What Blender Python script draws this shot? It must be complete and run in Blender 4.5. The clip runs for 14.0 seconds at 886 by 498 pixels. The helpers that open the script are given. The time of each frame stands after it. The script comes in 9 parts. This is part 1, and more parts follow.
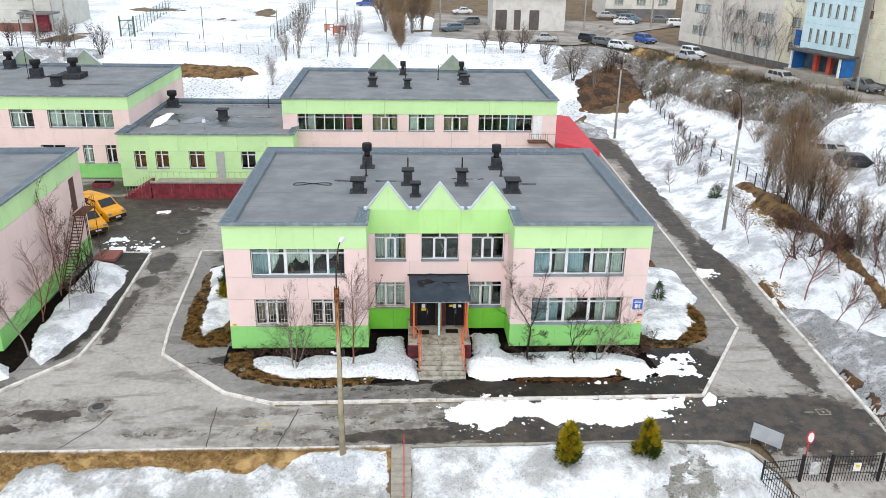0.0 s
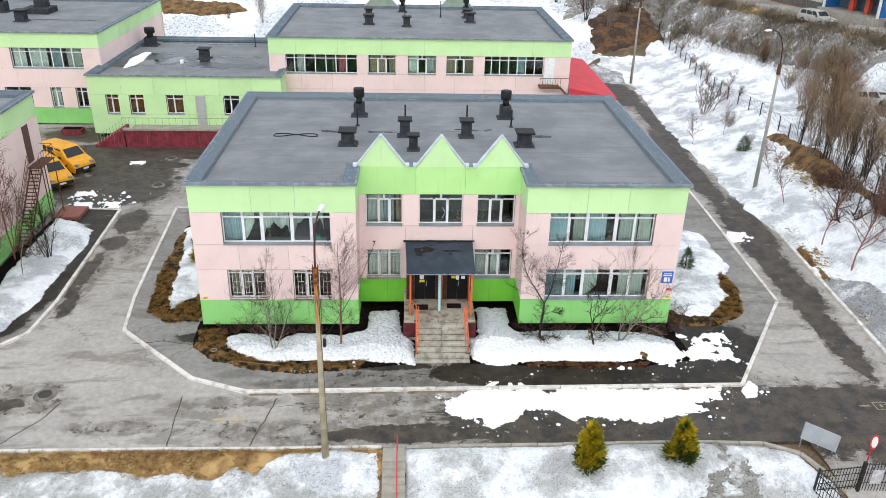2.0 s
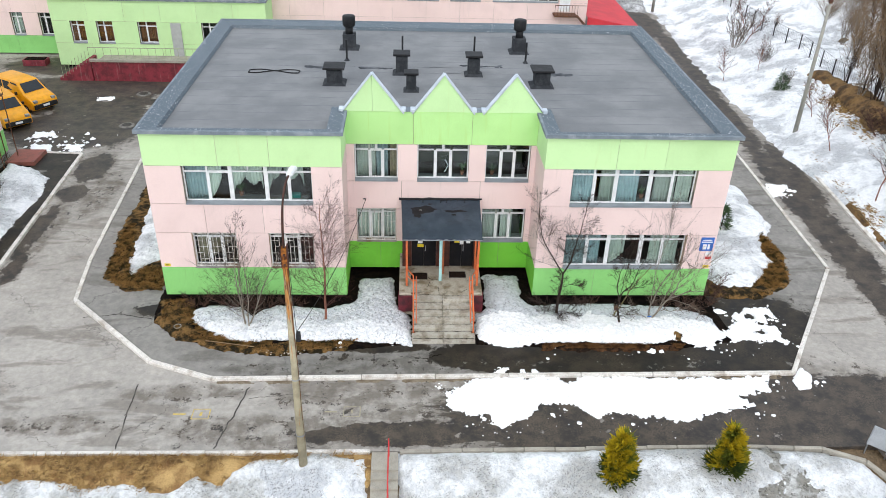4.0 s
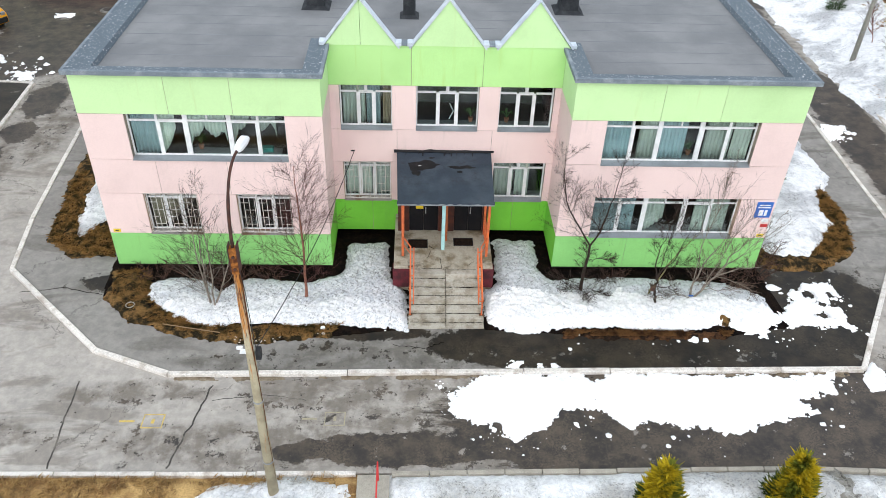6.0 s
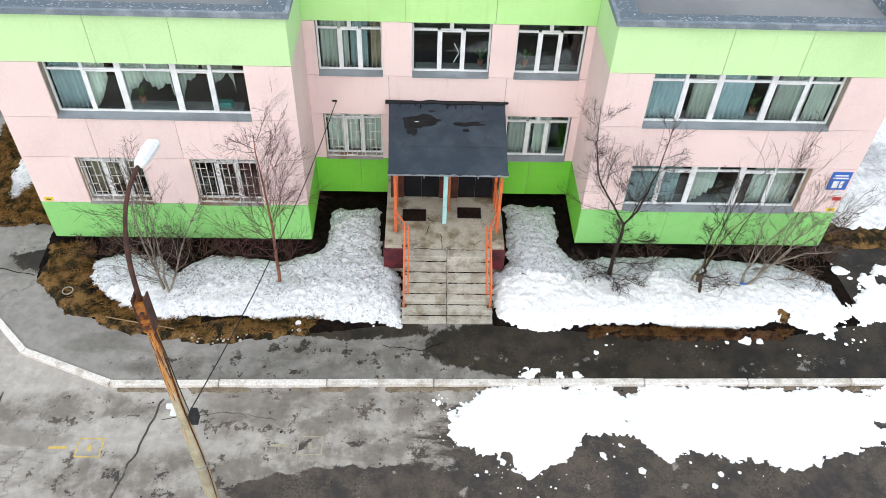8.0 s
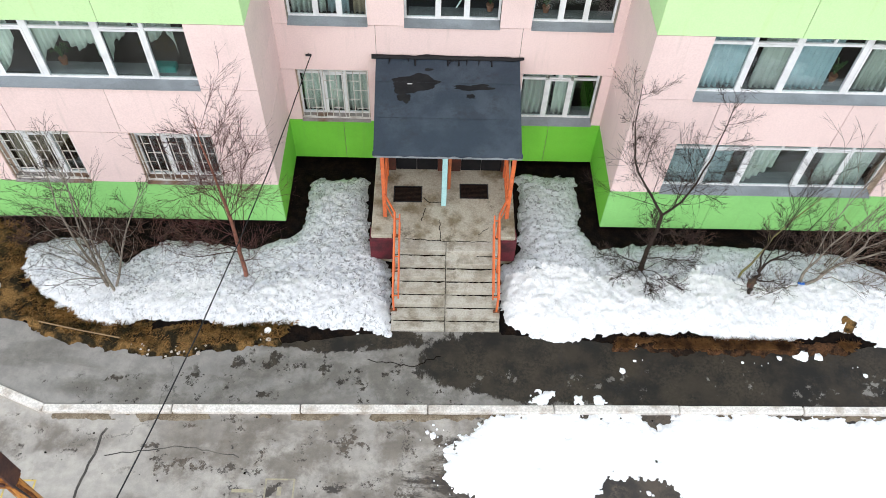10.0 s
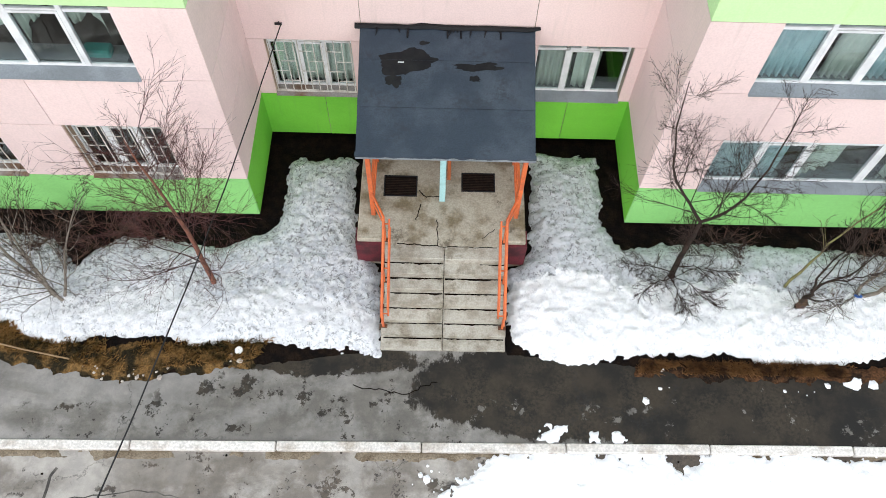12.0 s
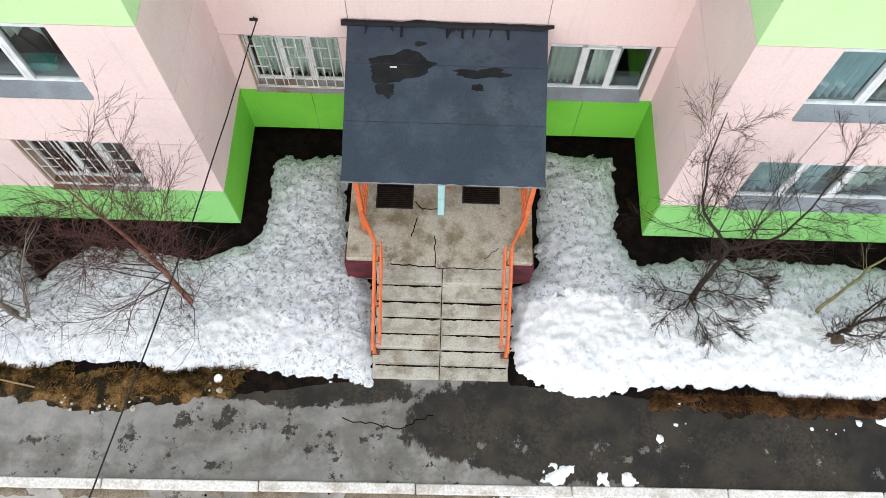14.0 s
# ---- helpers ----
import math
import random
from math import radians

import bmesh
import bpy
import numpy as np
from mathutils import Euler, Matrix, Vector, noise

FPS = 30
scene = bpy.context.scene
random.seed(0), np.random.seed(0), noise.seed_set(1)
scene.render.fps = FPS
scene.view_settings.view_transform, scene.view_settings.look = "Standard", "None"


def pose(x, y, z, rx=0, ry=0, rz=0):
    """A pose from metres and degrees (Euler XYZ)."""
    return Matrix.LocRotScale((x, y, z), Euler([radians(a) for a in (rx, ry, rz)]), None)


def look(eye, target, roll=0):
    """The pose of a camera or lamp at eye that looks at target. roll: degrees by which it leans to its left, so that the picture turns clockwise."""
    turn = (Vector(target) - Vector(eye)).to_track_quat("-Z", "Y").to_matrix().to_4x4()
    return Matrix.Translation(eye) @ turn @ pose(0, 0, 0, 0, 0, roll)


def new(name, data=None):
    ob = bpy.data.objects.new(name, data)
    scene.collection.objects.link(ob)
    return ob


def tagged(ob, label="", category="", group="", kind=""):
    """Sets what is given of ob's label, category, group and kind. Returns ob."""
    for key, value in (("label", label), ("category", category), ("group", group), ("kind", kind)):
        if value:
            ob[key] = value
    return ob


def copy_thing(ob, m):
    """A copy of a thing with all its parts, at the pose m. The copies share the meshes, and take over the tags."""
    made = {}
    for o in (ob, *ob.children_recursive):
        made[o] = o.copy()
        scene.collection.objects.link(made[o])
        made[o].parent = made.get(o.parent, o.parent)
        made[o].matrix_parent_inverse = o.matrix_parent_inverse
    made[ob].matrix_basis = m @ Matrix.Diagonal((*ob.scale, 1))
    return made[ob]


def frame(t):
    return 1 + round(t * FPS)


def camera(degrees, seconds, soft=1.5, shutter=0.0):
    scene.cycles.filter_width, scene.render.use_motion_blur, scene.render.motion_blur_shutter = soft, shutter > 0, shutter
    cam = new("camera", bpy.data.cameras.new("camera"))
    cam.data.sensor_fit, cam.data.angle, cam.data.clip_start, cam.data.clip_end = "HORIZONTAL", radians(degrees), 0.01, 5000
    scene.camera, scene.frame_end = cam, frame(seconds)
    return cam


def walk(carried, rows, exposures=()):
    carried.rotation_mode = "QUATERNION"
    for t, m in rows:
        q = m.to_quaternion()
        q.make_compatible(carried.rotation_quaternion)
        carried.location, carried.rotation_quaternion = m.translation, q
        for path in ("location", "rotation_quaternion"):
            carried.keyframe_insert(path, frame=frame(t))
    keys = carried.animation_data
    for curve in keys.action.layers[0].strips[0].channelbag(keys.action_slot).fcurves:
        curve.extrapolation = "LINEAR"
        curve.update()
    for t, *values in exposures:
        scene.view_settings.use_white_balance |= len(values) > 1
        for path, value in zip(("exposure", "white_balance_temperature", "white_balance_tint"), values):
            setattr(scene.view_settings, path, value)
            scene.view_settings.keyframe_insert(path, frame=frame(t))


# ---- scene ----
cam = camera(59.0, 14.0, soft=0.8)
# seconds, eye, turn about x, y and z in degrees
PATH = [
    (0.0, 1.068, 1.084, 24.889, 68.289, -0.901, -2.647),
    (0.5, 1.149, 2.779, 24.569, 67.289, -0.952, -2.577),
    (1.0, 1.232, 4.397, 24.209, 66.302, -1.034, -2.513),
    (1.5, 1.315, 5.973, 23.827, 65.293, -1.128, -2.450),
    (2.0, 1.396, 7.529, 23.435, 64.236, -1.223, -2.382),
    (2.5, 1.476, 9.084, 23.042, 63.110, -1.310, -2.307),
    (3.0, 1.554, 10.646, 22.656, 61.901, -1.387, -2.223),
    (3.5, 1.632, 12.221, 22.280, 60.603, -1.452, -2.128),
    (4.0, 1.709, 13.808, 21.914, 59.209, -1.507, -2.021),
    (4.5, 1.788, 15.404, 21.559, 57.720, -1.554, -1.901),
    (5.0, 1.869, 17.003, 21.214, 56.136, -1.594, -1.767),
    (5.5, 1.953, 18.597, 20.878, 54.462, -1.628, -1.618),
    (6.0, 2.040, 20.179, 20.549, 52.703, -1.658, -1.455),
    (6.5, 2.132, 21.738, 20.225, 50.866, -1.681, -1.278),
    (7.0, 2.228, 23.266, 19.906, 48.959, -1.696, -1.086),
    (7.5, 2.326, 24.755, 19.589, 46.992, -1.701, -0.883),
    (8.0, 2.428, 26.196, 19.276, 44.974, -1.692, -0.669),
    (8.5, 2.531, 27.582, 18.966, 42.917, -1.666, -0.449),
    (9.0, 2.633, 28.908, 18.660, 40.834, -1.621, -0.225),
    (9.5, 2.733, 30.168, 18.362, 38.738, -1.555, -0.004),
    (10.0, 2.829, 31.360, 18.074, 36.645, -1.466, 0.211),
    (10.5, 2.919, 32.479, 17.798, 34.573, -1.358, 0.414),
    (11.0, 3.001, 33.525, 17.539, 32.543, -1.234, 0.603),
    (11.5, 3.073, 34.494, 17.299, 30.579, -1.100, 0.776),
    (12.0, 3.136, 35.385, 17.082, 28.711, -0.964, 0.934),
    (12.5, 3.189, 36.194, 16.891, 26.973, -0.837, 1.083),
    (13.0, 3.232, 36.917, 16.727, 25.406, -0.730, 1.234),
    (13.5, 3.268, 37.547, 16.591, 24.057, -0.658, 1.403),
    (14.0, 3.302, 38.075, 16.480, 22.985, -0.636, 1.614),
]
walk(cam, [(t, pose(x, y, z, rx, ry, rz)) for t, x, y, z, rx, ry, rz in PATH], [(0.0, 0.34), (6.5, 0.42), (14.0, 0.52)])

# ---- world and light: a bright overcast day ----
world = bpy.data.worlds.new("overcast_sky")
scene.world = world
world.use_nodes = True
wn, wl = world.node_tree.nodes, world.node_tree.links
sky = wn.new("ShaderNodeTexSky")
sky.sky_type, sky.sun_disc = "NISHITA", False
sky.sun_elevation, sky.sun_rotation = radians(40), radians(188)
sky.air_density, sky.dust_density, sky.ozone_density = 1.0, 6.0, 0.6
veil = wn.new("ShaderNodeMix")
veil.data_type = "RGBA"
veil.inputs[0].default_value = 0.8
veil.inputs[7].default_value = (9.0, 9.9, 11.0, 1)
wl.new(sky.outputs[0], veil.inputs[6])
wl.new(veil.outputs[2], wn["Background"].inputs["Color"])
wn["Background"].inputs["Strength"].default_value = 0.105

sun = new("sun", bpy.data.lights.new("sun", "SUN"))
sun.data.energy, sun.data.angle, sun.data.color = 1.15, radians(100), (0.97, 0.985, 1.0)
sun.matrix_world = look((0, 0, 60), (4, 38, 60 - 29))


# ---- materials ----
def material(name):
    m = bpy.data.materials.new(name)
    m.use_nodes = True
    return m, m.node_tree.nodes, m.node_tree.links, m.node_tree.nodes["Principled BSDF"]


def noise_node(n, l, scale, detail=5.0, rough=0.6, vector=None, distort=0.0):
    t = n.new("ShaderNodeTexNoise")
    t.inputs["Scale"].default_value, t.inputs["Detail"].default_value = scale, detail
    t.inputs["Roughness"].default_value, t.inputs["Distortion"].default_value = rough, distort
    if vector is not None:
        l.new(vector, t.inputs["Vector"])
    return t.outputs["Fac"]


def ramp(n, l, value, a, b, lo=0.0, hi=1.0):
    r = n.new("ShaderNodeMapRange")
    r.interpolation_type = "SMOOTHSTEP"
    for k, v in (("From Min", a), ("From Max", b), ("To Min", lo), ("To Max", hi)):
        r.inputs[k].default_value = v
    l.new(value, r.inputs["Value"])
    return r.outputs["Result"]


def math_node(n, l, op, a, b=0.0):
    m = n.new("ShaderNodeMath")
    m.operation = op
    for k, v in enumerate((a, b)):
        if isinstance(v, (int, float)):
            m.inputs[k].default_value = v
        else:
            l.new(v, m.inputs[k])
    return m.outputs[0]


def mixed(n, l, fac, a, b, mode="MIX"):
    m = n.new("ShaderNodeMix")
    m.data_type, m.blend_type = "RGBA", mode
    for k, v in ((0, fac), (6, a), (7, b)):
        if isinstance(v, (int, float)):
            m.inputs[k].default_value = v
        elif isinstance(v, tuple):
            m.inputs[k].default_value = (*v, 1) if len(v) == 3 else v
        else:
            l.new(v, m.inputs[k])
    return m.outputs[2]


def bumped(n, l, bsdf, height, strength, distance=0.02):
    b = n.new("ShaderNodeBump")
    b.inputs["Strength"].default_value, b.inputs["Distance"].default_value = strength, distance
    l.new(height, b.inputs["Height"])
    l.new(b.outputs[0], bsdf.inputs["Normal"])


def surface(name, base, second=None, scale=1.5, spread=(0.4, 0.65), rough=0.8, metal=0.0, fine=30.0, grain=0.12, bump=0.15,
            depth=0.01, vary=0.0, spec=0.4, streak=None, stain=None):
    """A surface with blotches of a second colour at one scale and grain at another; streak: a colour that runs down it."""
    m, n, l, b = material(name)
    pos = n.new("ShaderNodeNewGeometry").outputs["Position"]
    col = mixed(n, l, ramp(n, l, noise_node(n, l, scale, 6, vector=pos), *spread), base, second or tuple(c * 0.82 for c in base))
    g = noise_node(n, l, fine, 4, vector=pos)
    col = mixed(n, l, 1.0, col, mixed(n, l, ramp(n, l, g, 0.3, 0.7), (1 - grain,) * 3, (1 + grain * 0.4,) * 3), "MULTIPLY")
    if streak:
        mp = n.new("ShaderNodeMapping")
        mp.inputs["Scale"].default_value = (3.0, 3.0, 0.22)
        l.new(pos, mp.inputs["Vector"])
        col = mixed(n, l, ramp(n, l, noise_node(n, l, 1.6, 5, vector=mp.outputs[0]), 0.56, 0.78, 0, 0.55), col, streak)
    if stain:
        blot = math_node(n, l, "MULTIPLY", ramp(n, l, noise_node(n, l, 1.3, 7, 0.7, pos), 0.52, 0.64), ramp(n, l, noise_node(n, l, 9.0, 6, 0.72, pos), 0.42, 0.58))
        col = mixed(n, l, math_node(n, l, "MULTIPLY", blot, 0.8), col, stain)
    if vary:
        r = n.new("ShaderNodeObjectInfo").outputs["Random"]
        col = mixed(n, l, 1.0, col, mixed(n, l, r, (1 - vary,) * 3, (1 + vary * 0.3,) * 3), "MULTIPLY")
    l.new(col, b.inputs["Base Color"])
    b.inputs["Roughness"].default_value, b.inputs["Metallic"].default_value = rough, metal
    b.inputs["Specular IOR Level"].default_value = spec
    if bump:
        bumped(n, l, b, g, bump, depth)
    return m


def asphalt_material(name, dry, wet, pools, reach, damp, smears=(), run=(0.42, 1.25, 1.0), left=0.62):
    """Dusty dry asphalt with cracks, and wet stretches with ragged edges at the given places (x, y, half lengths)."""
    m, n, l, b = material(name)
    pos = n.new("ShaderNodeNewGeometry").outputs["Position"]
    warp = n.new("ShaderNodeTexNoise")
    warp.inputs["Scale"].default_value, warp.inputs["Detail"].default_value = 0.75, 7
    warp.inputs["Roughness"].default_value = 0.68
    l.new(pos, warp.inputs["Vector"])
    shift = n.new("ShaderNodeVectorMath")
    shift.operation = "MULTIPLY_ADD"
    l.new(warp.outputs["Color"], shift.inputs[0])
    shift.inputs[1].default_value, shift.inputs[2].default_value = (reach[0], reach[1], 0), (-reach[0] / 2, -reach[1] / 2, 0)
    moved = n.new("ShaderNodeVectorMath")
    moved.operation = "ADD"
    l.new(pos, moved.inputs[0]), l.new(shift.outputs[0], moved.inputs[1])
    mask, halo = 0.0, 0.0
    drawn = n.new("ShaderNodeMapping")
    drawn.inputs["Scale"].default_value = run
    l.new(pos, drawn.inputs["Vector"])
    tatter = math_node(n, l, "MULTIPLY", math_node(n, l, "SUBTRACT", noise_node(n, l, 2.6, 8, 0.74, drawn.outputs[0]), 0.5), 0.6)
    for x, y, rx, ry in list(pools) + list(smears):
        p = n.new("ShaderNodeMapping")
        p.vector_type = "POINT"
        p.inputs["Location"].default_value = (-x / rx, -y / ry, 0)
        p.inputs["Scale"].default_value = (1 / rx, 1 / ry, 0)
        l.new(moved.outputs[0], p.inputs["Vector"])
        d = n.new("ShaderNodeVectorMath")
        d.operation = "LENGTH"
        l.new(p.outputs[0], d.inputs[0])
        edge = math_node(n, l, "ADD", d.outputs["Value"], tatter)
        if (x, y, rx, ry) not in smears:
            mask = math_node(n, l, "MAXIMUM", mask, ramp(n, l, edge, 1.05, 0.97))
        halo = math_node(n, l, "MAXIMUM", halo, ramp(n, l, d.outputs["Value"], 1.55, 0.95))
    spots = math_node(n, l, "MULTIPLY", ramp(n, l, noise_node(n, l, 1.5, 9, 0.74, pos), 0.56, 0.59), ramp(n, l, halo, 0.0, 0.45, 0.12, 0.95))
    mask = math_node(n, l, "MAXIMUM", mask, spots)
    broad = noise_node(n, l, 0.23, 5, 0.6, pos)
    col = mixed(n, l, ramp(n, l, broad, 0.35, 0.65), dry, tuple(c * 0.82 for c in dry))
    smear = n.new("ShaderNodeMapping")
    smear.inputs["Scale"].default_value = (0.16, 0.5, 0)
    l.new(pos, smear.inputs["Vector"])
    col = mixed(n, l, ramp(n, l, noise_node(n, l, 1.6, 6, 0.6, smear.outputs[0], 0.6), 0.52, 0.64, 0, 0.55), col, damp)
    col = mixed(n, l, math_node(n, l, "MULTIPLY", halo, ramp(n, l, noise_node(n, l, 1.1, 7, 0.7, pos), 0.38, 0.6, 0.15, 0.85)), col, damp)
    dust = ramp(n, l, noise_node(n, l, 3.2, 6, 0.7, pos), 0.35, 0.7)
    col = mixed(n, l, 1.0, col, mixed(n, l, dust, (0.84, 0.84, 0.84), (1.07, 1.06, 1.04)), "MULTIPLY")
    grit = noise_node(n, l, 55, 3, 0.6, pos)
    col = mixed(n, l, 1.0, col, mixed(n, l, grit, (0.8, 0.8, 0.8), (1.16, 1.16, 1.16)), "MULTIPLY")
    # cracks: thin edges of warped cells
    bend = n.new("ShaderNodeVectorMath")
    bend.operation = "MULTIPLY_ADD"
    l.new(warp.outputs["Color"], bend.inputs[0])
    bend.inputs[1].default_value = (2.4, 2.4, 0)
    l.new(pos, bend.inputs[2])
    v = n.new("ShaderNodeTexVoronoi")
    v.feature = "DISTANCE_TO_EDGE"
    v.inputs["Scale"].default_value = 0.21
    l.new(bend.outputs[0], v.inputs["Vector"])
    crack = math_node(n, l, "MULTIPLY", ramp(n, l, v.outputs["Distance"], 0.0065, 0.002), ramp(n, l, noise_node(n, l, 0.3, 3, 0.5, pos), 0.44, 0.56))
    wetcol = mixed(n, l, ramp(n, l, noise_node(n, l, 1.3, 5, 0.65, pos), 0.4, 0.7), wet, (wet[0] * 2.1 + 0.006, wet[1] * 1.9 + 0.0045, wet[2] * 1.6 + 0.003))
    silt = math_node(n, l, "MULTIPLY", ramp(n, l, noise_node(n, l, 0.8, 6, 0.7, pos), 0.42, 0.6), ramp(n, l, noise_node(n, l, 13, 6, 0.8, pos), 0.38, 0.6))
    wetcol = mixed(n, l, silt, wetcol, (wet[0] * 2.6 + 0.010, wet[1] * 2.3 + 0.008, wet[2] * 1.9 + 0.005))
    dry_left = ramp(n, l, noise_node(n, l, 0.9, 8, 0.72, pos), left, left + 0.025, 1.0, 0.2)
    mask = math_node(n, l, "MULTIPLY", mask, dry_left)
    col = mixed(n, l, mask, col, wetcol)
    col = mixed(n, l, math_node(n, l, "MULTIPLY", crack, 0.45), col, (0.025, 0.024, 0.023))
    l.new(col, b.inputs["Base Color"])
    l.new(ramp(n, l, mask, 0, 1, 0.88, 0.5), b.inputs["Roughness"])
    b.inputs["Specular IOR Level"].default_value = 0.2
    bumped(n, l, b, grit, 0.25, 0.006)
    return m


def snow_material(name, clean, dirty, amount, scale=0.5, line=None, pits=(0.8, 0.82, 0.85), speck=21.0, specks=0.25, relief=0.075, grit=0.3):
    """Old spring snow: coarse grains and melt pits; grey grit lies thick on part of it, in blotches or, with line, beyond that y."""
    m, n, l, b = material(name)
    pos = n.new("ShaderNodeNewGeometry").outputs["Position"]
    big = noise_node(n, l, scale, 7, 0.66, pos)
    if line is None:
        dirt = ramp(n, l, big, 0.62 - amount * 0.35, 0.76 - amount * 0.3)
    else:
        split = n.new("ShaderNodeSeparateXYZ")
        l.new(pos, split.inputs[0])
        wav = math_node(n, l, "MULTIPLY", math_node(n, l, "SUBTRACT", big, 0.5), 3.4)
        dirt = ramp(n, l, math_node(n, l, "ADD", split.outputs["Y"], wav), line - 0.06, line + 0.1)
    grain = noise_node(n, l, 5.5, 8, 0.78, pos)
    fine = noise_node(n, l, speck, 7, 0.78, pos, 0.5)
    col = mixed(n, l, math_node(n, l, "MULTIPLY", dirt, ramp(n, l, grain, 0.3, 0.62, 0.55, 1.0)), clean, dirty)
    # melt pits and grains, in the clean parts too
    col = mixed(n, l, 1.0, col, mixed(n, l, ramp(n, l, grain, 0.42, 0.55), mixed(n, l, dirt, tuple(0.45 * p + 0.55 for p in pits), pits), (1.04, 1.04, 1.04)), "MULTIPLY")
    # grit: small dark specks, dense where the snow is dirty
    clump = ramp(n, l, noise_node(n, l, 1.7, 5, 0.7, pos), 0.4, 0.62)
    thick = math_node(n, l, "ADD", math_node(n, l, "MULTIPLY", dirt, ramp(n, l, clump, 0.0, 1.0, 0.5, 1.0)), math_node(n, l, "MULTIPLY", clump, specks))
    col = mixed(n, l, math_node(n, l, "MULTIPLY", ramp(n, l, fine, 0.525, 0.575), thick), col, tuple(c * grit for c in dirty))
    l.new(col, b.inputs["Base Color"])
    b.inputs["Roughness"].default_value, b.inputs["Specular IOR Level"].default_value = 0.75, 0.2
    h = math_node(n, l, "ADD", grain, math_node(n, l, "MULTIPLY", fine, 0.35))
    bumped(n, l, b, h, 1.0, relief)
    return m


def plain(name, base, rough=0.5, metal=0.0, grain=0.06, fine=18.0):
    return surface(name, base, tuple(c * 0.86 for c in base), 3.0, rough=rough, metal=metal, fine=fine, grain=grain, bump=0.05)


def glass_material(name, tint=(0.86, 0.92, 0.92)):
    m, n, l, b = material(name)
    n.remove(b)
    clear, gloss, mix, f = (n.new("ShaderNode" + k) for k in ("BsdfTransparent", "BsdfGlossy", "MixShader", "LayerWeight"))
    clear.inputs[0].default_value = (*tint, 1)
    gloss.inputs["Roughness"].default_value = 0.03
    l.new(math_node(n, l, "ADD", math_node(n, l, "MULTIPLY", math_node(n, l, "POWER", f.outputs["Facing"], 3.0), 0.8), 0.045), mix.inputs[0])
    l.new(clear.outputs[0], mix.inputs[1]), l.new(gloss.outputs[0], mix.inputs[2])
    l.new(mix.outputs[0], n["Material Output"].inputs[0])
    return m


PINK = surface("pink_paint", (0.82, 0.635, 0.60), (0.75, 0.575, 0.545), 0.5, (0.42, 0.75), 0.85, fine=26, grain=0.07, bump=0.1, vary=0.05, streak=(0.62, 0.50, 0.46))
# recess copy of the lime paint, deepened to carry the recess's shade
SHADELIME = surface("shaded_lime_paint", (0.47, 0.77, 0.30), (0.42, 0.70, 0.26), 0.5, (0.42, 0.75), 0.85, fine=26, grain=0.06, bump=0.1, vary=0.05, streak=(0.42, 0.62, 0.18))
LIME = surface("light_green_paint", (0.56, 0.80, 0.405), (0.505, 0.735, 0.36), 0.5, (0.42, 0.75), 0.85, fine=26, grain=0.06, bump=0.1, vary=0.05, streak=(0.50, 0.66, 0.30))
GREEN = surface("green_paint", (0.275, 0.63, 0.195), (0.235, 0.555, 0.165), 0.6, (0.42, 0.72), 0.82, fine=26, grain=0.08, bump=0.1, vary=0.05, streak=(0.22, 0.45, 0.13))
# recess copy of the green: its shaded, more saturated look is painted in
SHADEGREEN = surface("shaded_green_paint", (0.20, 0.61, 0.055), (0.165, 0.53, 0.045), 0.6, (0.42, 0.72), 0.8, fine=26, grain=0.07, bump=0.1, vary=0.05, streak=(0.16, 0.42, 0.07))
# near black: the shade below the overhanging plinth is in this colour
DARKBASE = surface("shaded_foundation", (0.006, 0.0055, 0.0055), (0.011, 0.0095, 0.009), 2.0, rough=0.95, grain=0.3, spec=0.05)
JOINT = surface("panel_joint", (0.34, 0.29, 0.22), (0.18, 0.16, 0.13), 1.2)
ROOFING = surface("bitumen_roofing", (0.168, 0.173, 0.180), (0.237, 0.240, 0.243), 0.35, (0.35, 0.68), 0.85, fine=70, grain=0.16, bump=0.25)
FLASHING = surface("bitumen_upstand", (0.095, 0.125, 0.152), (0.15, 0.182, 0.21), 0.8, (0.4, 0.7), 0.7, fine=40, grain=0.25, bump=0.3, spec=0.25)
FLAKED = surface("flaked_felt", (0.11, 0.14, 0.165), (0.66, 0.68, 0.70), 13.0, (0.60, 0.635), 0.8, fine=40, grain=0.2, bump=0.3)
CAPZINC = surface("pale_zinc", (0.62, 0.68, 0.74), (0.50, 0.56, 0.62), 1.5, rough=0.5, metal=0.2, fine=12, grain=0.12, bump=0.05)
EDGEFELT = surface("edge_felt", (0.17, 0.205, 0.235), (0.30, 0.335, 0.365), 2.0, (0.42, 0.7), 0.7, fine=40, grain=0.25, bump=0.2, spec=0.25)
FELTSEAM = surface("felt_overlap", (0.150, 0.163, 0.180), (0.220, 0.228, 0.241), 0.9, (0.4, 0.65), 0.85, fine=60, grain=0.2, bump=0.2)
SILL = surface("grey_zinc_sill", (0.31, 0.34, 0.365), (0.24, 0.262, 0.28), 1.2, rough=0.5, metal=0.35, grain=0.12, bump=0.05)
WHITE = plain("white_plastic", (0.80, 0.81, 0.81), 0.4)
GLASS = glass_material("window_glass")
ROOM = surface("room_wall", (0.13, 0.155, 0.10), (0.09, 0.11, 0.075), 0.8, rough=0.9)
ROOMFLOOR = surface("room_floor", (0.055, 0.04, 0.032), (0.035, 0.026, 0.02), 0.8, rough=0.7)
BLACKMETAL = surface("black_vent_metal", (0.014, 0.0145, 0.016), (0.028, 0.028, 0.03), 3.0, rough=0.6, grain=0.25, spec=0.2)
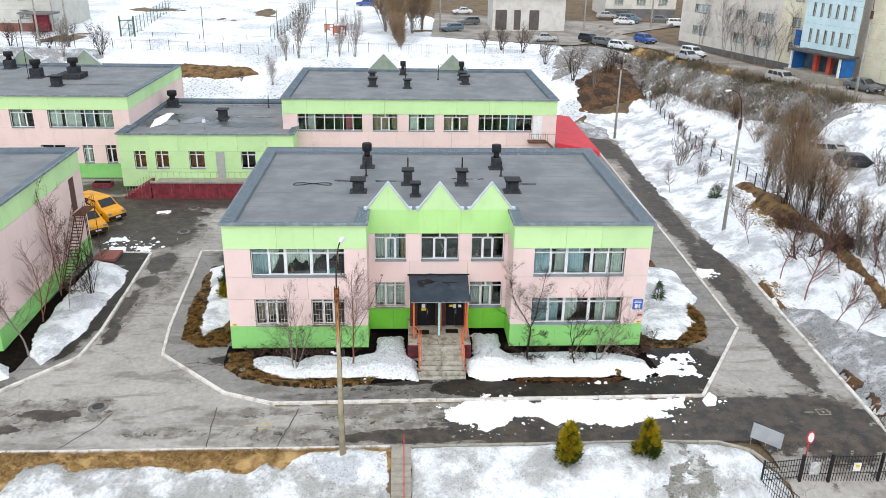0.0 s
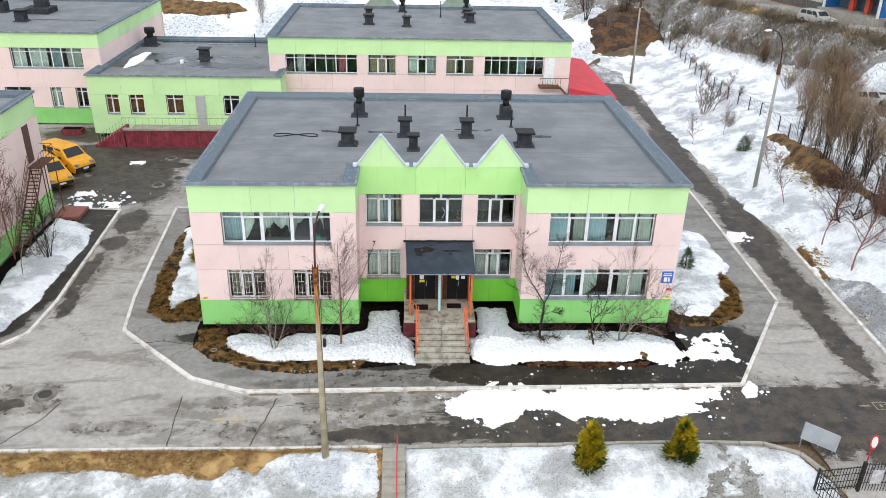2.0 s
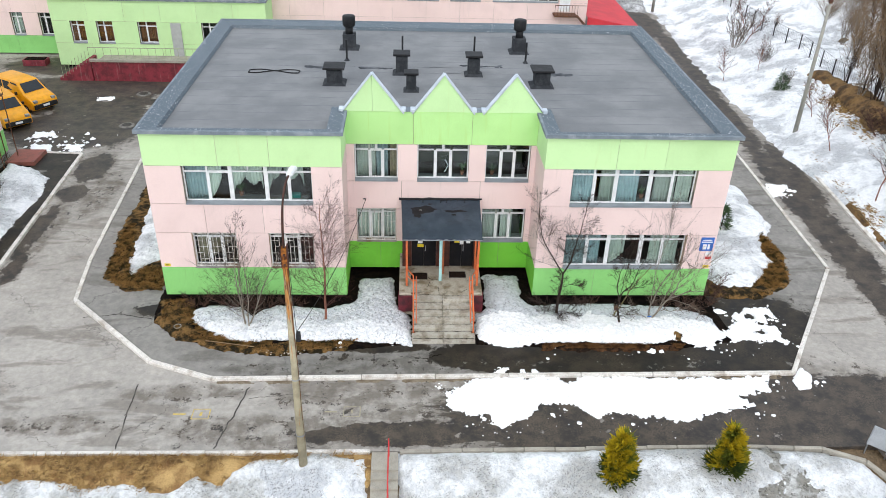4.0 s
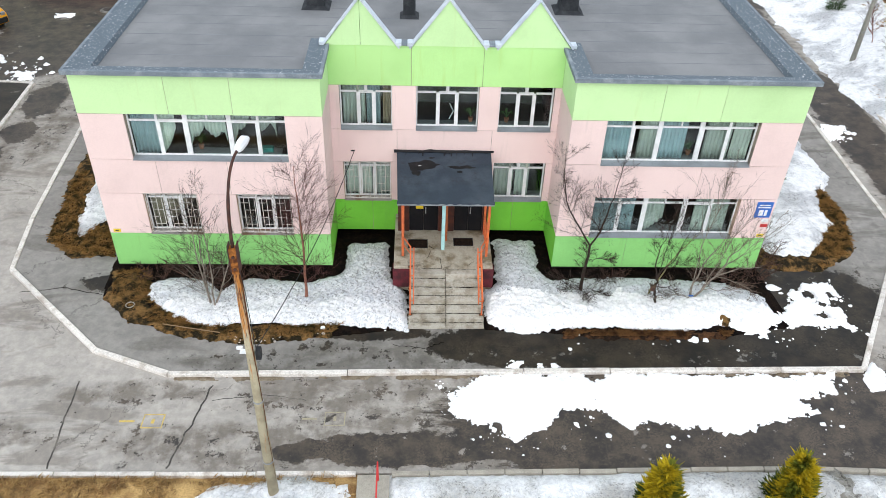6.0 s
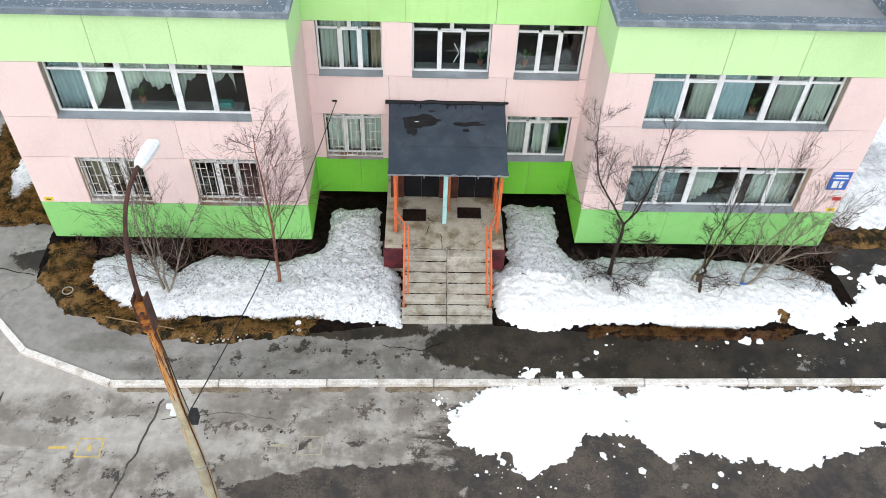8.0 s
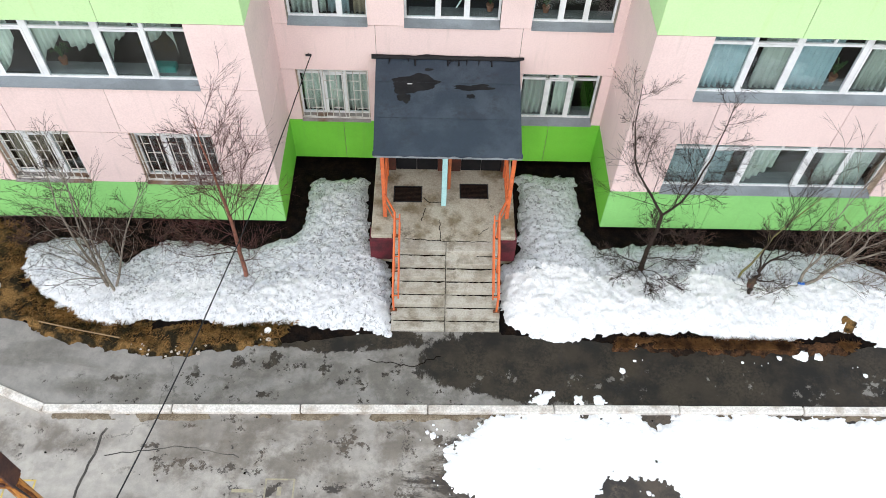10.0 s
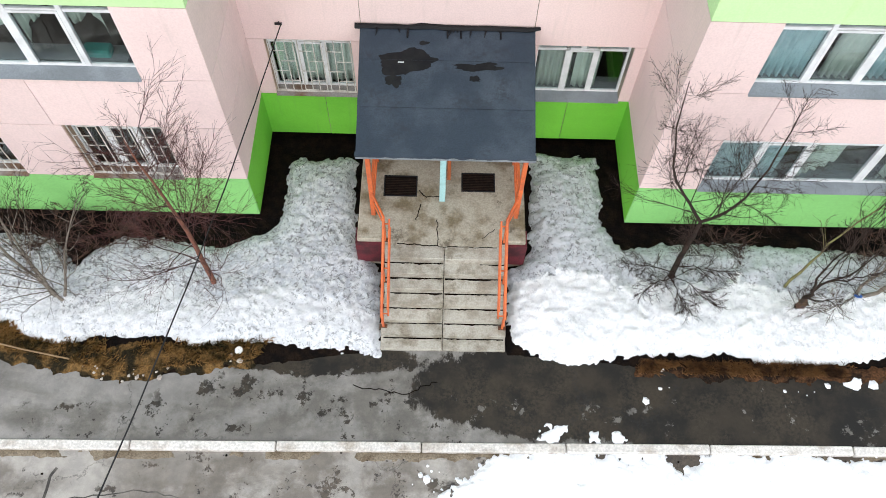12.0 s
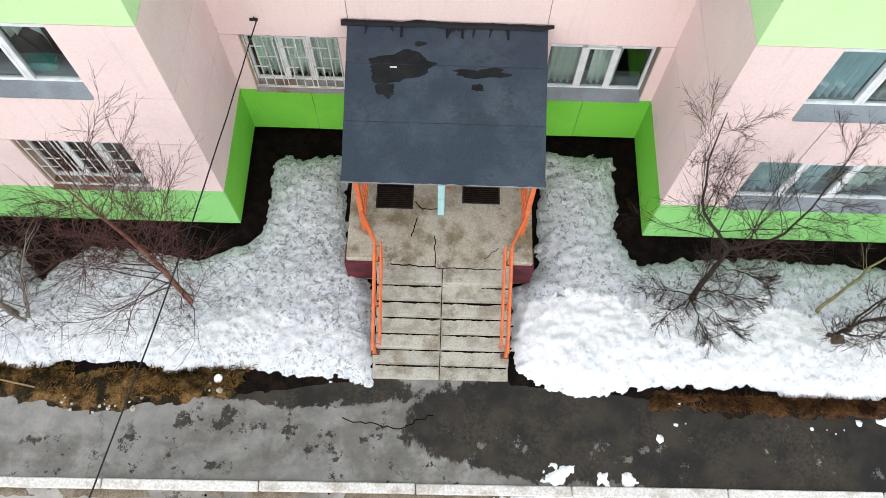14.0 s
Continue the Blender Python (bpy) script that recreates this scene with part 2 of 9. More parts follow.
VENTBOX = surface("bitumen_vent_box", (0.032, 0.035, 0.04), (0.055, 0.058, 0.064), 3.0, rough=0.8, grain=0.25, spec=0.15)
CANOPY = surface("canopy_felt", (0.030, 0.043, 0.062), (0.058, 0.074, 0.097), 0.9, (0.38, 0.72), 0.7, fine=45, grain=0.28, bump=0.35, spec=0.3, stain=(0.027, 0.033, 0.045))
LAPTAR = surface("felt_lap_tar", (0.024, 0.029, 0.038), (0.05, 0.062, 0.08), 6.0, rough=0.7, spec=0.2)
TAR = surface("fresh_tar", (0.010, 0.010, 0.012), (0.016, 0.016, 0.017), 3.0, rough=0.5, spec=0.15)
LANDING = surface("stained_landing", (0.43, 0.39, 0.31), (0.19, 0.15, 0.09), 1.4, (0.44, 0.66), 0.9, fine=24, grain=0.22, bump=0.15, stain=(0.11, 0.09, 0.06))
CONCRETE = surface("worn_concrete", (0.40, 0.37, 0.31), (0.31, 0.285, 0.24), 1.6, (0.38, 0.66), 0.9, fine=40, grain=0.2, bump=0.35, vary=0.08)
STEPCON = surface("step_concrete", (0.46, 0.43, 0.365), (0.32, 0.285, 0.225), 2.6, (0.4, 0.64), 0.9, fine=28, grain=0.2, bump=0.12, vary=0.1, stain=(0.19, 0.165, 0.12))
POLECON = surface("pole_concrete", (0.36, 0.35, 0.31), (0.28, 0.27, 0.24), 2.0, rough=0.9, grain=0.15, bump=0.25, streak=(0.30, 0.20, 0.12))
ORANGE = surface("orange_paint", (0.70, 0.16, 0.045), (0.56, 0.13, 0.05), 4.0, rough=0.6, grain=0.15, streak=(0.35, 0.10, 0.05))
AQUA = surface("pale_aqua_paint", (0.40, 0.66, 0.66), (0.34, 0.56, 0.56), 3.0, rough=0.7, grain=0.1)
MAROON = surface("maroon_paint", (0.25, 0.032, 0.047), (0.14, 0.022, 0.03), 2.0, rough=0.75, grain=0.2, streak=(0.40, 0.28, 0.27))
RUST = surface("rusty_steel", (0.16, 0.065, 0.03), (0.08, 0.04, 0.03), 6.0, rough=0.85, grain=0.35, bump=0.4)
DARKMAROON = surface("dark_maroon_paint", (0.15, 0.02, 0.03), (0.06, 0.014, 0.018), 2.0, rough=0.75, grain=0.25)
KERB = surface("whitewashed_kerb", (0.74, 0.70, 0.65), (0.48, 0.42, 0.36), 2.2, (0.45, 0.68), 0.9, fine=22, grain=0.25, bump=0.3, vary=0.12)
# damp soil, darkened further to hold the shade under the building
SOIL = surface("damp_shaded_soil", (0.0055, 0.0045, 0.0042), (0.015, 0.0095, 0.0065), 3.5, rough=0.95, spec=0.05, fine=22, grain=0.4, bump=0.8, depth=0.04)
BEDGRASS = surface("dark_dead_grass", (0.22, 0.125, 0.045), (0.024, 0.019, 0.01), 2.6, (0.38, 0.58), 0.95, fine=24, grain=0.5, bump=0.9, depth=0.05, spec=0.1)
BEDBLADES = surface("brown_grass_blades", (0.30, 0.165, 0.055), (0.04, 0.034, 0.013), 2.9, rough=0.9, grain=0.25, bump=0, spec=0.1)
REDGRASS = surface("red_brown_dead_grass", (0.11, 0.052, 0.024), (0.02, 0.013, 0.009), 2.6, (0.42, 0.62), 0.95, fine=24, grain=0.5, bump=0.9, depth=0.05, spec=0.1)
REDBLADES = surface("red_brown_blades", (0.20, 0.10, 0.038), (0.05, 0.026, 0.014), 2.5, rough=0.9, grain=0.25, bump=0, spec=0.1)
VERGEGRASS = surface("tan_dead_grass", (0.50, 0.33, 0.14), (0.22, 0.12, 0.05), 1.1, (0.42, 0.66), 0.95, fine=24, grain=0.35, bump=0.7, depth=0.04, spec=0.1)
DEADGRASS = surface("dead_grass", (0.27, 0.155, 0.06), (0.075, 0.045, 0.022), 1.3, (0.36, 0.66), 0.95, fine=28, grain=0.45, bump=0.9, depth=0.05)
BLADES = surface("dry_grass_blades", (0.46, 0.30, 0.12), (0.20, 0.12, 0.05), 4.0, rough=0.9, grain=0.2, bump=0)
GROUND = surface("hill_soil", (0.20, 0.135, 0.075), (0.12, 0.085, 0.05), 0.4, (0.4, 0.62), 0.95, fine=9, grain=0.4, bump=0.8, depth=0.06)
SNOW = snow_material("spring_snow", (0.93, 0.935, 0.945), (0.58, 0.585, 0.595), 0.5, 0.4, None, (0.74, 0.76, 0.79), 13.0, 0.3, 0.09, 0.4)
GREYSNOW = snow_material("gritty_snow", (0.93, 0.94, 0.95), (0.50, 0.49, 0.465), 0.58, 0.3, None, (0.72, 0.73, 0.75), 14.0, 0.25, 0.1, 0.45)
LAWNSNOW = snow_material("dirty_lawn_snow", (0.88, 0.885, 0.89), (0.44, 0.43, 0.40), 0.62, 0.42, None, (0.66, 0.67, 0.68), 15.0, 0.35, 0.1, 0.5)
BEDSNOW = snow_material("bed_snow", (0.93, 0.935, 0.945), (0.82, 0.83, 0.85), 0.5, 0.55, 43.05, (0.76, 0.78, 0.815), 10.0, 0.8, 0.11, 0.38)
BEDSNOWEAST = snow_material("bed_snow_east", (0.985, 0.985, 0.985), (0.66, 0.675, 0.70), 0.5, 0.5, 43.6, (0.82, 0.84, 0.865), 10.0, 0.28, 0.085, 0.4)
GRITTY = snow_material("dark_gritty_snow", (0.72, 0.72, 0.73), (0.34, 0.335, 0.33), 0.75, 0.6, None, (0.68, 0.69, 0.7), 10.0, 0.85, 0.12)
DIRTYVERGE = snow_material("verge_snow", (0.84, 0.84, 0.85), (0.25, 0.23, 0.20), 0.95, 0.8, None, (0.6, 0.6, 0.62), 3.2)
FIELDSNOW = snow_material("field_snow", (0.93, 0.935, 0.945), (0.70, 0.71, 0.73), 0.5, 0.11, None, (0.8, 0.82, 0.84), 3.0, 0.35, 0.12)
LAWNDIRT = snow_material("thawed_lawn_snow", (0.74, 0.735, 0.72), (0.27, 0.25, 0.21), 0.72, 0.9, None, (0.62, 0.62, 0.61), 8.0, 0.6, 0.12, 0.4)
ROADSNOW = snow_material("bright_snow", (0.97, 0.97, 0.975), (0.85, 0.86, 0.87), 0.05, 0.6, None, (0.95, 0.955, 0.96), 16.0, 0.06, 0.05)
BARK = surface("dark_bark", (0.06, 0.042, 0.034), (0.035, 0.027, 0.023), 8, rough=0.95, grain=0.3, bump=0.4, spec=0.1)
REDBARK = surface("red_brown_bark", (0.29, 0.115, 0.075), (0.17, 0.075, 0.05), 8, rough=0.9, grain=0.3, bump=0.3)
GREYBARK = surface("grey_bark", (0.30, 0.255, 0.21), (0.17, 0.14, 0.115), 8, rough=0.95, grain=0.3, bump=0.4)
TWIG = surface("bare_twigs", (0.055, 0.034, 0.028), (0.03, 0.021, 0.018), 5, rough=0.9, grain=0.2, bump=0, spec=0.1)
TANTWIG = surface("tan_twigs", (0.30, 0.20, 0.11), (0.19, 0.12, 0.072), 0.35, rough=0.9, grain=0.2, bump=0, spec=0.1)
NEEDLE = surface("thuja_leaf", (0.50, 0.37, 0.014), (0.13, 0.15, 0.018), 2.3, (0.46, 0.6), 0.8, grain=0.3, bump=0, vary=0.1, spec=0.15)
LOWNEEDLE = surface("thuja_lower_leaf", (0.10, 0.12, 0.018), (0.035, 0.06, 0.015), 2.6, (0.42, 0.6), 0.8, grain=0.3, bump=0, spec=0.15)
DARKNEEDLE = surface("spruce_needle", (0.035, 0.075, 0.025), (0.06, 0.10, 0.03), 3, rough=0.8, grain=0.3, bump=0)
BRUSHWOOD = surface("weathered_board", (0.12, 0.075, 0.045), (0.05, 0.034, 0.024), 9.0, rough=0.9, grain=0.3, bump=0.3)
BLACK = plain("black_paint", (0.012, 0.012, 0.013), 0.5)
TYRE = plain("rubber", (0.02, 0.02, 0.02), 0.9)
STEEL = plain("grey_steel", (0.34, 0.35, 0.36), 0.45, 0.6)
RED = surface("red_tarpaulin", (0.62, 0.035, 0.05), (0.52, 0.03, 0.045), 0.7, rough=0.6, grain=0.08)
SIGNRED = plain("sign_red", (0.55, 0.03, 0.03), 0.45)
SIGNBLUE = plain("sign_blue", (0.03, 0.14, 0.52), 0.45)
YELLOW = plain("sign_yellow", (0.78, 0.58, 0.03), 0.5)
VANPAINT = plain("orange_yellow_car_paint", (0.82, 0.36, 0.008), 0.3)
CARGLASS = plain("dark_car_glass", (0.02, 0.024, 0.028), 0.08)
CABLE = plain("black_cable", (0.012, 0.012, 0.012), 0.7)
CURTAIN = surface("pale_curtain", (0.72, 0.76, 0.66), (0.60, 0.64, 0.56), 1.5, rough=0.9, vary=0.35)
BLUECURTAIN = surface("grey_blue_curtain", (0.42, 0.54, 0.56), (0.32, 0.42, 0.44), 1.5, rough=0.9, vary=0.3)
TANCURTAIN = surface("tan_curtain", (0.42, 0.33, 0.22), (0.33, 0.26, 0.17), 1.5, rough=0.9, vary=0.3)
POOLS_ROAD = [(13.3, 37.6, 10.4, 2.9), (2.6, 36.45, 5.4, 0.62), (-18.6, 38.9, 1.7, 0.55), (-21.5, 37.4, 2.0, 0.4), (-21.6, 70.5, 3.4, 4.0), (20.5, 37.4, 6.0, 2.5), (25.75, 45.0, 0.85, 5.0), (26.2, 50.5, 1.3, 3.4), (24.6, 37.0, 3.0, 2.9), (22.6, 38.3, 3.2, 1.5), (26.2, 56.0, 1.1, 9.0), (27.5, 61.0, 0.8, 5.0), (26.4, 74.0, 1.2, 10.0), (27.8, 86.0, 1.1, 9.0), (26.5, 99.0, 2.2, 6.0), (-18.9, 52.3, 0.5, 3.0), (-18.6, 56.9, 0.8, 1.1), (-18.45, 48.5, 0.42, 1.5),
              (-22.0, 67.0, 4.6, 3.8), (-25.5, 74.5, 7.0, 3.6), (-18.6, 60.6, 1.0, 2.2), (-18.8, 76.0, 6.0, 1.7),
              (-24.0, 73.0, 3.0, 2.0), (-27.0, 81.2, 6.0, 2.4), (-20.0, 72.6, 2.6, 1.0)]
SMEARS_ROAD = [(1.5, 37.9, 2.0, 1.3), (-21.0, 38.6, 3.4, 1.3), (-17.4, 39.3, 2.2, 1.0), (0.3, 38.4, 3.2, 1.1), (-3.0, 36.6, 4.0, 0.8), (-3.0, 36.3, 3.0, 0.4), (-7.6, 38.9, 2.2, 0.4), (-18.3, 52.0, 0.5, 3.0), (-12.0, 37.0, 2.0, 0.4), (0.0, 39.3, 2.5, 0.3), (-17.0, 57.0, 0.8, 2.5)]
POOLS_WALK = [(13.5, 41.0, 10.5, 1.35), (6.0, 41.1, 3.4, 1.1), (0.5, 41.75, 2.2, 0.42), (18.0, 43.4, 3.4, 2.6), (-12.0, 61.6, 2.2, 1.4), (-21.6, 61.6, 2.2, 1.6), (-20.2, 58.5, 1.1, 3.6), (-19.95, 52.3, 0.55, 5.0), (-20.6, 47.0, 0.6, 2.2), (-24.5, 41.0, 2.0, 1.2), (-9.0, 44.6, 2.2, 0.6)]
SMEARS_WALK = [(0.8, 40.75, 2.6, 0.5), (-3.5, 40.2, 2.5, 0.3), (2.6, 40.5, 1.2, 0.8), (9.2, 40.9, 1.2, 0.3)]
ROADTAR = asphalt_material("road_asphalt", (0.44, 0.41, 0.375), (0.038, 0.034, 0.032), POOLS_ROAD, (1.9, 1.5), (0.17, 0.148, 0.125), SMEARS_ROAD)
WALKTAR = asphalt_material("walkway_asphalt", (0.305, 0.29, 0.27), (0.0145, 0.0128, 0.0108), POOLS_WALK, (1.8, 0.8), (0.13, 0.12, 0.105), SMEARS_WALK, (1.35, 0.8, 1.0), left=0.61)


# ---- mesh helpers ----
def part(name, bm, mat, parent=None, label="", smooth=False):
    """Links a bmesh, made in world metres, as one mesh object under a thing or a part."""
    me = bpy.data.meshes.new(name)
    if parent is not None:
        top = parent
        while top.parent is not None:
            top = top.parent
        off = top.matrix_basis.translation
        bmesh.ops.translate(bm, verts=bm.verts, vec=-off)
    bm.normal_update()
    bm.to_mesh(me)
    bm.free()
    me.materials.append(mat)
    if smooth:
        for p in me.polygons:
            p.use_smooth = True
    ob = new(name, me)
    if parent is not None:
        ob.parent = parent
    return tagged(ob, label)


def sheet(name, verts, faces, mat, parent=None, smooth=False):
    me = bpy.data.meshes.new(name)
    me.from_pydata([tuple(v) for v in verts], [], faces)
    me.materials.append(mat)
    if smooth:
        me.polygons.foreach_set("use_smooth", [True] * len(me.polygons))
    ob = new(name, me)
    if parent is not None:
        ob.parent = parent
    return ob


def thing(name, label, category, at=(0, 0, 0), group="", kind=""):
    ob = new(name)
    ob.empty_display_size = 0.3
    ob.matrix_basis = Matrix.Translation(at)
    return tagged(ob, label, category, group, kind)


def hexa(bm, p):
    """A block from its eight corners: four below, four above, each in turn."""
    v = [bm.verts.new(q) for q in p]
    for f in ((3, 2, 1, 0), (4, 5, 6, 7), (0, 1, 5, 4), (1, 2, 6, 5), (2, 3, 7, 6), (3, 0, 4, 7)):
        bm.faces.new([v[i] for i in f])
    return v


def box(bm, x0, x1, y0, y1, z0, z1):
    return hexa(bm, [(x0, y0, z0), (x1, y0, z0), (x1, y1, z0), (x0, y1, z0), (x0, y0, z1), (x1, y0, z1), (x1, y1, z1), (x0, y1, z1)])


def boxes(*rows):
    bm = bmesh.new()
    for r in rows:
        box(bm, *r)
    return bm


def tube(bm, points, radii, sides=8, caps=True):
    """A tapered tube along a line of points."""
    rings = []
    pts = [Vector(p) for p in points]
    if isinstance(radii, (int, float)):
        radii = [radii] * len(pts)
    a = None
    for i, p in enumerate(pts):
        d = (pts[min(i + 1, len(pts) - 1)] - pts[max(i - 1, 0)]).normalized()
        if a is None or (a - d * a.dot(d)).length < 1e-4:
            a = d.cross(Vector((0.31, 0.95, 0.05)) if abs(d.z) > 0.9 else Vector((0, 0, 1)))
        a = (a - d * a.dot(d)).normalized()
        b = d.cross(a)
        rings.append([bm.verts.new(p + radii[i] * (math.cos(q) * a + math.sin(q) * b)) for q in (2 * math.pi * k / sides for k in range(sides))])
    for r, s in zip(rings, rings[1:]):
        for k in range(sides):
            bm.faces.new((r[k], r[(k + 1) % sides], s[(k + 1) % sides], s[k]))
    if caps:
        bm.faces.new(rings[0][::-1]), bm.faces.new(rings[-1])
    return bm


def bevelled(bm, width, segments=1):
    bmesh.ops.bevel(bm, geom=bm.edges[:], offset=width, segments=segments, affect="EDGES", profile=0.6)
    return bm


def smooth_step(v, a, b):
    t = np.clip((v - a) / (b - a), 0, 1)
    return t * t * (3 - 2 * t)


def lattice(ix, iy, seed):
    h = (ix.astype(np.int64) * 374761393 + iy.astype(np.int64) * 668265263 + seed * 1442695041) & 0xFFFFFFFF
    h = ((h ^ (h >> 13)) * 1274126177) & 0xFFFFFFFF
    return ((h ^ (h >> 16)) & 0xFFFF) / 65535.0


def value_noise(x, y, seed=0, octaves=4):
    """Smooth noise from 0 to 1 over arrays of places."""
    total, amp, norm = 0.0, 1.0, 0.0
    for o in range(octaves):
        fx, fy = np.floor(x), np.floor(y)
        u, v = x - fx, y - fy
        u, v = u * u * (3 - 2 * u), v * v * (3 - 2 * v)
        s = seed + o * 17
        a, b = lattice(fx, fy, s), lattice(fx + 1, fy, s)
        c, d = lattice(fx, fy + 1, s), lattice(fx + 1, fy + 1, s)
        total = total + amp * ((a * (1 - u) + b * u) * (1 - v) + (c * (1 - u) + d * u) * v)
        norm += amp
        amp *= 0.55
        x, y = x * 2.03 + 7.1, y * 2.03 + 3.7
    return total / norm


def land(x, y):
    """Height of the ground: level round the houses, a bank along the eastern road, a terrace behind, a slope in front."""
    x, y = np.asarray(x, float), np.asarray(y, float)
    d = x - (28.5 + 0.033 * (y - 48))
    bank = 0.75 * smooth_step(d, 0.2, 2.2) + 1.5 * smooth_step(d, 1.5, 7.5)
    s = (x - 47.7) * -0.978 + (y - 102) * -0.208
    right = bank + 6.3 * (1 - smooth_step(s, 0.5, 10)) * smooth_step(d, 2, 9)
    h = np.maximum(right, 7.5 * smooth_step(y, 106, 132) + 2.5 * smooth_step(y, 132, 230))
    gate = smooth_step(x, 17.5, 20.5) * (1 - smooth_step(x, 27, 29))
    front = np.maximum(-0.32 * np.maximum(34.9 - y, 0) * (1 - smooth_step(x, 17.5, 20.5)) - 0.55 * np.maximum(35.5 - y, 0) * gate, -2.6)
    return np.where(y < 36, front + bank * 0.5, h)


def inside_distance(x, y, poly):
    """Distance to the outline, positive inside."""
    best, inside = np.full(x.shape, 1e9), np.zeros(x.shape, bool)
    for (ax, ay), (bx, by) in zip(poly, poly[1:] + poly[:1]):
        ex, ey = bx - ax, by - ay
        t = np.clip(((x - ax) * ex + (y - ay) * ey) / (ex * ex + ey * ey + 1e-12), 0, 1)
        best = np.minimum(best, np.hypot(x - ax - t * ex, y - ay - t * ey))
        if ay != by:
            inside ^= ((ay > y) != (by > y)) & (x < (bx - ax) * (y - ay) / (by - ay) + ax)
    return np.where(inside, best, -best)


def mound(name, poly, step, height, shoulder, ragged, mat, base=None, seed=1, rough=0.35, freq=0.9, label="", category="snow", holes=0.0, hole_freq=0.25, lumps=(1.3, 4.3)):
    """A heap whose surface dips under its ground along a ragged outline; base: the height that it lies on."""
    px, py = [p[0] for p in poly], [p[1] for p in poly]
    gx, gy = np.arange(min(px) - ragged, max(px) + ragged + step, step), np.arange(min(py) - ragged, max(py) + ragged + step, step)
    x, y = np.meshgrid(gx, gy)
    jx = (value_noise(x * 3.1, y * 3.1, seed + 5, 2) - 0.5) * step * 0.8
    jy = (value_noise(x * 3.1, y * 3.1, seed + 6, 2) - 0.5) * step * 0.8
    x, y = x + jx, y + jy
    d = inside_distance(x, y, poly) + (value_noise(x * freq, y * freq, seed, 5) - 0.5) * 2 * ragged + (value_noise(x * 5.3, y * 5.3, seed + 2, 4) - 0.5) * 0.9 * min(ragged, 0.35) + (value_noise(x * 13.0, y * 13.0, seed + 8, 2) - 0.5) * (0.9 if ragged > 0.3 else 0.5) * min(ragged, 0.3)
    if holes:
        d = np.minimum(d, (value_noise(x * hole_freq, y * hole_freq, seed + 9, 5) - holes) * 6)
    lump = value_noise(x * lumps[0], y * lumps[0], seed + 3, 5) * 0.5 + value_noise(x * lumps[1], y * lumps[1], seed + 4, 4) * 0.5
    h = np.where(d > 0, height * (1 - np.exp(-np.maximum(d, 0) / shoulder)) * (1 - rough + 2 * rough * (lump - 0.1)) + 0.015, d * 0.6)
    h = np.maximum(h, -0.12)
    z = h + (land(x, y) if base is None else base)
    ny, nx = x.shape
    keep = (d[:-1, :-1] > -step) | (d[1:, :-1] > -step) | (d[:-1, 1:] > -step) | (d[1:, 1:] > -step)
    idx = np.arange(nx * ny).reshape(ny, nx)
    quads = np.stack([idx[:-1, :-1], idx[:-1, 1:], idx[1:, 1:], idx[1:, :-1]], -1)[keep]
    used = np.unique(quads)
    remap = np.full(nx * ny, -1)
    remap[used] = np.arange(len(used))
    verts = np.stack([x.ravel()[used], y.ravel()[used], z.ravel()[used]], -1)
    ob = sheet(name, verts.tolist(), remap[quads].tolist(), mat, smooth=True)
    return tagged(ob, label, category, kind="stuff")


def flat(name, poly, z, mat, drape=False, label=""):
    """A level sheet with that outline and a skirt."""
    bm = bmesh.new()
    f = bm.faces.new([bm.verts.new((x, y, z - 0.25)) for x, y in poly])
    ext = bmesh.ops.extrude_face_region(bm, geom=[f])
    bmesh.ops.translate(bm, verts=[g for g in ext["geom"] if isinstance(g, bmesh.types.BMVert)], vec=(0, 0, 0.25))
    bmesh.ops.triangulate(bm, faces=[g for g in bm.faces if len(g.verts) > 4])
    bmesh.ops.recalc_face_normals(bm, faces=bm.faces)
    ob = part(name, bm, mat)
    return tagged(ob, label, kind="structure")

# ---- ground ----
def build_ground():
    xs = np.concatenate([[-3000, -1200, -500, -250, -140], np.arange(-100, 110.1, 1.25), [140, 250, 500, 1200, 3000]])
    ys = np.concatenate([[-1500, -500, -150, -40, 0, 15], np.arange(24, 240, 1.25), [260, 300, 400, 700, 1500, 3500]])
    x, y = np.meshgrid(xs, ys)
    campus = (x > -60) & (x < 29.5) & (y > 34.5) & (y < 106)
    z = land(x, y) - np.where(campus, 0.12, 0.03) + np.where(campus, 0, (value_noise(x * 0.5, y * 0.5, 3) - 0.5) * 0.2)
    ny, nx = x.shape
    i = np.arange(nx * ny).reshape(ny, nx)
    f = np.stack([i[:-1, :-1], i[:-1, 1:], i[1:, 1:], i[1:, :-1]], -1).reshape(-1, 4)
    ob = sheet("ground", np.stack([x.ravel(), y.ravel(), z.ravel()], -1).tolist(), f.tolist(), GROUND, smooth=True)
    tagged(ob, "bare brown soil and trampled dead grass", kind="structure")


build_ground()

flat("road", [(-70, 35.5), (14.5, 35.5), (19.4, 35.6), (27.4, 35.6), (28.3, 48.5), (29.3, 65), (30.4, 87.5), (30.9, 106), (-70, 106)], 0.0, ROADTAR,
     label="worn grey asphalt yard road with wet patches and cracks")
WALK = [(-15.9, 62.95), (-14.78, 49.1), (-14.2, 45.5), (-9.4, 40.87), (-6.5, 39.73), (18.55, 40.02), (24.0, 48.5), (24.5, 62.6), (25.4, 96), (17.5, 96), (17.5, 66), (-10.2, 63.0)]
flat("pavement", WALK, 0.10, WALKTAR, label="grey asphalt walkway round the pink building, partly wet")
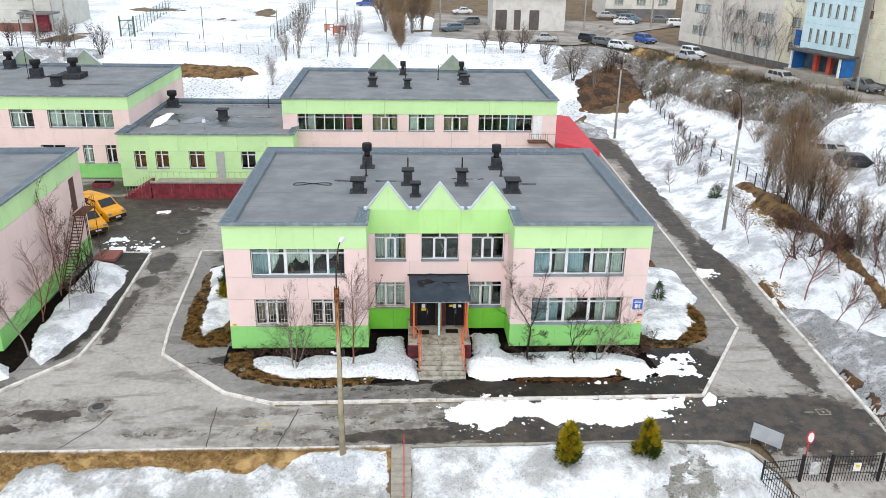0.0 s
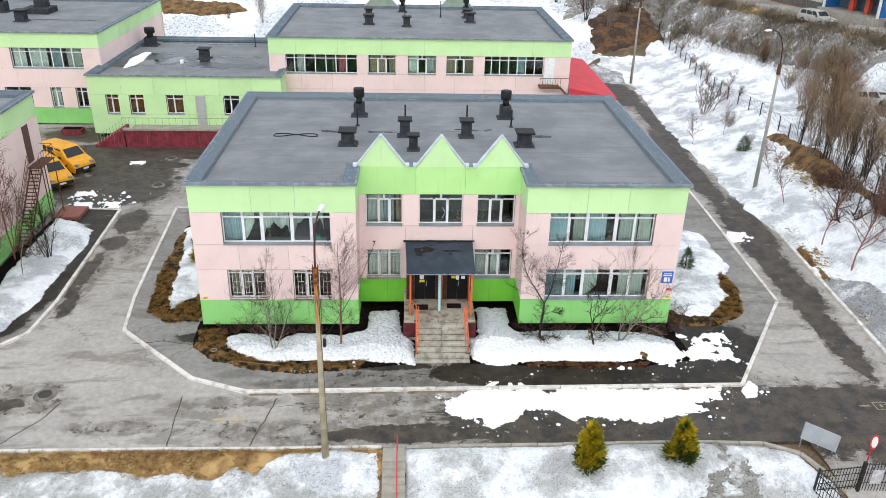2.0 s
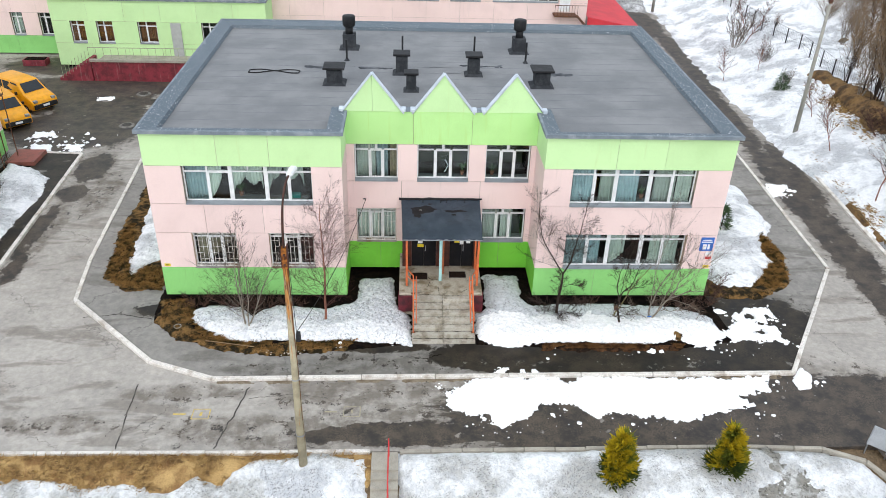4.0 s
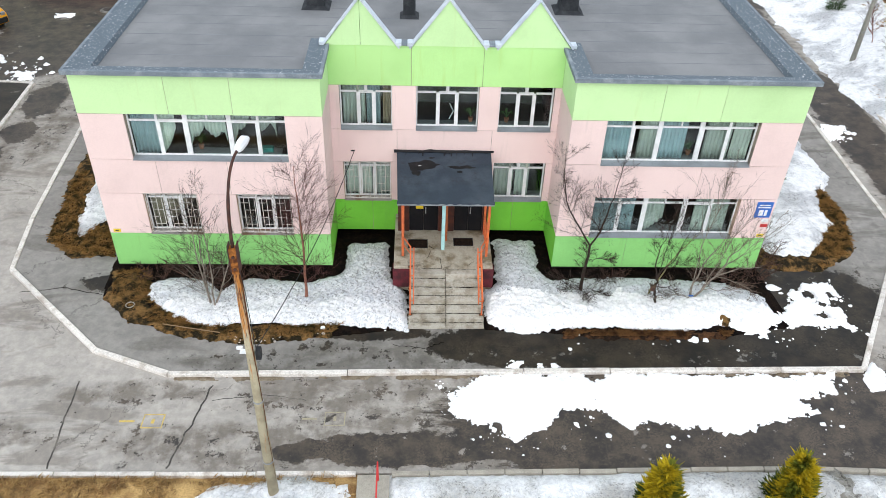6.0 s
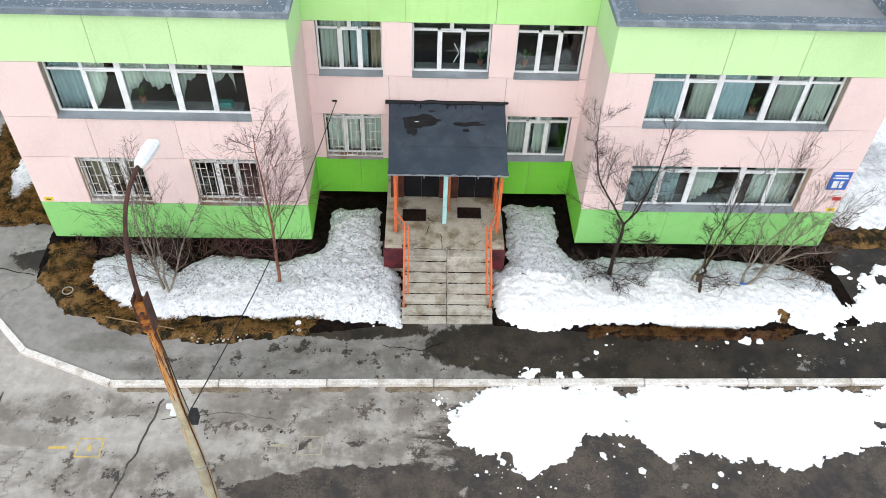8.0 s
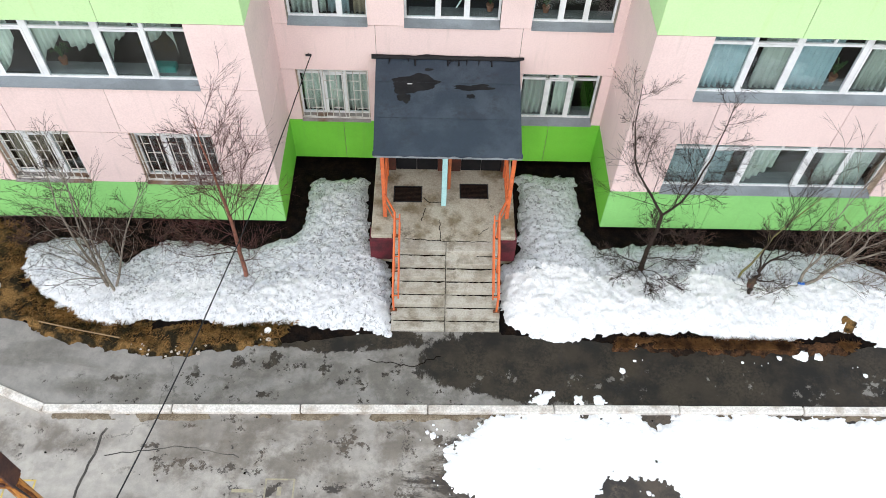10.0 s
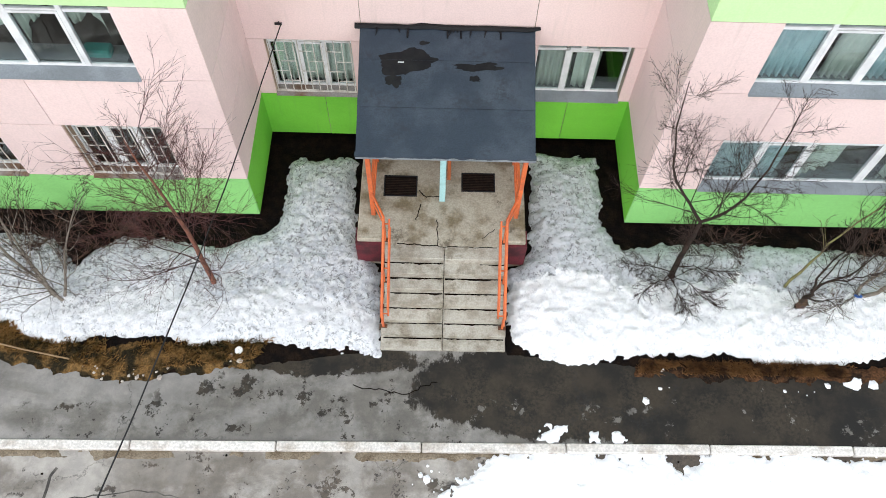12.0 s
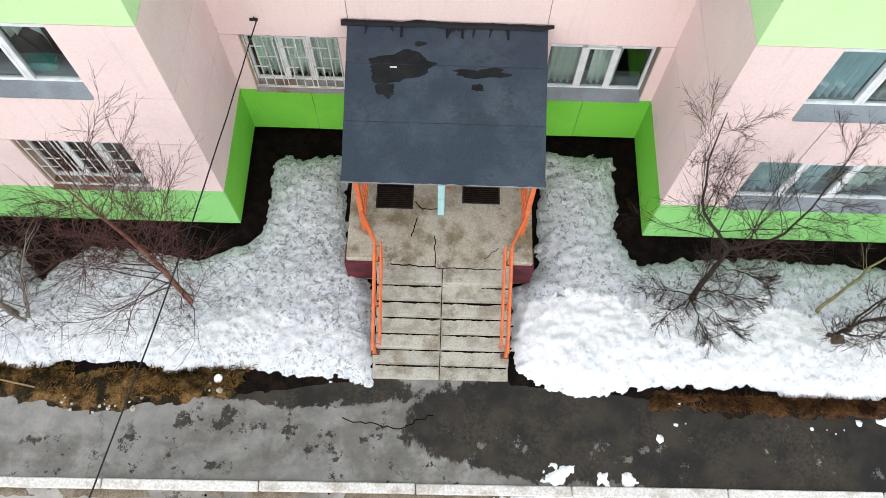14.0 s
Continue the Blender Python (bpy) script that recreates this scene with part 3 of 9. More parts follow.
flat("pavement_west", [(-24.3, 62.8), (-20.05, 62.5), (-19.28, 48.5), (-19.42, 45.25), (-20.9, 43.35), (-22.5, 41.3), (-28, 35.6), (-34, 35.6), (-34, 62.8)], 0.10, WALKTAR,
     label="asphalt walkway beside the western building")


def kerb_line(name, points, length, width, height, label, stone=None):
    """A row of kerbstones, each a piece of its own, along a line on the road."""
    owner = tagged(new(name), label, kind="structure")
    for (ax, ay), (bx, by) in zip(points, points[1:]):
        run = math.hypot(bx - ax, by - ay)
        count = max(1, round(run / length))
        ux, uy = (bx - ax) / run, (by - ay) / run
        for k in range(count):
            a, b = run * k / count + 0.012, run * (k + 1) / count - 0.012
            e = random.uniform(-0.012, 0.012)
            bm = bmesh.new()
            q = [(ax + ux * s - uy * (w + e), ay + uy * s + ux * (w + e)) for s, w in ((a, -width / 2), (b, -width / 2), (b, width / 2), (a, width / 2))]
            t = height + random.uniform(-0.012, 0.01)
            g = [min(0.0, float(land(x, y))) for x, y in q]
            hexa(bm, [(x, y, c - 0.1) for (x, y), c in zip(q, g)] + [(x, y, c + t + random.uniform(-0.004, 0.004)) for (x, y), c in zip(q, g)])
            bmesh.ops.recalc_face_normals(bm, faces=bm.faces)
            bevelled(bm, 0.02)
            part("kerbstone", bm, stone or KERB, owner)


kerb_line("kerb_main", [(-10.3, 63.0), (-15.94, 63.0), (-14.84, 49.1), (-14.27, 45.45), (-9.44, 40.8), (-6.55, 39.65), (18.6, 39.95), (24.1, 48.45), (24.6, 62.6), (25.5, 96)], 3.0, 0.2, 0.16,
          "whitewashed concrete kerbstones along the walkway")
kerb_line("kerb_west", [(-24.2, 62.85), (-20.0, 62.55), (-19.2, 48.5), (-19.36, 45.2), (-20.82, 43.3), (-22.4, 41.25), (-26.5, 35.9)], 3.0, 0.22, 0.16, "whitewashed kerbstones beside the western walkway")
kerb_line("kerb_front", [(-40, 35.5), (0.3, 35.45)], 3.0, 0.16, 0.1, "low whitewashed kerbstones along the lawn")
kerb_line("kerb_front_east", [(1.4, 35.45), (14.5, 35.6), (17.8, 35.45), (19.4, 34.95), (20.4, 34.2), (21.1, 33.3)], 1.2, 0.16, 0.1, "low grey kerbstones along the snowy lawn", CONCRETE)
kerb_line("kerb_east", [(27.4, 34.0), (27.75, 41), (28.1, 48.6), (29.05, 64.9), (29.7, 76)], 3.0, 0.24, 0.14, "worn whitewashed kerbstones below the snowy bank")


# ---- buildings of painted panels ----
def facing(p0, p1):
    """Maps metres along a wall, inward depth and height to the world; the wall runs from p0 to p1, left to right from outside."""
    ux, uy = p1[0] - p0[0], p1[1] - p0[1]
    run = math.hypot(ux, uy)
    ux, uy = ux / run, uy / run
    return run, lambda u, d, z: (p0[0] + ux * u - uy * d, p0[1] + uy * u + ux * d, z)


def wall_box(bm, at, u0, u1, d0, d1, z0, z1):
    hexa(bm, [at(u0, d0, z0), at(u1, d0, z0), at(u1, d1, z0), at(u0, d1, z0), at(u0, d0, z1), at(u1, d0, z1), at(u1, d1, z1), at(u0, d1, z1)])


def make_window(owner, at, u0, u1, z0, z1, columns, transom=0.2, split=(), grille=False, recess=0.25, sash=(), heavy=(), reveal=False, halved=False, grime=False):
    """A white window set back in its opening: columns are shares of the width; split: columns whose top light is halved."""
    lo = z0 + 0.05
    d0, d1, w = recess, recess + 0.07, 0.055
    bm = bmesh.new()
    wall_box(bm, at, u0, u0 + w, d0, d1, lo, z1), wall_box(bm, at, u1 - w, u1, d0, d1, lo, z1)
    wall_box(bm, at, u0 + w, u1 - w, d0, d1, lo, lo + w), wall_box(bm, at, u0 + w, u1 - w, d0, d1, z1 - w, z1)
    zt = z1 - (z1 - lo) * transom
    edges = [u0 + (u1 - u0) * c for c in columns]
    win = part("window", bm, WHITE, owner, "white plastic window, divided into lights")
    for k, u in enumerate(edges[1:-1]):
        hw = 0.085 if k + 1 in heavy else 0.045
        bm = bmesh.new()
        wall_box(bm, at, u - hw, u + hw, d0 - 0.012, d1, lo + w, zt - 0.03 if halved else z1 - w)
        part("mullion", bm, WHITE, win)
    if halved:
        bm = bmesh.new()
        wall_box(bm, at, (u0 + u1) / 2 - 0.06, (u0 + u1) / 2 + 0.06, d0 - 0.012, d1, zt + 0.03, z1 - w)
        part("mullion", bm, WHITE, win)
    for k, (a, b) in enumerate(zip(edges, edges[1:])):
        bm = bmesh.new()
        wall_box(bm, at, a + 0.05, b - 0.05, d0 + 0.003, d1 - 0.003, zt - 0.035, zt + 0.035)
        if k in split:
            wall_box(bm, at, (a + b) / 2 - 0.03, (a + b) / 2 + 0.03, d0 + 0.006, d1 - 0.006, zt + 0.035, z1 - w)
        part("transom", bm, WHITE, win)
        if k in sash:
            bm = bmesh.new()
            for box_u in ((a + 0.045, a + 0.1), (b - 0.1, b - 0.045)):
                wall_box(bm, at, *box_u, d0 - 0.025, d0 - 0.002, lo + 0.045, zt - 0.005)
            for box_z in ((lo + 0.045, lo + 0.1), (zt - 0.06, zt - 0.005)):
                wall_box(bm, at, a + 0.1, b - 0.1, d0 - 0.025, d0 - 0.002, *box_z)
            part("sash_frame", bm, WHITE, win)
    bm = bmesh.new()
    hexa(bm, [at(u0, -0.05, z0 - 0.02), at(u1, -0.05, z0 - 0.02), at(u1, d0, z0), at(u0, d0, z0), at(u0, -0.05, z0 + 0.004), at(u1, -0.05, z0 + 0.004), at(u1, d0, lo + 0.01), at(u0, d0, lo + 0.01)])
    part("sill", bm, GRIMESILL if grime else SILL, win, "brown-stained cement sill" if grime else "sloping grey zinc sill")
    if reveal:
        for a, b in ((u0 + 0.001, u0 + 0.012), (u1 - 0.012, u1 - 0.001)):
            bm = bmesh.new()
            wall_box(bm, at, a, b, 0.03, d0, lo + 0.01, z1 - 0.012)
            part("reveal", bm, REVEAL, win, "tan plastered reveal")
    for a, b in zip(edges, edges[1:]):
        bm = bmesh.new()
        wall_box(bm, at, a + 0.045, b - 0.045, d0 + 0.03, d0 + 0.042, lo + 0.05, z1 - 0.05)
        part("pane", bm, GLASS, win).visible_shadow = False
    if grille:
        bm = bmesh.new()
        for k, (a, b) in enumerate(zip(edges, edges[1:])):
            n = 3
            for i in range(n + 1):
                u = a + 0.05 + (b - a - 0.1) * i / n
                wall_box(bm, at, u - 0.011, u + 0.011, 0.06, 0.075, lo, z1 - 0.04)
            for i in range(6):
                z = lo + 0.05 + (z1 - lo - 0.14) * i / 5
                h = (b - a) / n
                s = i % 2
                wall_box(bm, at, a + 0.05 + h * s, b - 0.05 - h * (1 - s), 0.05, 0.064, z - 0.011, z + 0.011)
        wall_box(bm, at, u0 + 0.01, u1 - 0.01, 0.048, 0.078, lo - 0.015, lo + 0.02), wall_box(bm, at, u0 + 0.01, u1 - 0.01, 0.048, 0.078, z1 - 0.06, z1 - 0.03)
        part("window_grille", bm, GRILLE, win, "off-white welded steel grille")
    return win


def panel_wall(owner, p0, p1, bands, thick=0.3):
    """A wall of panels with recessed joints. A band: bottom, top, paint, joints along it, windows as (from, to, kind)."""
    run, at = facing(p0, p1)
    back = bmesh.new()
    for z0, z1, paint, joints, windows in bands:
        holes = sorted((w[0], w[1]) for w in windows)
        spans, u = [], 0.0
        for a, b in holes + [(run, run)]:
            if a > u + 0.02:
                spans.append((u, a))
            u = b
        for a, b in spans:
            wall_box(back, at, a + (0.06 if a == 0 else 0.002), b - (0.06 if b == run else 0.002), 0.022, thick, z0, z1)
            cuts = [a] + [j for j in sorted(joints) if a + 0.1 < j < b - 0.1] + [b]
            for c, e in zip(cuts, cuts[1:]):
                bm = bmesh.new()
                g = 0.008
                wall_box(bm, at, c + (g if c > a else 0), e - (g if e < b else 0), random.uniform(-0.004, 0.004), 0.05, z0 + g, z1 - g)
                part("panel", bm, paint, owner)
        for w in windows:
            kind = WINDOWS[w[2]]
            make_window(owner, at, w[0], w[1], z0, z1, **kind)
    part("wall", back, JOINT, owner, "panel wall behind its joints")


GRILLE = surface("grille_paint", (0.68, 0.66, 0.62), (0.48, 0.44, 0.39), 5, rough=0.7)
GRIMESILL = surface("stained_cement_sill", (0.30, 0.285, 0.27), (0.20, 0.12, 0.075), 1.1, (0.42, 0.62), rough=0.9, grain=0.2, bump=0.1)
REVEAL = surface("tan_plaster", (0.60, 0.44, 0.33), (0.42, 0.30, 0.22), 2.0, rough=0.9)
WINDOWS = {"wide": dict(columns=(0, 0.184, 0.363, 0.637, 0.82, 1), split=(2,), sash=(1, 3), heavy=(2, 3)),
           "wide_low": dict(columns=(0, 0.184, 0.363, 0.637, 0.82, 1), split=(2,), sash=(1, 3), heavy=(2, 3), reveal=True),
           "three": dict(columns=(0, 0.34, 0.66, 1), transom=0.2, sash=(1,), halved=True),
           "three_grille": dict(columns=(0, 0.34, 0.66, 1), transom=0.17, grille=True, sash=(1,), reveal=True, grime=True),
           "two": dict(columns=(0, 0.42, 1), transom=0.22, sash=(1,)),
           "strip": dict(columns=(0, 0.12, 0.26, 0.41, 0.56, 0.70, 0.85, 1), transom=0.22),
           "slot": dict(columns=(0, 1), transom=0.5),
           "three_plain": dict(columns=(0, 0.33, 0.66, 1), transom=0.2)}


def inset(poly, d):
    """The outline moved inward (outward below zero); the outline runs counter-clockwise."""
    out = []
    n = len(poly)
    for i in range(n):
        (ax, ay), (bx, by), (cx, cy) = poly[i - 1], poly[i], poly[(i + 1) % n]
        l1, l2 = math.hypot(bx - ax, by - ay), math.hypot(cx - bx, cy - by)
        n1, n2 = (-(by - ay) / l1, (bx - ax) / l1), (-(cy - by) / l2, (cx - bx) / l2)
        k = d / (1 + n1[0] * n2[0] + n1[1] * n2[1])
        out.append((bx + (n1[0] + n2[0]) * k, by + (n1[1] + n2[1]) * k))
    return out


def ring(bm, outer, inner, zo, zi):
    a, b = [bm.verts.new((x, y, zo)) for x, y in outer], [bm.verts.new((x, y, zi)) for x, y in inner]
    n = len(a)
    for i in range(n):
        bm.faces.new((a[i], a[(i + 1) % n], b[(i + 1) % n], b[i]))


def flat_roof(owner, poly, edge, deck, width=0.75):
    """A felt roof: a deck, a sloping upstand round it and a thin zinc edge."""
    inner = inset(poly, width)
    step = inset(poly, width + 0.06)
    bm = bmesh.new()
    f = bm.faces.new([bm.verts.new((x, y, deck)) for x, y in inset(poly, width - 0.1)])
    bmesh.ops.triangulate(bm, faces=[f])
    part("roof", bm, ROOFING, owner, "grey bitumen felt roof")
    bm = bmesh.new()
    ring(bm, inset(poly, 0.05), inner, edge + 0.012, edge - 0.14)
    ring(bm, inner, step, edge - 0.14, deck + 0.004)
    part("upstand", bm, FLAKED if owner.name.startswith("kinder") else FLASHING, owner, "dark blue-grey felt upstand with flaked spots")
    bm = bmesh.new()
    ring(bm, inset(poly, -0.02), inset(poly, -0.02), edge - 0.14, edge + 0.02)
    ring(bm, inset(poly, -0.02), inset(poly, 0.09), edge + 0.02, edge + 0.02)
    part("roof_edge", bm, EDGEFELT, owner, "blue-grey felt roof edge")
    return deck


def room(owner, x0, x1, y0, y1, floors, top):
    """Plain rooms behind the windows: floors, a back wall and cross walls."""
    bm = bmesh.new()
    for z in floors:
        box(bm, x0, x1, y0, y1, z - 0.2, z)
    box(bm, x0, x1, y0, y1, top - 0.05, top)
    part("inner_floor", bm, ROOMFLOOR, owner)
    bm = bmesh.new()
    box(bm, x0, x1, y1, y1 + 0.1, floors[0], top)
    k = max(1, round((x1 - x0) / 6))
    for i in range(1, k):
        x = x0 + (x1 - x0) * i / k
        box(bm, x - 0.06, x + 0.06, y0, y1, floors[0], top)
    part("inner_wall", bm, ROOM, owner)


F, NY = 45.32, 47.84
XL, XA, XB, XR, BACK = -9.84, -1.25, 7.73, 16.23, 62.95
Z0, Z1, Z2, Z3, Z4, Z5 = 0.52, 2.07, 3.93, 5.42, 7.27, 8.85

main = thing("kindergarten_building", "two-storey pink and green panel kindergarten with three gables over its porch", "building", (3.2, 54, 0))
JA, JB = 3.16, 5.89
panel_wall(main, (XL, F), (XA, F), [(Z0, Z1, GREEN, [2.9, 5.85], []), (Z1, Z2, PINK, [], [(1.6, 3.62, "three_grille"), (5.1, 7.17, "three_grille")]),
                                   (Z2, Z3, PINK, [2.35, 4.95], []), (Z3, Z4, PINK, [], [(1.58, 7.25, "wide")]), (Z4, Z5, LIME, [3.2, 5.45], [])])
panel_wall(main, (XB, F), (XR, F), [(Z0, Z1, GREEN, [2.9, 5.7], []), (Z1, Z2, PINK, [], [(1.33, 7.1, "wide_low")]),
                                   (Z2, Z3, PINK, [2.0, 5.2], []), (Z3, Z4, PINK, [], [(1.3, 6.98, "wide")]), (Z4, Z5, LIME, [3.2, 5.4], [])])
panel_wall(main, (XA, NY), (XB, NY), [(Z0, Z1, SHADEGREEN, [1.55, 6.5, 7.5], []), (Z1, Z2, PINK, [], [(0.38, 2.35, "three_grille"), (6.55, 8.72, "three")]),
                                     (Z2, Z3, PINK, [2.6, 6.4], []), (Z3, Z4 + 0.04, PINK, [], [(0.38, 2.42, "three"), (3.35, 5.8, "three"), (6.6, 8.73, "three")]), (Z4 + 0.04, 8.95, SHADELIME, [JA, JB], [])])
SIDE = [(Z0, Z1, GREEN, []), (Z1, Z2, PINK, []), (Z2, Z3, PINK, []), (Z3, Z4, PINK, []), (Z4, Z5, LIME, [])]
RETURN = [(Z0, Z1, SHADEGREEN, [])] + SIDE[1:]
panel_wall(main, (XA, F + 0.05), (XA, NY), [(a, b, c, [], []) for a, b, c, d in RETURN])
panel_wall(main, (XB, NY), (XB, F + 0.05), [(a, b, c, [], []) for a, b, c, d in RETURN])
panel_wall(main, (XL, BACK), (XL, F + 0.05), [(a, b, c, [3, 6, 9, 12, 15], []) for a, b, c, d in SIDE])
panel_wall(main, (XR, F + 0.05), (XR, BACK), [(a, b, c, [3, 6, 9, 12, 15], []) for a, b, c, d in SIDE])
panel_wall(main, (XR, BACK + 0.3), (XL, BACK + 0.3), [(a, b, c, [3, 6, 9, 12, 15, 18, 21, 24], []) for a, b, c, d in SIDE])
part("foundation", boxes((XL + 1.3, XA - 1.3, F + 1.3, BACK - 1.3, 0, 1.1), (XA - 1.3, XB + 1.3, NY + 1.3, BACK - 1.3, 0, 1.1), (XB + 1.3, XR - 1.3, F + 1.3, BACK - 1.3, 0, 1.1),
                        (XL + 0.02, XA - 0.02, F + 0.05, NY + 0.3, Z0 - 0.1, Z0 + 0.1), (XB + 0.02, XR - 0.02, F + 0.05, NY + 0.3, Z0 - 0.1, Z0 + 0.1), (XL + 0.02, XR - 0.02, NY + 0.3, BACK, Z0 - 0.1, Z0 + 0.1)), DARKBASE, main, "recessed foundation, painted near black for its shade")
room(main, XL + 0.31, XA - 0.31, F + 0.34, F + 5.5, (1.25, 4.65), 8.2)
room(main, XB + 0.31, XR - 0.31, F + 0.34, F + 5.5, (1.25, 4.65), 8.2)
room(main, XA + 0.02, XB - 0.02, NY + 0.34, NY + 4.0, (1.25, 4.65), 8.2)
ROOF = [(XL - 0.12, F - 0.16), (XA + 0.1, F - 0.16), (XA + 0.1, NY + 0.1), (XB - 0.1, NY + 0.1), (XB - 0.1, F - 0.16), (XR + 0.12, F - 0.16), (XR + 0.12, BACK + 0.35), (XL - 0.12, BACK + 0.35)]
flat_roof(main, ROOF, 8.95, 8.6)
for k in range(15):
    y = 47.4 + k * 1.0 + random.uniform(-0.06, 0.06)
    for x0, x1 in (((XL + 0.8, XA - 0.8), (XB + 0.8, XR - 0.8)) if y < NY + 1.2 else ((XL + 0.8, 2.2 + random.uniform(-3, 3)), (3.0 + random.uniform(-0.3, 0.3), XR - 0.8))):
        part("felt_seam", boxes((x0, x1, y, y + random.uniform(0.03, 0.05), 8.597, 8.603)), FELTSEAM, main, "felt overlap on the roof")


def gable(owner, cx, y, z, half, tall, thick=0.22, paint=None, split=False):
    """A triangular panel over the parapet with zinc caps along both slopes."""
    bm = bmesh.new()
    for s, joint in ((-1, 0), (1, 0)):
        a = [(cx + s * half, z), (cx + s * (0.008 if split else 0.0), z), (cx + s * (0.008 if split else 0.0), z + tall)]
        f, b = [bm.verts.new((x, y, q)) for x, q in a], [bm.verts.new((x, y + thick, q)) for x, q in a]
        bm.faces.new(f), bm.faces.new(b[::-1])
        for i in range(3):
            bm.faces.new((f[i], b[i], b[(i + 1) % 3], f[(i + 1) % 3]))
    bmesh.ops.recalc_face_normals(bm, faces=bm.faces)
    g = part("gable", bm, paint or LIME, owner, "light green triangular gable panel")
    for s in (-1, 1):
        bm = bmesh.new()
        n = math.hypot(half, tall)
        ox, oz = s * tall / n, half / n
        p = [(cx + s * (half + 0.12), z - 0.1), (cx - s * 0.0, z + tall + 0.02)]
        q = []
        for t0, t1 in ((0.0, 0.05),):
            for yy in (y - 0.06, y + thick + 0.1):
                q.append([(p[0][0] + ox * t0, yy, p[0][1] + oz * t0), (p[1][0] + ox * t0, yy, p[1][1] + oz * t0), (p[1][0] + ox * t1, yy, p[1][1] + oz * t1), (p[0][0] + ox * t1, yy, p[0][1] + oz * t1)])
        hexa(bm, q[0] + q[1])
        bm.verts.ensure_lookup_table()
        bmesh.ops.recalc_face_normals(bm, faces=bm.faces)
        part("gable_cap", bm, CAPZINC, g, "pale zinc cap")


for cx in (0.02, 3.28, 6.55):
    gable(main, cx, NY - 0.02, 8.93, 1.3, 1.72, split=cx < 1)
    for e in (-1, 1):
        part("cap_foot", bevelled(boxes((cx + e * 1.42 - 0.1, cx + e * 1.42 + 0.1, NY - 0.09, NY + 0.3, 8.93, 9.07)), 0.01), CAPZINC, main, "pale zinc foot of the gable cap")
for x0, x1 in ((1.56, 1.74), (4.83, 5.0)):
    part("valley_felt", boxes((x0 - 0.12, x1 + 0.12, NY - 0.07, NY + 0.4, 8.95, 9.0)), EDGEFELT, main, "dark felt between the gables")


# roof outlets
def vent_box(x, y, z, w, h, cap, label):
    t = thing("roof_vent", label, "roof vent", (x, y, z), "roof vents")
    part("shaft", bevelled(boxes((x - w / 2, x + w / 2, y - w / 2, y + w / 2, z, z + h)), 0.02), VENTBOX, t)
    bm = bmesh.new()
    hexa(bm, [(x + a * w * 0.8, y + b * w * 0.8, z - 0.005) for a, b in ((-1, -1), (1, -1), (1, 1), (-1, 1))] + [(x + a * w * 0.5, y + b * w * 0.5, z + 0.12) for a, b in ((-1, -1), (1, -1), (1, 1), (-1, 1))])
    part("skirt", bm, VENTBOX, t)
    if cap == "hood":
        part("hood", bevelled(boxes((x - w * 0.72, x + w * 0.72, y - w * 0.72, y + w * 0.72, z + h + 0.06, z + h + 0.17)), 0.02), BLACKMETAL, t)
        for a, b in ((-1, -1), (1, -1), (1, 1), (-1, 1)):
            part("hood_leg", boxes((x + a * w * 0.4 - 0.02, x + a * w * 0.4 + 0.02, y + b * w * 0.4 - 0.02, y + b * w * 0.4 + 0.02, z + h, z + h + 0.07)), BLACKMETAL, t)
    else:
        bm = bmesh.new()
        tube(bm, [(x, y, z + h), (x, y, z + h + 0.45)], w * 0.3, 14)
        tube(bm, [(x, y, z + h + 0.4), (x, y, z + h + 0.46), (x, y, z + h + 0.95), (x, y, z + h + 1.0)], [w * 0.42, w * 0.5, w * 0.5, w * 0.46], 18)
        part("cowl", bm, BLACKMETAL, t, "round black cowl", True)
    return t


def vent_pipe(x, y, z, h):
    t = thing("vent_pipe", "thin black vent pipe on the felt roof", "roof vent", (x, y, z), "vent pipes")
    part("pipe", tube(bmesh.new(), [(x, y, z), (x, y, z + h)], 0.055, 8), BLACKMETAL, t)
    part("collar", tube(bmesh.new(), [(x, y, z), (x, y, z + 0.1)], [0.16, 0.08], 10), VENTBOX, t)


for x, y, w, h in ((-2.1, 52.7, 0.75, 0.75), (1.3, 54.4, 0.62, 0.95), (1.8, 51.7, 0.5, 0.8), (5.1, 54.3, 0.62, 0.95), (8.5, 52.7, 0.78, 0.75)):
    vent_box(x, y, 8.6, w, h, "hood", "square felt-clad roof vent under a dark hood")
for x, y in ((-1.75, 58.8), (8.0, 58.5)):
    vent_box(x, y, 8.6, 0.72, 0.85, "cowl", "tall roof vent with a round black cowl")
for x, y in ((-1.74, 56.4), (1.31, 57.3), (5.35, 57.4), (8.15, 56.4)):
    vent_pipe(x, y, 8.6, 1.15)


# ---- the porch ----
porch = thing("entrance_porch", "concrete entrance porch with a dark felt canopy on orange posts", "porch", (3.3, 46, 0))
PL, DY = 1.36, 46.62
bm = bmesh.new()
slab = bm.faces.new([bm.verts.new((x, y, 0.0)) for x, y in ((1.27, 44.22), (1.9, 44.22), (1.9, 44.03), (4.7, 44.03), (4.7, 44.22), (5.17, 44.22), (5.17, NY + 0.04), (1.27, NY + 0.04))])
risen = bmesh.ops.extrude_face_region(bm, geom=[slab])
bmesh.ops.translate(bm, verts=[g for g in risen["geom"] if isinstance(g, bmesh.types.BMVert)], vec=(0, 0, PL))
bmesh.ops.recalc_face_normals(bm, faces=bm.faces)
part("platform", bevelled(bm, 0.025), LANDING, porch, "cracked concrete landing")
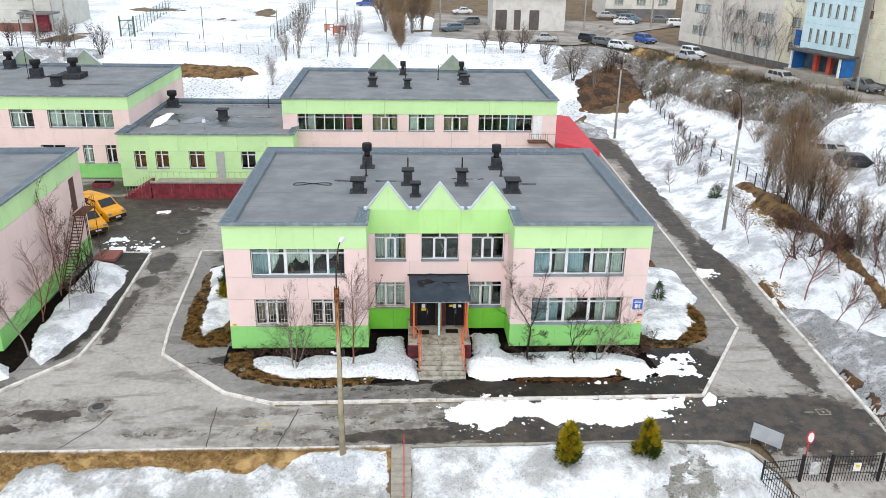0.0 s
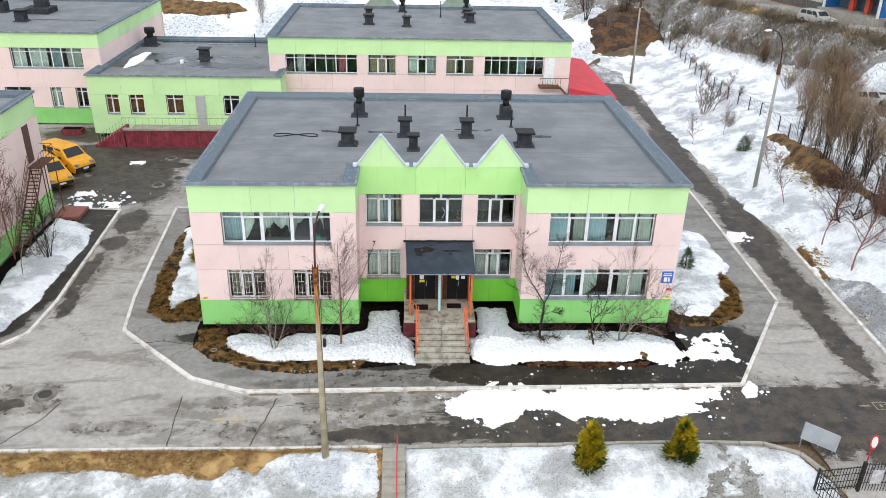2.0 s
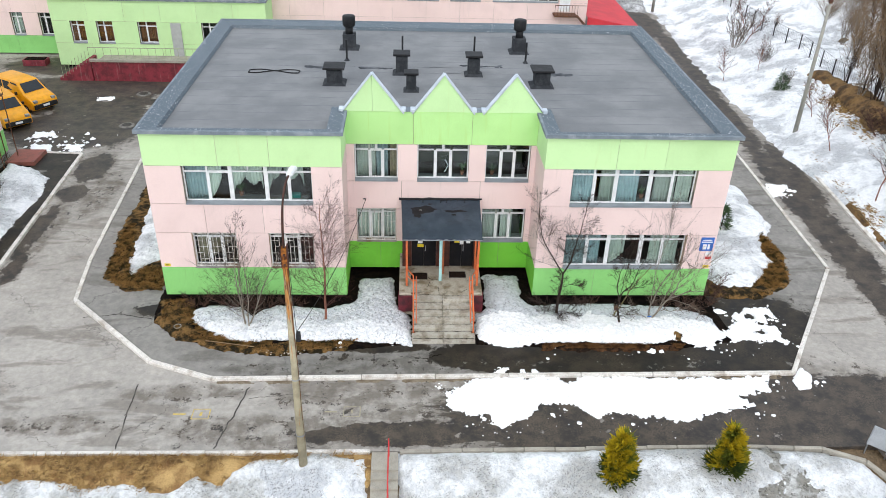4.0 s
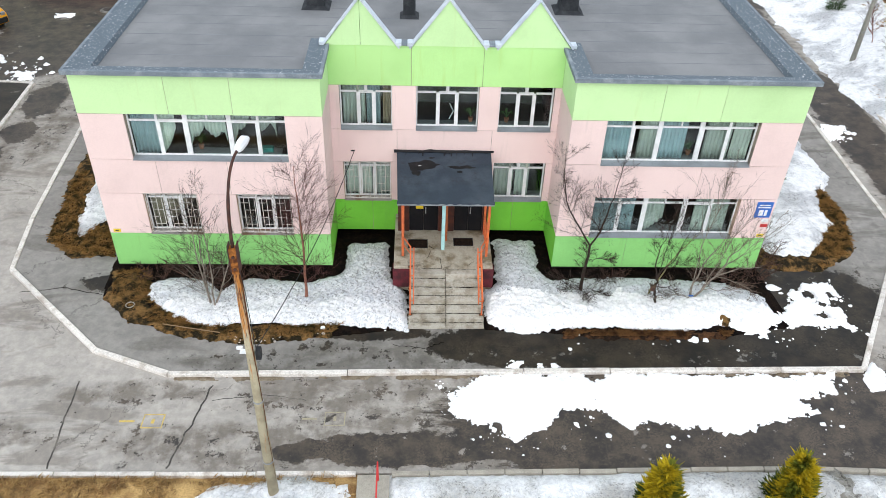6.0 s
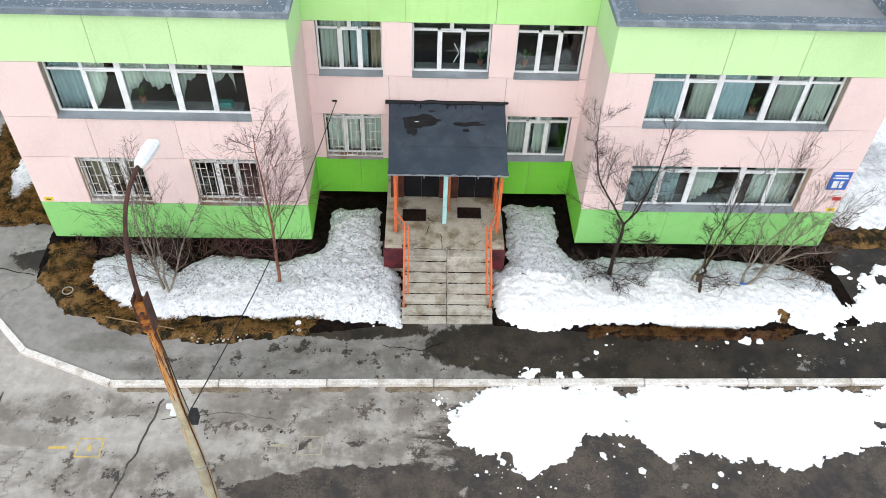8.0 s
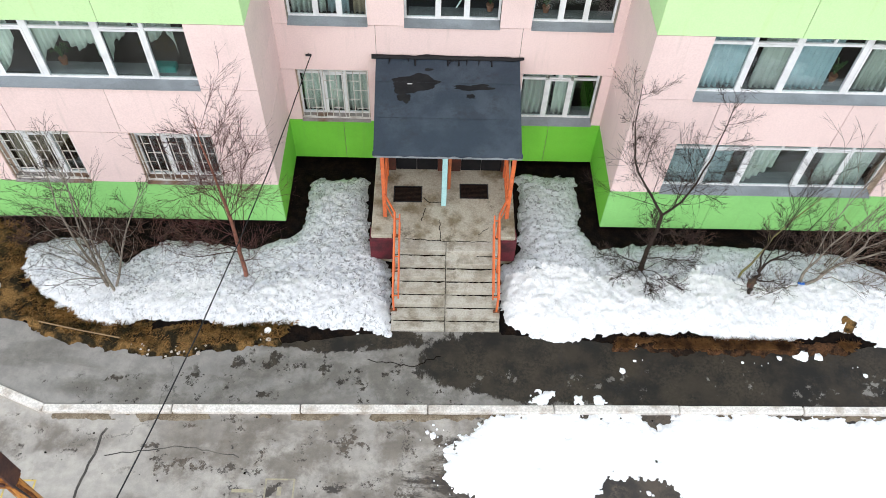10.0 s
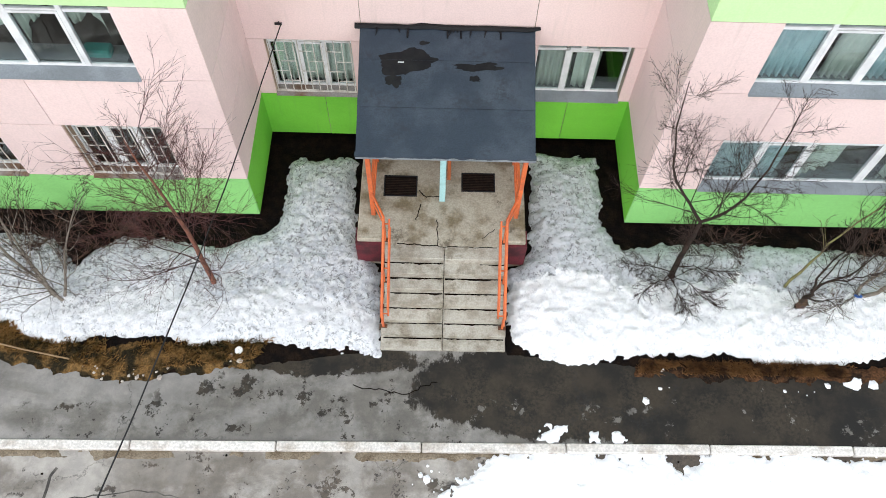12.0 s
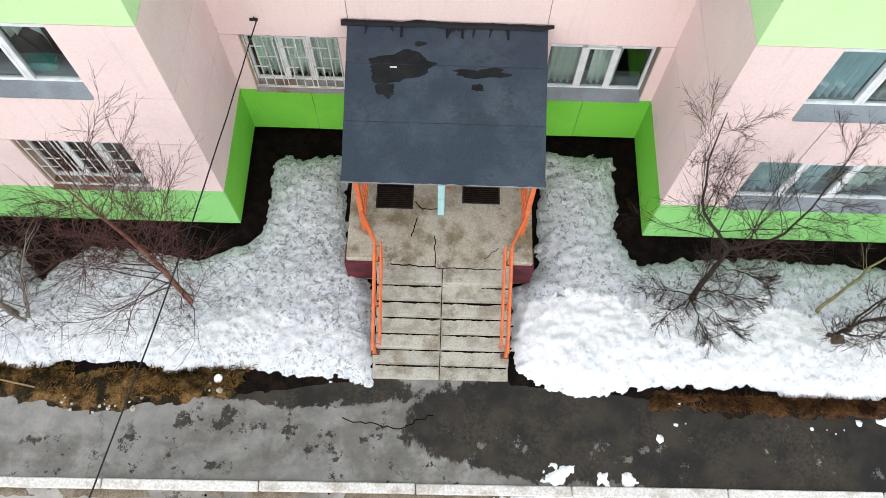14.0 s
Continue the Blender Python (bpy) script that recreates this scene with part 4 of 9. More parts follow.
part("plinth_corner", boxes((1.23, 1.897, 44.17, 44.6, 0.35, PL - 0.12)), DARKMAROON, porch, "maroon painted plinth corner")
part("plinth_corner", boxes((4.703, 5.21, 44.17, 44.6, 0.35, PL - 0.12)), DARKMAROON, porch, "maroon painted plinth corner")
bm = bmesh.new()
cw = [(1.43, 5.08, 44.65, 4.08, 1.34, 5.16, NY - 0.02, 4.46)]
x0, x1, y0, z0, x2, x3, y1, z1 = cw[0]
hexa(bm, [(x0, y0, z0 - 0.1), (x1, y0, z0 - 0.1), (x3, y1, z1 - 0.12), (x2, y1, z1 - 0.12), (x0, y0, z0), (x1, y0, z0), (x3, y1, z1), (x2, y1, z1)])
canopy = part("canopy", bm, CANOPY, porch, "blue-grey bitumen felt canopy, patched with tar")
slope = (z1 - z0) / (y1 - y0)
part("drip_edge", boxes((x0 - 0.01, x1 + 0.01, y0 - 0.025, y0 - 0.002, z0 - 0.12, z0 - 0.012)), SILL, canopy, "dull grey drip edge")
bm = bmesh.new()
lip = []
for k in range(61):
    u = k / 60
    drop = 0.045 + 0.05 * noise.noise((k * 0.35, 4, 2)) + 0.025 * noise.noise((k * 1.7, 1, 8))
    lip.append((bm.verts.new((x0 - 0.02 + (x1 - x0 + 0.04) * u, y0 + 0.06, z0 + 0.06 * slope + 0.007)), bm.verts.new((x0 - 0.02 + (x1 - x0 + 0.04) * u, y0 - 0.035, z0 + 0.006)), bm.verts.new((x0 - 0.02 + (x1 - x0 + 0.04) * u, y0 - 0.038, z0 - max(0.015, drop)))))
for a, b in zip(lip, lip[1:]):
    bm.faces.new((a[0], a[1], b[1], b[0])), bm.faces.new((a[1], a[2], b[2], b[1]))
part("felt_lip", bm, CANOPY, canopy, "ragged edge of the felt")
for share, sd in ((0.35, 1), (0.72, 5)):
    bm = bmesh.new()
    lap = []
    for k in range(41):
        u = k / 40
        yy = y0 + (y1 - y0) * share + 0.012 * noise.noise((k * 0.5, sd, 0))
        xx = x0 + (x2 - x0) * share + (x1 - x0 + (x3 - x1 - x2 + x0) * share) * u
        lap.append((bm.verts.new((xx, yy, z0 + (yy - y0) * slope + 0.009)), bm.verts.new((xx, yy + 0.010 + 0.008 * noise.noise((k * 0.9, sd, 5)), z0 + (yy + 0.015 - y0) * slope + 0.003))))
    for a, b in zip(lap, lap[1:]):
        bm.faces.new((a[0], b[0], b[1], a[1]))
    part("felt_lap", bm, LAPTAR, canopy, "dark lap between the strips of felt")
part("scrap", boxes((2.2, 2.33, 46.86, 46.885, z0 + 2.22 * slope + 0.008, z0 + 2.22 * slope + 0.016)), WHITE, canopy, "white scrap lying on the tar")
# tar patches follow the felt
for px, py, rx, ry, sd in ((2.35, 46.88, 0.72, 0.35, 1), (2.12, 46.41, 0.2, 0.19, 4), (3.95, 46.80, 0.6, 0.12, 2), (3.85, 46.5, 0.14, 0.09, 3), (2.75, 47.38, 0.14, 0.06, 6)):
    ring_v, bm = [], bmesh.new()
    for k in range(90):
        a = 2 * math.pi * k / 90
        c, d = math.cos(a), math.sin(a)
        r = 0.85 + 0.5 * noise.noise((c * 1.3 + sd * 3, d * 1.3, sd)) + 0.2 * noise.noise((c * 3.4 + sd, d * 3.4, 3)) + 0.05 * noise.noise((c * 11, d * 11, sd))
        qx, qy = px + math.cos(a) * rx * r, py + math.sin(a) * ry * r
        ring_v.append(bm.verts.new((qx, qy, z0 + (qy - y0) * slope + 0.006)))
    bm.faces.new(ring_v)
    part("tar_patch", bm, TAR, canopy, "black tar patch")
bm = bmesh.new()
pts = [(x2 - 0.11 + (x3 - x2 + 0.22) * k / 14, y1 - 0.05 - 0.05 * noise.noise((k * 0.9, 2, 1)), z1 + 0.02 + 0.02 * noise.noise((k * 1.3, 0, 5))) for k in range(15)]
tube(bm, pts, [0.066 + 0.045 * noise.noise((k * 1.9, 7, 2)) for k in range(15)], 6)
for k in range(9):
    q = random.uniform(0, 1)
    c = Vector(pts[0]).lerp(Vector(pts[-1]), q)
    tube(bm, [c, c + Vector((random.uniform(-0.03, 0.03), -0.1, -0.005)), c + Vector((random.uniform(-0.06, 0.06), -random.uniform(0.12, 0.3), -0.03))], [0.03, 0.022, 0.006], 5)
for k in (4, 7, 8, 11):
    tube(bm, [pts[k], (pts[k][0], pts[k][1] - 0.25, z1 - 0.25 * slope + 0.01)], 0.022, 5)
part("tar_seam", bm, TAR, canopy, "lumpy tar seam along the wall")
for x, s in ((1.62, 1), (4.95, -1)):
    part("post", bevelled(boxes((x - 0.05, x + 0.05, 44.85, 44.95, PL, 4.02)), 0.01), ORANGE, porch, "orange steel post")
    part("post", boxes((x - 0.04, x + 0.04, DY - 0.25, DY - 0.17, PL, 4.2)), ORANGE, porch, "orange steel post")
    for z in (PL + 0.15, PL + 0.55, PL + 0.95):
        part("side_rail", boxes((x - 0.02, x + 0.02, 44.95, DY - 0.25, z - 0.02, z + 0.02)), ORANGE, porch, "orange steel side rail")
    for k in range(8):
        y = 45.1 + k * 0.18
        part("baluster", boxes((x - 0.012, x + 0.012, y - 0.012, y + 0.012, PL + 0.15, PL + 0.95)), ORANGE, porch)
part("post", bevelled(boxes((3.15, 3.29, 45.27, 45.41, PL, 4.06)), 0.012), AQUA, porch, "pale aqua square post")
# door wall under the canopy
part("vestibule", boxes((1.4, 5.08, DY + 0.06, NY - 0.01, PL, 4.1)), surface("grey_vestibule", (0.22, 0.2, 0.19), (0.15, 0.14, 0.13), 1.5), porch, "dark rendered vestibule walls")
part("door_surround", boxes((1.4, 1.85, DY - 0.03, DY + 0.056, PL, 4.1), (4.86, 5.08, DY - 0.03, DY + 0.056, PL, 4.1), (3.05, 3.7, DY - 0.03, DY + 0.056, PL, 4.1), (1.85, 3.05, DY - 0.025, DY + 0.05, 3.5, 4.1), (3.7, 4.86, DY - 0.025, DY + 0.05, 3.5, 4.1)),
     surface("brown_door_frame", (0.10, 0.03, 0.018), (0.05, 0.02, 0.016), 3, rough=0.6), porch, "brown painted door surround")
part("partition", boxes((3.33, 3.41, 45.9, DY - 0.03, PL, 4.1)), surface("orange_brown_board", (0.42, 0.12, 0.04), (0.33, 0.10, 0.04), 3, rough=0.6), porch, "orange-brown partition between the doors")
DOORDARK = surface("dark_steel_door", (0.008, 0.008, 0.010), (0.014, 0.013, 0.014), 2, rough=0.7, spec=0.15)
for a, b in ((1.85, 3.05), (3.7, 4.86)):
    m = (a + b) / 2
    dm = bevelled(boxes((a + 0.01, m - 0.008, DY, DY + 0.045, PL + 0.02, 3.49), (m + 0.008, b - 0.01, DY, DY + 0.045, PL + 0.02, 3.49)), 0.006)
    door = part("door", dm, DOORDARK, porch, "dark steel double door")
    part("handle", boxes((m + 0.06, m + 0.1, DY - 0.05, DY, 2.25, 2.55)), STEEL, door)
    if a < 2:
        part("door_notice", boxes((2.13, 2.43, DY - 0.006, DY - 0.001, 2.46, 2.62)), YELLOW, door, "yellow warning notice")
        part("door_notice", boxes((2.15, 2.38, DY - 0.006, DY - 0.001, 2.66, 2.93)), WHITE, door, "white paper notice")
    else:
        part("door_notice", boxes((3.93, 4.17, DY - 0.006, DY - 0.001, 2.71, 2.87)), YELLOW, door, "yellow paper notice")
        part("door_notice", boxes((4.19, 4.37, DY - 0.006, DY - 0.001, 2.62, 2.89)), WHITE, door, "white paper notice")
        part("door_notice", boxes((4.5, 4.7, DY - 0.006, DY - 0.001, 2.68, 2.87)), WHITE, door, "white paper notice")
GRATEBAR = surface("dark_bars", (0.02, 0.013, 0.01), (0.03, 0.018, 0.012), 8, spec=0.1)
for a, b, c, d in ((1.85, 2.59, 45.43, 45.96), (3.7, 4.45, 45.6, 46.08)):
    g = part("grating_frame", boxes((a - 0.03, b + 0.03, c - 0.03, c, PL - 0.02, PL + 0.012), (a - 0.03, b + 0.03, d, d + 0.03, PL - 0.02, PL + 0.012), (a - 0.03, a, c, d, PL - 0.02, PL + 0.012), (b, b + 0.03, c, d, PL - 0.02, PL + 0.012)), BLACKMETAL, porch, "rusty frame of the boot grating")
    # thin plate on the slab; its near-black colour stands for the pit's depth shade
    part("grating_pit_plate", boxes((a, b, c, d, PL + 0.001, PL + 0.004)), surface("pit_shade", (0.008, 0.006, 0.005), (0.016, 0.01, 0.008), 8, spec=0.05), g, "dark plate painted as the pit's shade")
    for k in range(10):
        part("grating_bar", boxes((a + 0.01, b - 0.01, c + 0.03 + k * 0.047, c + 0.045 + k * 0.047, PL + 0.004, PL + 0.014)), GRATEBAR, g)


def crack(bm, points, z, w):
    """A thin dark fissure lying on concrete."""
    for (ax, ay), (bx, by) in zip(points, points[1:]):
        n = math.hypot(bx - ax, by - ay)
        ox, oy = -(by - ay) / n * w / 2, (bx - ax) / n * w / 2
        hexa(bm, [(ax - ox, ay - oy, z - 0.004), (bx - ox, by - oy, z - 0.004), (bx + ox, by + oy, z - 0.004), (ax + ox, ay + oy, z - 0.004),
                  (ax - ox, ay - oy, z), (bx - ox, by - oy, z), (bx + ox, by + oy, z), (ax + ox, ay + oy, z)])


def wander(p, q, n, amp, sd):
    out = []
    for k in range(n + 1):
        t = k / n
        e = amp * (1 if 0 < k < n else 0)
        out.append((p[0] + (q[0] - p[0]) * t + e * noise.noise((k * 1.7, sd, 0)), p[1] + (q[1] - p[1]) * t + e * noise.noise((k * 1.7, sd, 9))))
    return out


for p, q, n, a, sd, w in (((3.15, 44.06), (3.1, 44.78), 14, 0.05, 1, 0.02), ((2.2, 44.12), (3.15, 44.08), 18, 0.05, 2, 0.026), ((3.15, 44.06), (4.5, 44.06), 18, 0.04, 3, 0.018),
                          ((2.62, 44.75), (2.72, 45.2), 11, 0.06, 4, 0.022), ((2.66, 45.58), (2.85, 45.38), 9, 0.05, 5, 0.024), ((2.85, 45.42), (3.15, 45.42), 4, 0.04, 6, 0.02), ((4.15, 44.3), (4.45, 44.55), 5, 0.1, 7, 0.014)):
    bm = bmesh.new()
    crack(bm, wander(p, q, n, a, sd), PL + 0.003, w)
    part("crack", bm, SOIL, porch, "dark crack in the concrete")

stairs = thing("entrance_stairs", "seven worn concrete steps up to the porch, split down the middle", "stairs", (3.3, 43, 0))
RISE, TREAD = PL / 7, 0.29
for k in range(7):
    y = 42.0 + k * TREAD
    wid = 0.0 if k < 2 else 0.07
    for a, b in ((1.87 + wid, 3.285), (3.3, 4.74 - wid)):
        bm = boxes((a, b, y + random.uniform(-0.012, 0.012), y + TREAD + 0.06, k * RISE - 0.02 if k else 0.0, (k + 1) * RISE - 0.002 * (k == 6)))
        for v in bm.verts:
            v.co += Vector((0, random.uniform(-0.008, 0.008), random.uniform(-0.007, 0.007) if v.co.z > k * RISE + 0.05 else 0))
        part("step", bevelled(bm, 0.014), STEPCON, stairs, "worn concrete step slab")
# solid core; its near-black colour stands for the shade between the slabs
part("step_core", boxes((1.95, 4.66, 42.12, 44.0, 0, 0.1), *[(1.96, 4.65, 42.05 + k * TREAD, 44.0, 0.0, k * RISE - 0.025) for k in range(1, 7)]), SOIL, stairs, "solid core, coloured dark as the gaps' shade below the slabs")
# ragged strips at each tread's back: dirt, with the gap's shade painted in
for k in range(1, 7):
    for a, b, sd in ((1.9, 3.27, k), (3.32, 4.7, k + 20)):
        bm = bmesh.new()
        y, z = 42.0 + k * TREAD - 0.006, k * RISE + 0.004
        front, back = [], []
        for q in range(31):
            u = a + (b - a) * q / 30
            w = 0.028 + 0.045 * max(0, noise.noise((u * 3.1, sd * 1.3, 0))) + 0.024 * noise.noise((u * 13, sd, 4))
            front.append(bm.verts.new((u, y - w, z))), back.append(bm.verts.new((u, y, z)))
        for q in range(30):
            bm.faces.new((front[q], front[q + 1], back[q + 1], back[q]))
        part("step_dirt_shade", bm, SOIL, stairs, "dark dirt and painted shade in the step corner")
for x, e in ((1.93, -1), (4.66, 1)):
    rail = thing("stair_railing", "orange painted steel stair railing with chipped paint", "railing", (x, 43.2, 0), "stair railings")
    top, low = (44.9, PL + 0.95), (42.45, 0.35 + 0.9)
    tx = 1.62 if e < 0 else 4.95
    for dz in (0.0, -0.35):
        part("rail", tube(bmesh.new(), [(tx, 44.9, top[1] + dz), (x, 44.25, top[1] + dz), (x, low[0], low[1] + dz), (x, low[0] - 0.12, low[1] + dz - 0.05)], 0.03 if dz == 0 else 0.02, 8), ORANGE, rail)
        part("rail", tube(bmesh.new(), [(x - e * 0.13, 44.22, top[1] + dz - 0.02), (x - e * 0.13, low[0] + 0.05, low[1] + dz)], 0.022, 6), ORANGE, rail)
    for y, z in ((44.2, PL), (43.35, 0.95), (42.48, 0.38)):
        h = (low[1] + (top[1] - low[1]) * (y - low[0]) / (44.25 - low[0]))
        part("baluster", boxes((x - 0.025, x + 0.025, y - 0.025, y + 0.025, z, min(h, top[1]))), ORANGE, rail)
        part("baluster_foot", boxes((x - 0.09, x + 0.09, y - 0.05, y + 0.05, z - 0.01, z + 0.02)), RUST, rail)
        part("tie", boxes((min(x, x - e * 0.13), max(x, x - e * 0.13), y - 0.012, y + 0.012, h - 0.2, h - 0.17)), ORANGE, rail)

# small things on the facade
plate = thing("address_plate", "blue address plate with pale lines on the pink wall", "sign", (15.82, F, 3.4))
part("board", boxes((15.5, 16.13, F - 0.03, F - 0.006, 3.1, 3.82)), SIGNBLUE, plate)
part("lettering", boxes((15.6, 16.03, F - 0.035, F - 0.031, 3.66, 3.71), (15.56, 16.07, F - 0.035, F - 0.031, 3.55, 3.61), (15.64, 15.82, F - 0.035, F - 0.031, 3.18, 3.46), (15.87, 15.98, F - 0.035, F - 0.031, 3.18, 3.46)), WHITE, plate, "white bars of lettering")
for x, z, m, n, c in ((16.0, 2.95, WHITE, "paper_notice", "white paper notice on the wall"), (16.02, 2.7, SIGNRED, "red_plate", "small red plate on the wall"), (16.0, 2.22, YELLOW, "yellow_plate", "small yellow plate with a black mark"), (-9.55, 2.2, YELLOW, "yellow_plate", "small yellow plate with a black arrow")):
    t = part(n, boxes((x - 0.14, x + 0.14, F - 0.02, F - 0.006, z - 0.07, z + 0.07)), m)
    tagged(t, c, "sign")
    if m is YELLOW:
        part("arrow", boxes((x - 0.07, x + 0.06, F - 0.024, F - 0.021, z - 0.02, z + 0.02)), BLACK, t)
hook = thing("cable_bracket", "dark steel bracket that holds the cable to the wall", "bracket", (-0.433, NY, 4.47))
part("arm", tube(bmesh.new(), [(-0.433, NY + 0.01, 4.468), (-0.433, NY - 0.06, 4.468)], 0.014, 6), BLACKMETAL, hook)
part("cross_arm", boxes((-0.51, -0.355, NY - 0.08, NY - 0.04, 4.445, 4.49)), BLACKMETAL, hook)

# curtains behind the panes
def curtain(x0, x1, y, z0, z1, mat, label, folds=7, drape=0.0):
    """A pleated curtain; drape: how far its lower edge is raised, in two soft swags or tied to one side (under 0.7)."""
    bm = bmesh.new()
    n = max(12, int((x1 - x0) / 0.03))
    def foot(u):
        if not drape:
            return 0.0
        if drape < 0.7:
            return drape * 2.2 * u ** 1.6
        return drape * (1.15 - 0.42 * abs(math.sin(u * math.pi * 2.0 + 0.4)) - 0.75 * max(0, 1 - u * 7) - 0.5 * max(0, u * 7 - 6)) + 0.05 * noise.noise((u * 14, x0, 3))
    rows = []
    for s in range(5):
        r = []
        for k in range(n + 1):
            u = k / n
            wob = 0.05 * math.sin(u * folds * (x1 - x0) * 6.3 + x0 * 5 + 0.4 * s * noise.noise((u * 5, x0, 7))) + 0.025 * noise.noise((u * 9, x0, s * 0.4))
            zb = z0 + min(foot(u), (z1 - z0) * 0.9)
            r.append(bm.verts.new((x0 + (x1 - x0) * u, y + wob, zb + (z1 - zb) * s / 4)))
        rows.append(r)
    for a, b in zip(rows, rows[1:]):
        for k in range(n):
            bm.faces.new((a[k], a[k + 1], b[k + 1], b[k]))
    t = part("curtain", bm, mat, smooth=True)
    md = t.modifiers.new("thickness", "SOLIDIFY")
    md.thickness = 0.006
    tagged(t, label, "curtain", "window curtains")


CY, CN = F + 0.4, NY + 0.4
for a, b, z, m, lb, dr in ((-8.2, -7.3, 1, BLUECURTAIN, "grey-blue pleated curtain", 0), (-7.25, -6.6, 1, CURTAIN, "pale draped curtain, gathered to one side", 0.5), (-6.2, -4.8, 1, CURTAIN, "pale scalloped half curtain", 0.95), (-4.6, -3.0, 1, CURTAIN, "pale scalloped half curtain", 1.35),
                   (9.1, 10.05, 1, BLUECURTAIN, "grey-blue pleated curtain", 0), (10.4, 11.1, 1, CURTAIN, "pale pleated curtain", 0), (11.15, 12.2, 1, BLUECURTAIN, "grey-blue curtain", 0), (12.9, 13.9, 1, CURTAIN, "thin pale curtain", 0), (13.95, 14.6, 1, CURTAIN, "thin pale curtain", 0),
                   (9.15, 10.1, 0, BLUECURTAIN, "grey-blue pleated curtain", 0), (10.1, 10.8, 0, BLUECURTAIN, "teal curtain", 0), (11.3, 12.0, 0, CURTAIN, "pale tied-back curtain", 0.3), (13.2, 14.6, 0, CURTAIN, "thin pale curtain", 0),
                   (-8.1, -6.4, 0, TANCURTAIN, "thin tan curtain", 0.6)):
    curtain(a, b, CY, (5.5, 7.2)[0] if z else 2.15, 7.2 if z else 3.85, m, lb + " behind the window", drape=dr)
for a, b, z, m, lb in ((-0.8, 0.1, 1, CURTAIN, "pale pleated curtain"), (0.15, 0.7, 1, BLUECURTAIN, "grey curtain"), (0.8, 1.1, 1, TANCURTAIN, "tan curtain"), (-0.8, 0.3, 0, CURTAIN, "pale patterned curtain"), (0.35, 1.1, 0, CURTAIN, "pale patterned curtain"),
                       (5.4, 6.2, 0, CURTAIN, "pale curtain"), (6.3, 6.9, 0, CURTAIN, "pale curtain")):
    curtain(a, b, CN, 5.5 if z else 2.15, 7.25 if z else 3.85, m, lb + " behind the window")


LEAF = surface("pot_plant_leaf", (0.045, 0.11, 0.03), (0.08, 0.15, 0.04), 6.0, rough=0.6, grain=0.2, bump=0)
CLAYPOT = surface("clay_pot", (0.36, 0.16, 0.09), (0.28, 0.12, 0.07), 4.0, rough=0.85)


def pot_plant(x, y, z, h, seed, pot):
    """A potted plant on the inner sill: a tapered pot and a spray of bent leaves."""
    rng = random.Random(seed)
    t = thing("pot_plant", "leafy green plant in a small pot behind the window", "plant", (x, y, z), "window plants")
    part("pot", tube(bmesh.new(), [(x, y, z), (x, y, z + 0.16), (x, y, z + 0.18)], [0.07, 0.1, 0.105], 12), pot, t)
    bm = bmesh.new()
    for k in range(22):
        q, r, up = rng.uniform(0, 6.28), rng.uniform(0.08, 0.24), rng.uniform(0.4, 1.0) * h
        d, n = Vector((math.cos(q), math.sin(q) * 0.5, 0)), Vector((-math.sin(q), math.cos(q), 0)) * rng.uniform(0.02, 0.05)
        c = Vector((x, y, z + 0.17))
        p = [c, c + d * r * 0.5 + Vector((0, 0, up * 0.7)), c + d * r + Vector((0, 0, up)), c + d * r * 1.5 + Vector((0, 0, up * 0.85))]
        v = [bm.verts.new(p[0]), bm.verts.new(p[1] + n * 0.6), bm.verts.new(p[1] - n * 0.6), bm.verts.new(p[2] + n), bm.verts.new(p[2] - n), bm.verts.new(p[3])]
        for f in ((0, 1, 2), (1, 3, 4, 2), (3, 5, 4)):
            bm.faces.new([v[i] for i in f])
    part("leaves", bm, LEAF, t)


SILLGREY = surface("dull_sill_board", (0.20, 0.205, 0.20), (0.14, 0.145, 0.145), 1.5, rough=0.7)
TEAL = plain("teal_plastic", (0.03, 0.22, 0.19), 0.5)
for x, y, z, h, sd, pot in ((4.3, NY + 0.62, 5.44, 0.5, 2, CLAYPOT), (5.75, NY + 0.62, 5.44, 0.4, 3, CLAYPOT), (-5.9, F + 0.68, 5.46, 0.45, 6, CLAYPOT), (12.5, F + 0.68, 5.46, 0.45, 9, CLAYPOT), (11.6, F + 0.68, 2.1, 0.45, 11, CLAYPOT)):
    pot_plant(x, y, z + 0.065, h, sd, pot)
for a, b, y, z in ((2.2, 4.6, NY + 0.55, 5.49), (5.4, 7.5, NY + 0.55, 5.49), (-6.4, -2.9, F + 0.6, 5.51), (8.7, 14.7, F + 0.6, 5.51), (5.4, 7.5, NY + 0.55, 2.14), (9.1, 14.8, F + 0.6, 2.14)):
    sill = part("inner_sill", boxes((a, b, y - 0.26, y + 0.16, z - 0.03, z + 0.015)), SILLGREY)
    tagged(sill, "dull grey inner window sill board", "window sill", "inner sills")
tub = part("plastic_tub", bevelled(boxes((-3.72, -3.2, F + 0.4, F + 0.66, 5.525, 5.72)), 0.03), TEAL)
tagged(tub, "teal plastic tub standing on the window sill", "tub")
bm = bmesh.new()
